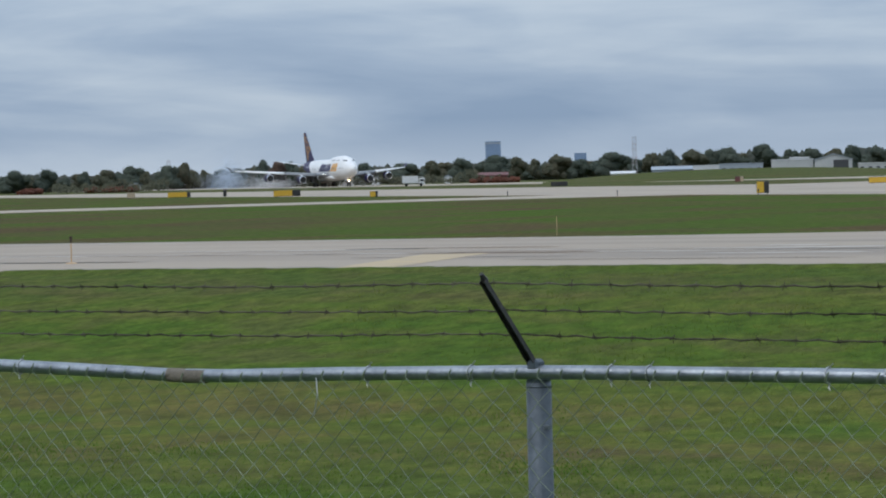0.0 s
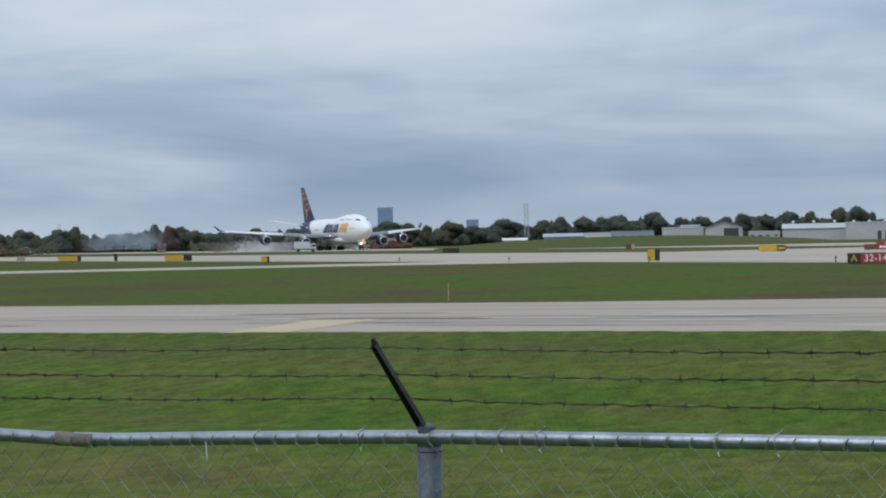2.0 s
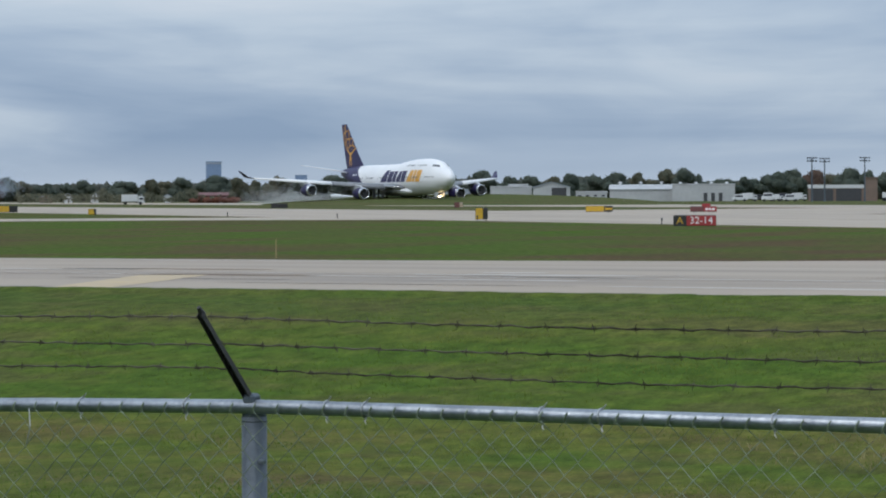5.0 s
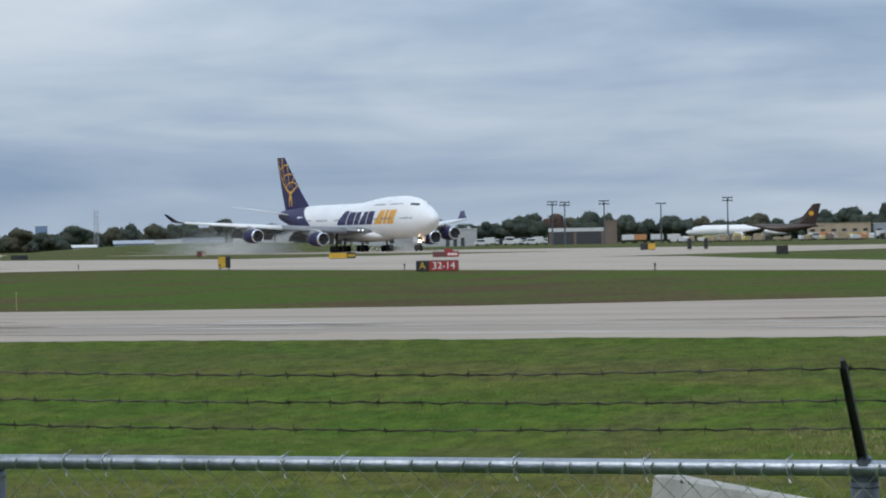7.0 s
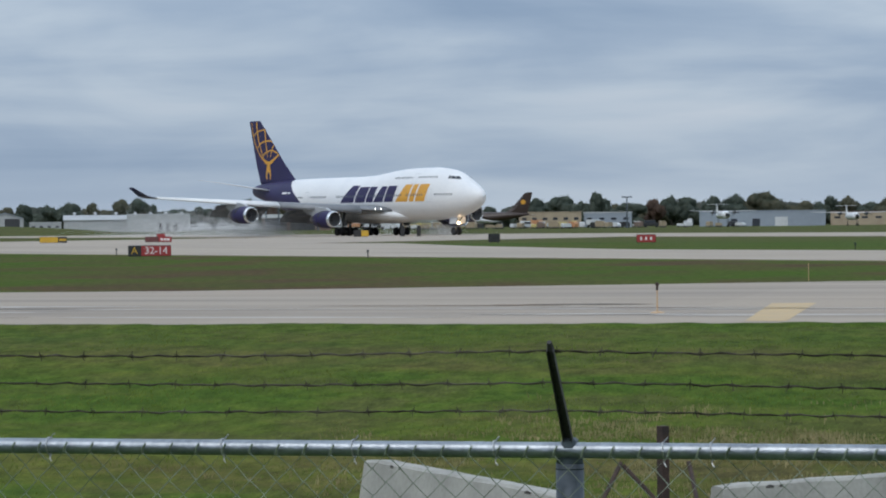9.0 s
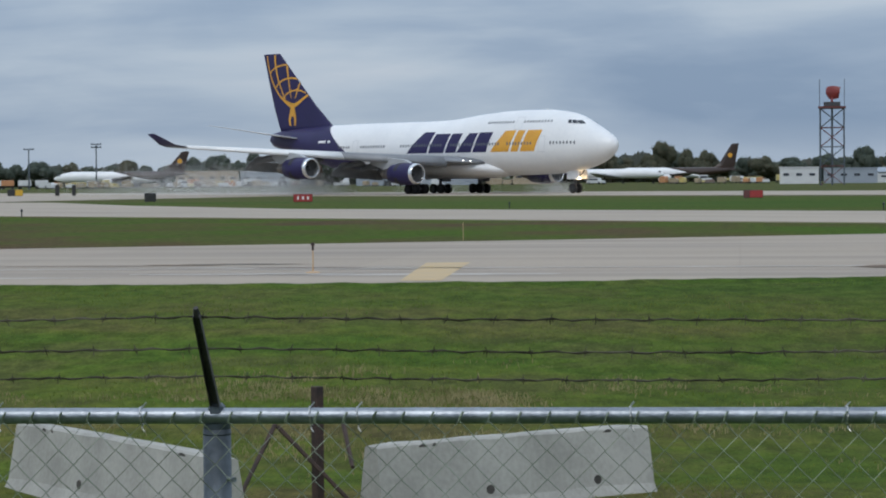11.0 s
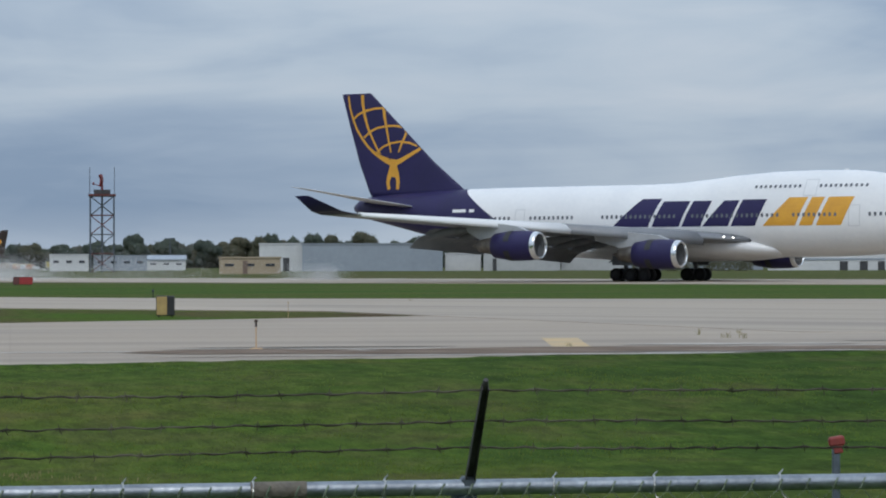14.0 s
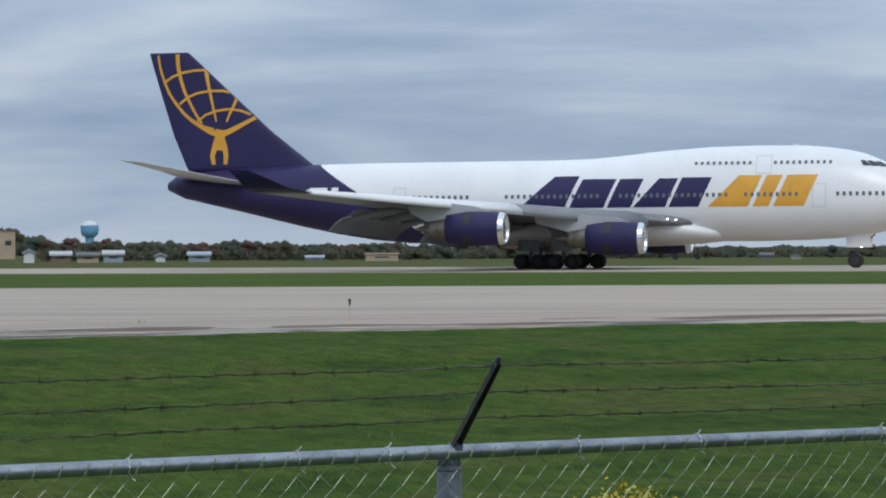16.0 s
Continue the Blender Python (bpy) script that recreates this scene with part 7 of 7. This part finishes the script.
    part("dome", lathe([(16, 4.95), (17.6, 3.9), (18.6, 1.6), (18.8, 0.05)], 24, "z"), B_WHITE, w, "white domed top", True)
    part("column", tube((0, 0, 0), (0, 0, 10), 1.8, 2.4, 16), TOWER_BLUE, w)
    # grassed bank before the left hangars
    V, F = [], []
    for i in range(41):
        for k in range(7):
            az = -71.5 + 8.7 * i / 40
            d = 560 + 40 * k
            x, y = polar(az, d)
            V.append((x, y, -0.05 + 2.5 * math.sin(math.pi * i / 40) ** 0.7 * math.sin(math.pi * k / 6)))
    for i in range(40):
        for k in range(6):
            F.append((i * 7 + k, (i + 1) * 7 + k, (i + 1) * 7 + k + 1, i * 7 + k + 1))
    tagged(part("grass_bank", (V, F), GRASS, smooth=True), "low green grass bank before the hangars", "grass", kind="structure")


# ---- smoke and spray, in drifting see-through pieces ----
def mist(parent, lumps, size, material, seed, thick=1):
    """A soft lump of mist made of thousands of tiny flakes: (x, y, z, spread x, y, z, count)."""
    rnd = random.Random(seed)
    for x, y, z, sx, sy, sz, n in lumps:
        V, F = [], []
        for _ in range(n * thick):
            c = Vector((x + rnd.gauss(0, sx), y + rnd.gauss(0, sy), abs(z + rnd.gauss(0, sz)) + 0.05))
            s = size * rnd.uniform(0.6, 1.4)
            u = Vector((rnd.gauss(0, 1), rnd.gauss(0, 1), rnd.gauss(0, 1))).normalized()
            w = u.orthogonal().normalized() * s
            t = u.cross(w)
            o = len(V)
            V += [c + w, c - w * 0.5 + t * 0.8, c - w * 0.5 - t * 0.8]
            F.append((o, o + 1, o + 2))
        tagged(part("mist", (V, F), material, parent), kind="stuff")


def build_clouds():
    smoke = []
    for k, lump_at in enumerate(((0, 0, 4, 9, 2.2, 3.0, 1500), (-26, 2, 3, 13, 3.0, 2.4, 2000), (34, -3, 2.6, 15, 2.4, 1.8, 1300), (3, 0, 6, 10, 2.4, 3.4, 1500), (0, 1, 4, 11, 2.2, 3.0, 1300), (6, 0, 9, 9, 2.4, 2.8, 1300))):
        c = empty("tyre_smoke", pose(-1078, 229, 0), "thin blue-white tyre smoke over the runway", "smoke", "drifting tyre smoke")
        mist(c, (lump_at[:6] + (lump_at[6] * 6,),), 0.052, SMOKE, 3 + k)
        smoke.append(c)
    spray = empty("spray_cloud", pose(-874, 228.56, 0), "pale spray blown up behind the engines", "spray")
    mist(spray, ((-40, -14, 0.7, 3.5, 2.5, 0.9, 6240), (-48, -13, 0.9, 4.0, 3.0, 1.2, 7680), (-58, -14, 1.1, 5.0, 3.5, 1.5, 8640), (-70, -13, 1.2, 6.0, 4.0, 1.6, 8160), (-84, -13, 1.2, 7.0, 4.5, 1.5, 5760), (-45, 12, 0.9, 6.0, 4.0, 1.2, 3600), (-9.8, 0, 0.5, 1.1, 0.8, 0.5, 2160), (-13, 0, 0.5, 1.6, 1.0, 0.6, 1200)), 0.025, SPRAY, 8, 4)
    return smoke, spray


build_marks()
build_signs()
build_swale_things()
build_tufts()
build_trees()
RADAR = build_radar()
build_far_side()
SMOKE_OB, SPRAY_OB = build_clouds()


# ---- motion ----
def motions():
    walk(cam, [(t, pose(x, y, EYE_Z + z, 90 + tilt, 0, -az) @ pose(0, 0, 0, 0, 0, roll)) for t, x, y, z, az, tilt, roll in PATH], EXPOSURES)
    walk(JET, [(t, pose(x, 228.56, 0.055)) for t, x in JET_ROWS])
    rx, ry = polar(-41.12, 600)
    walk(RADAR, [(t, pose(rx, ry, 18.0, 0, 0, 41 + 180 - 78.0 * (t - 12.9))) for t in range(0, 17)])
    for c, vx, vz in zip(SMOKE_OB, (4.0, -9.0, 13.0, -5.0, 20.0, -17.0), (0.7, 0.5, 0.5, 1.2, 0.9, 1.5)):
        walk(c, [(0, pose(-1078, 229, 0)), (3, pose(-1078 + 3 * vx, 230, 3 * vz)), (8, pose(-1078 + 7 * vx, 232, 6 * vz)), (16, pose(-1078 + 12 * vx, 236, 9 * vz))])
    walk(SPRAY_OB, [(t, pose(x - 24.0 * max(0, t - 12.2) ** 1.6, 228.56, 0.06)) for t, x in JET_ROWS])


motions()
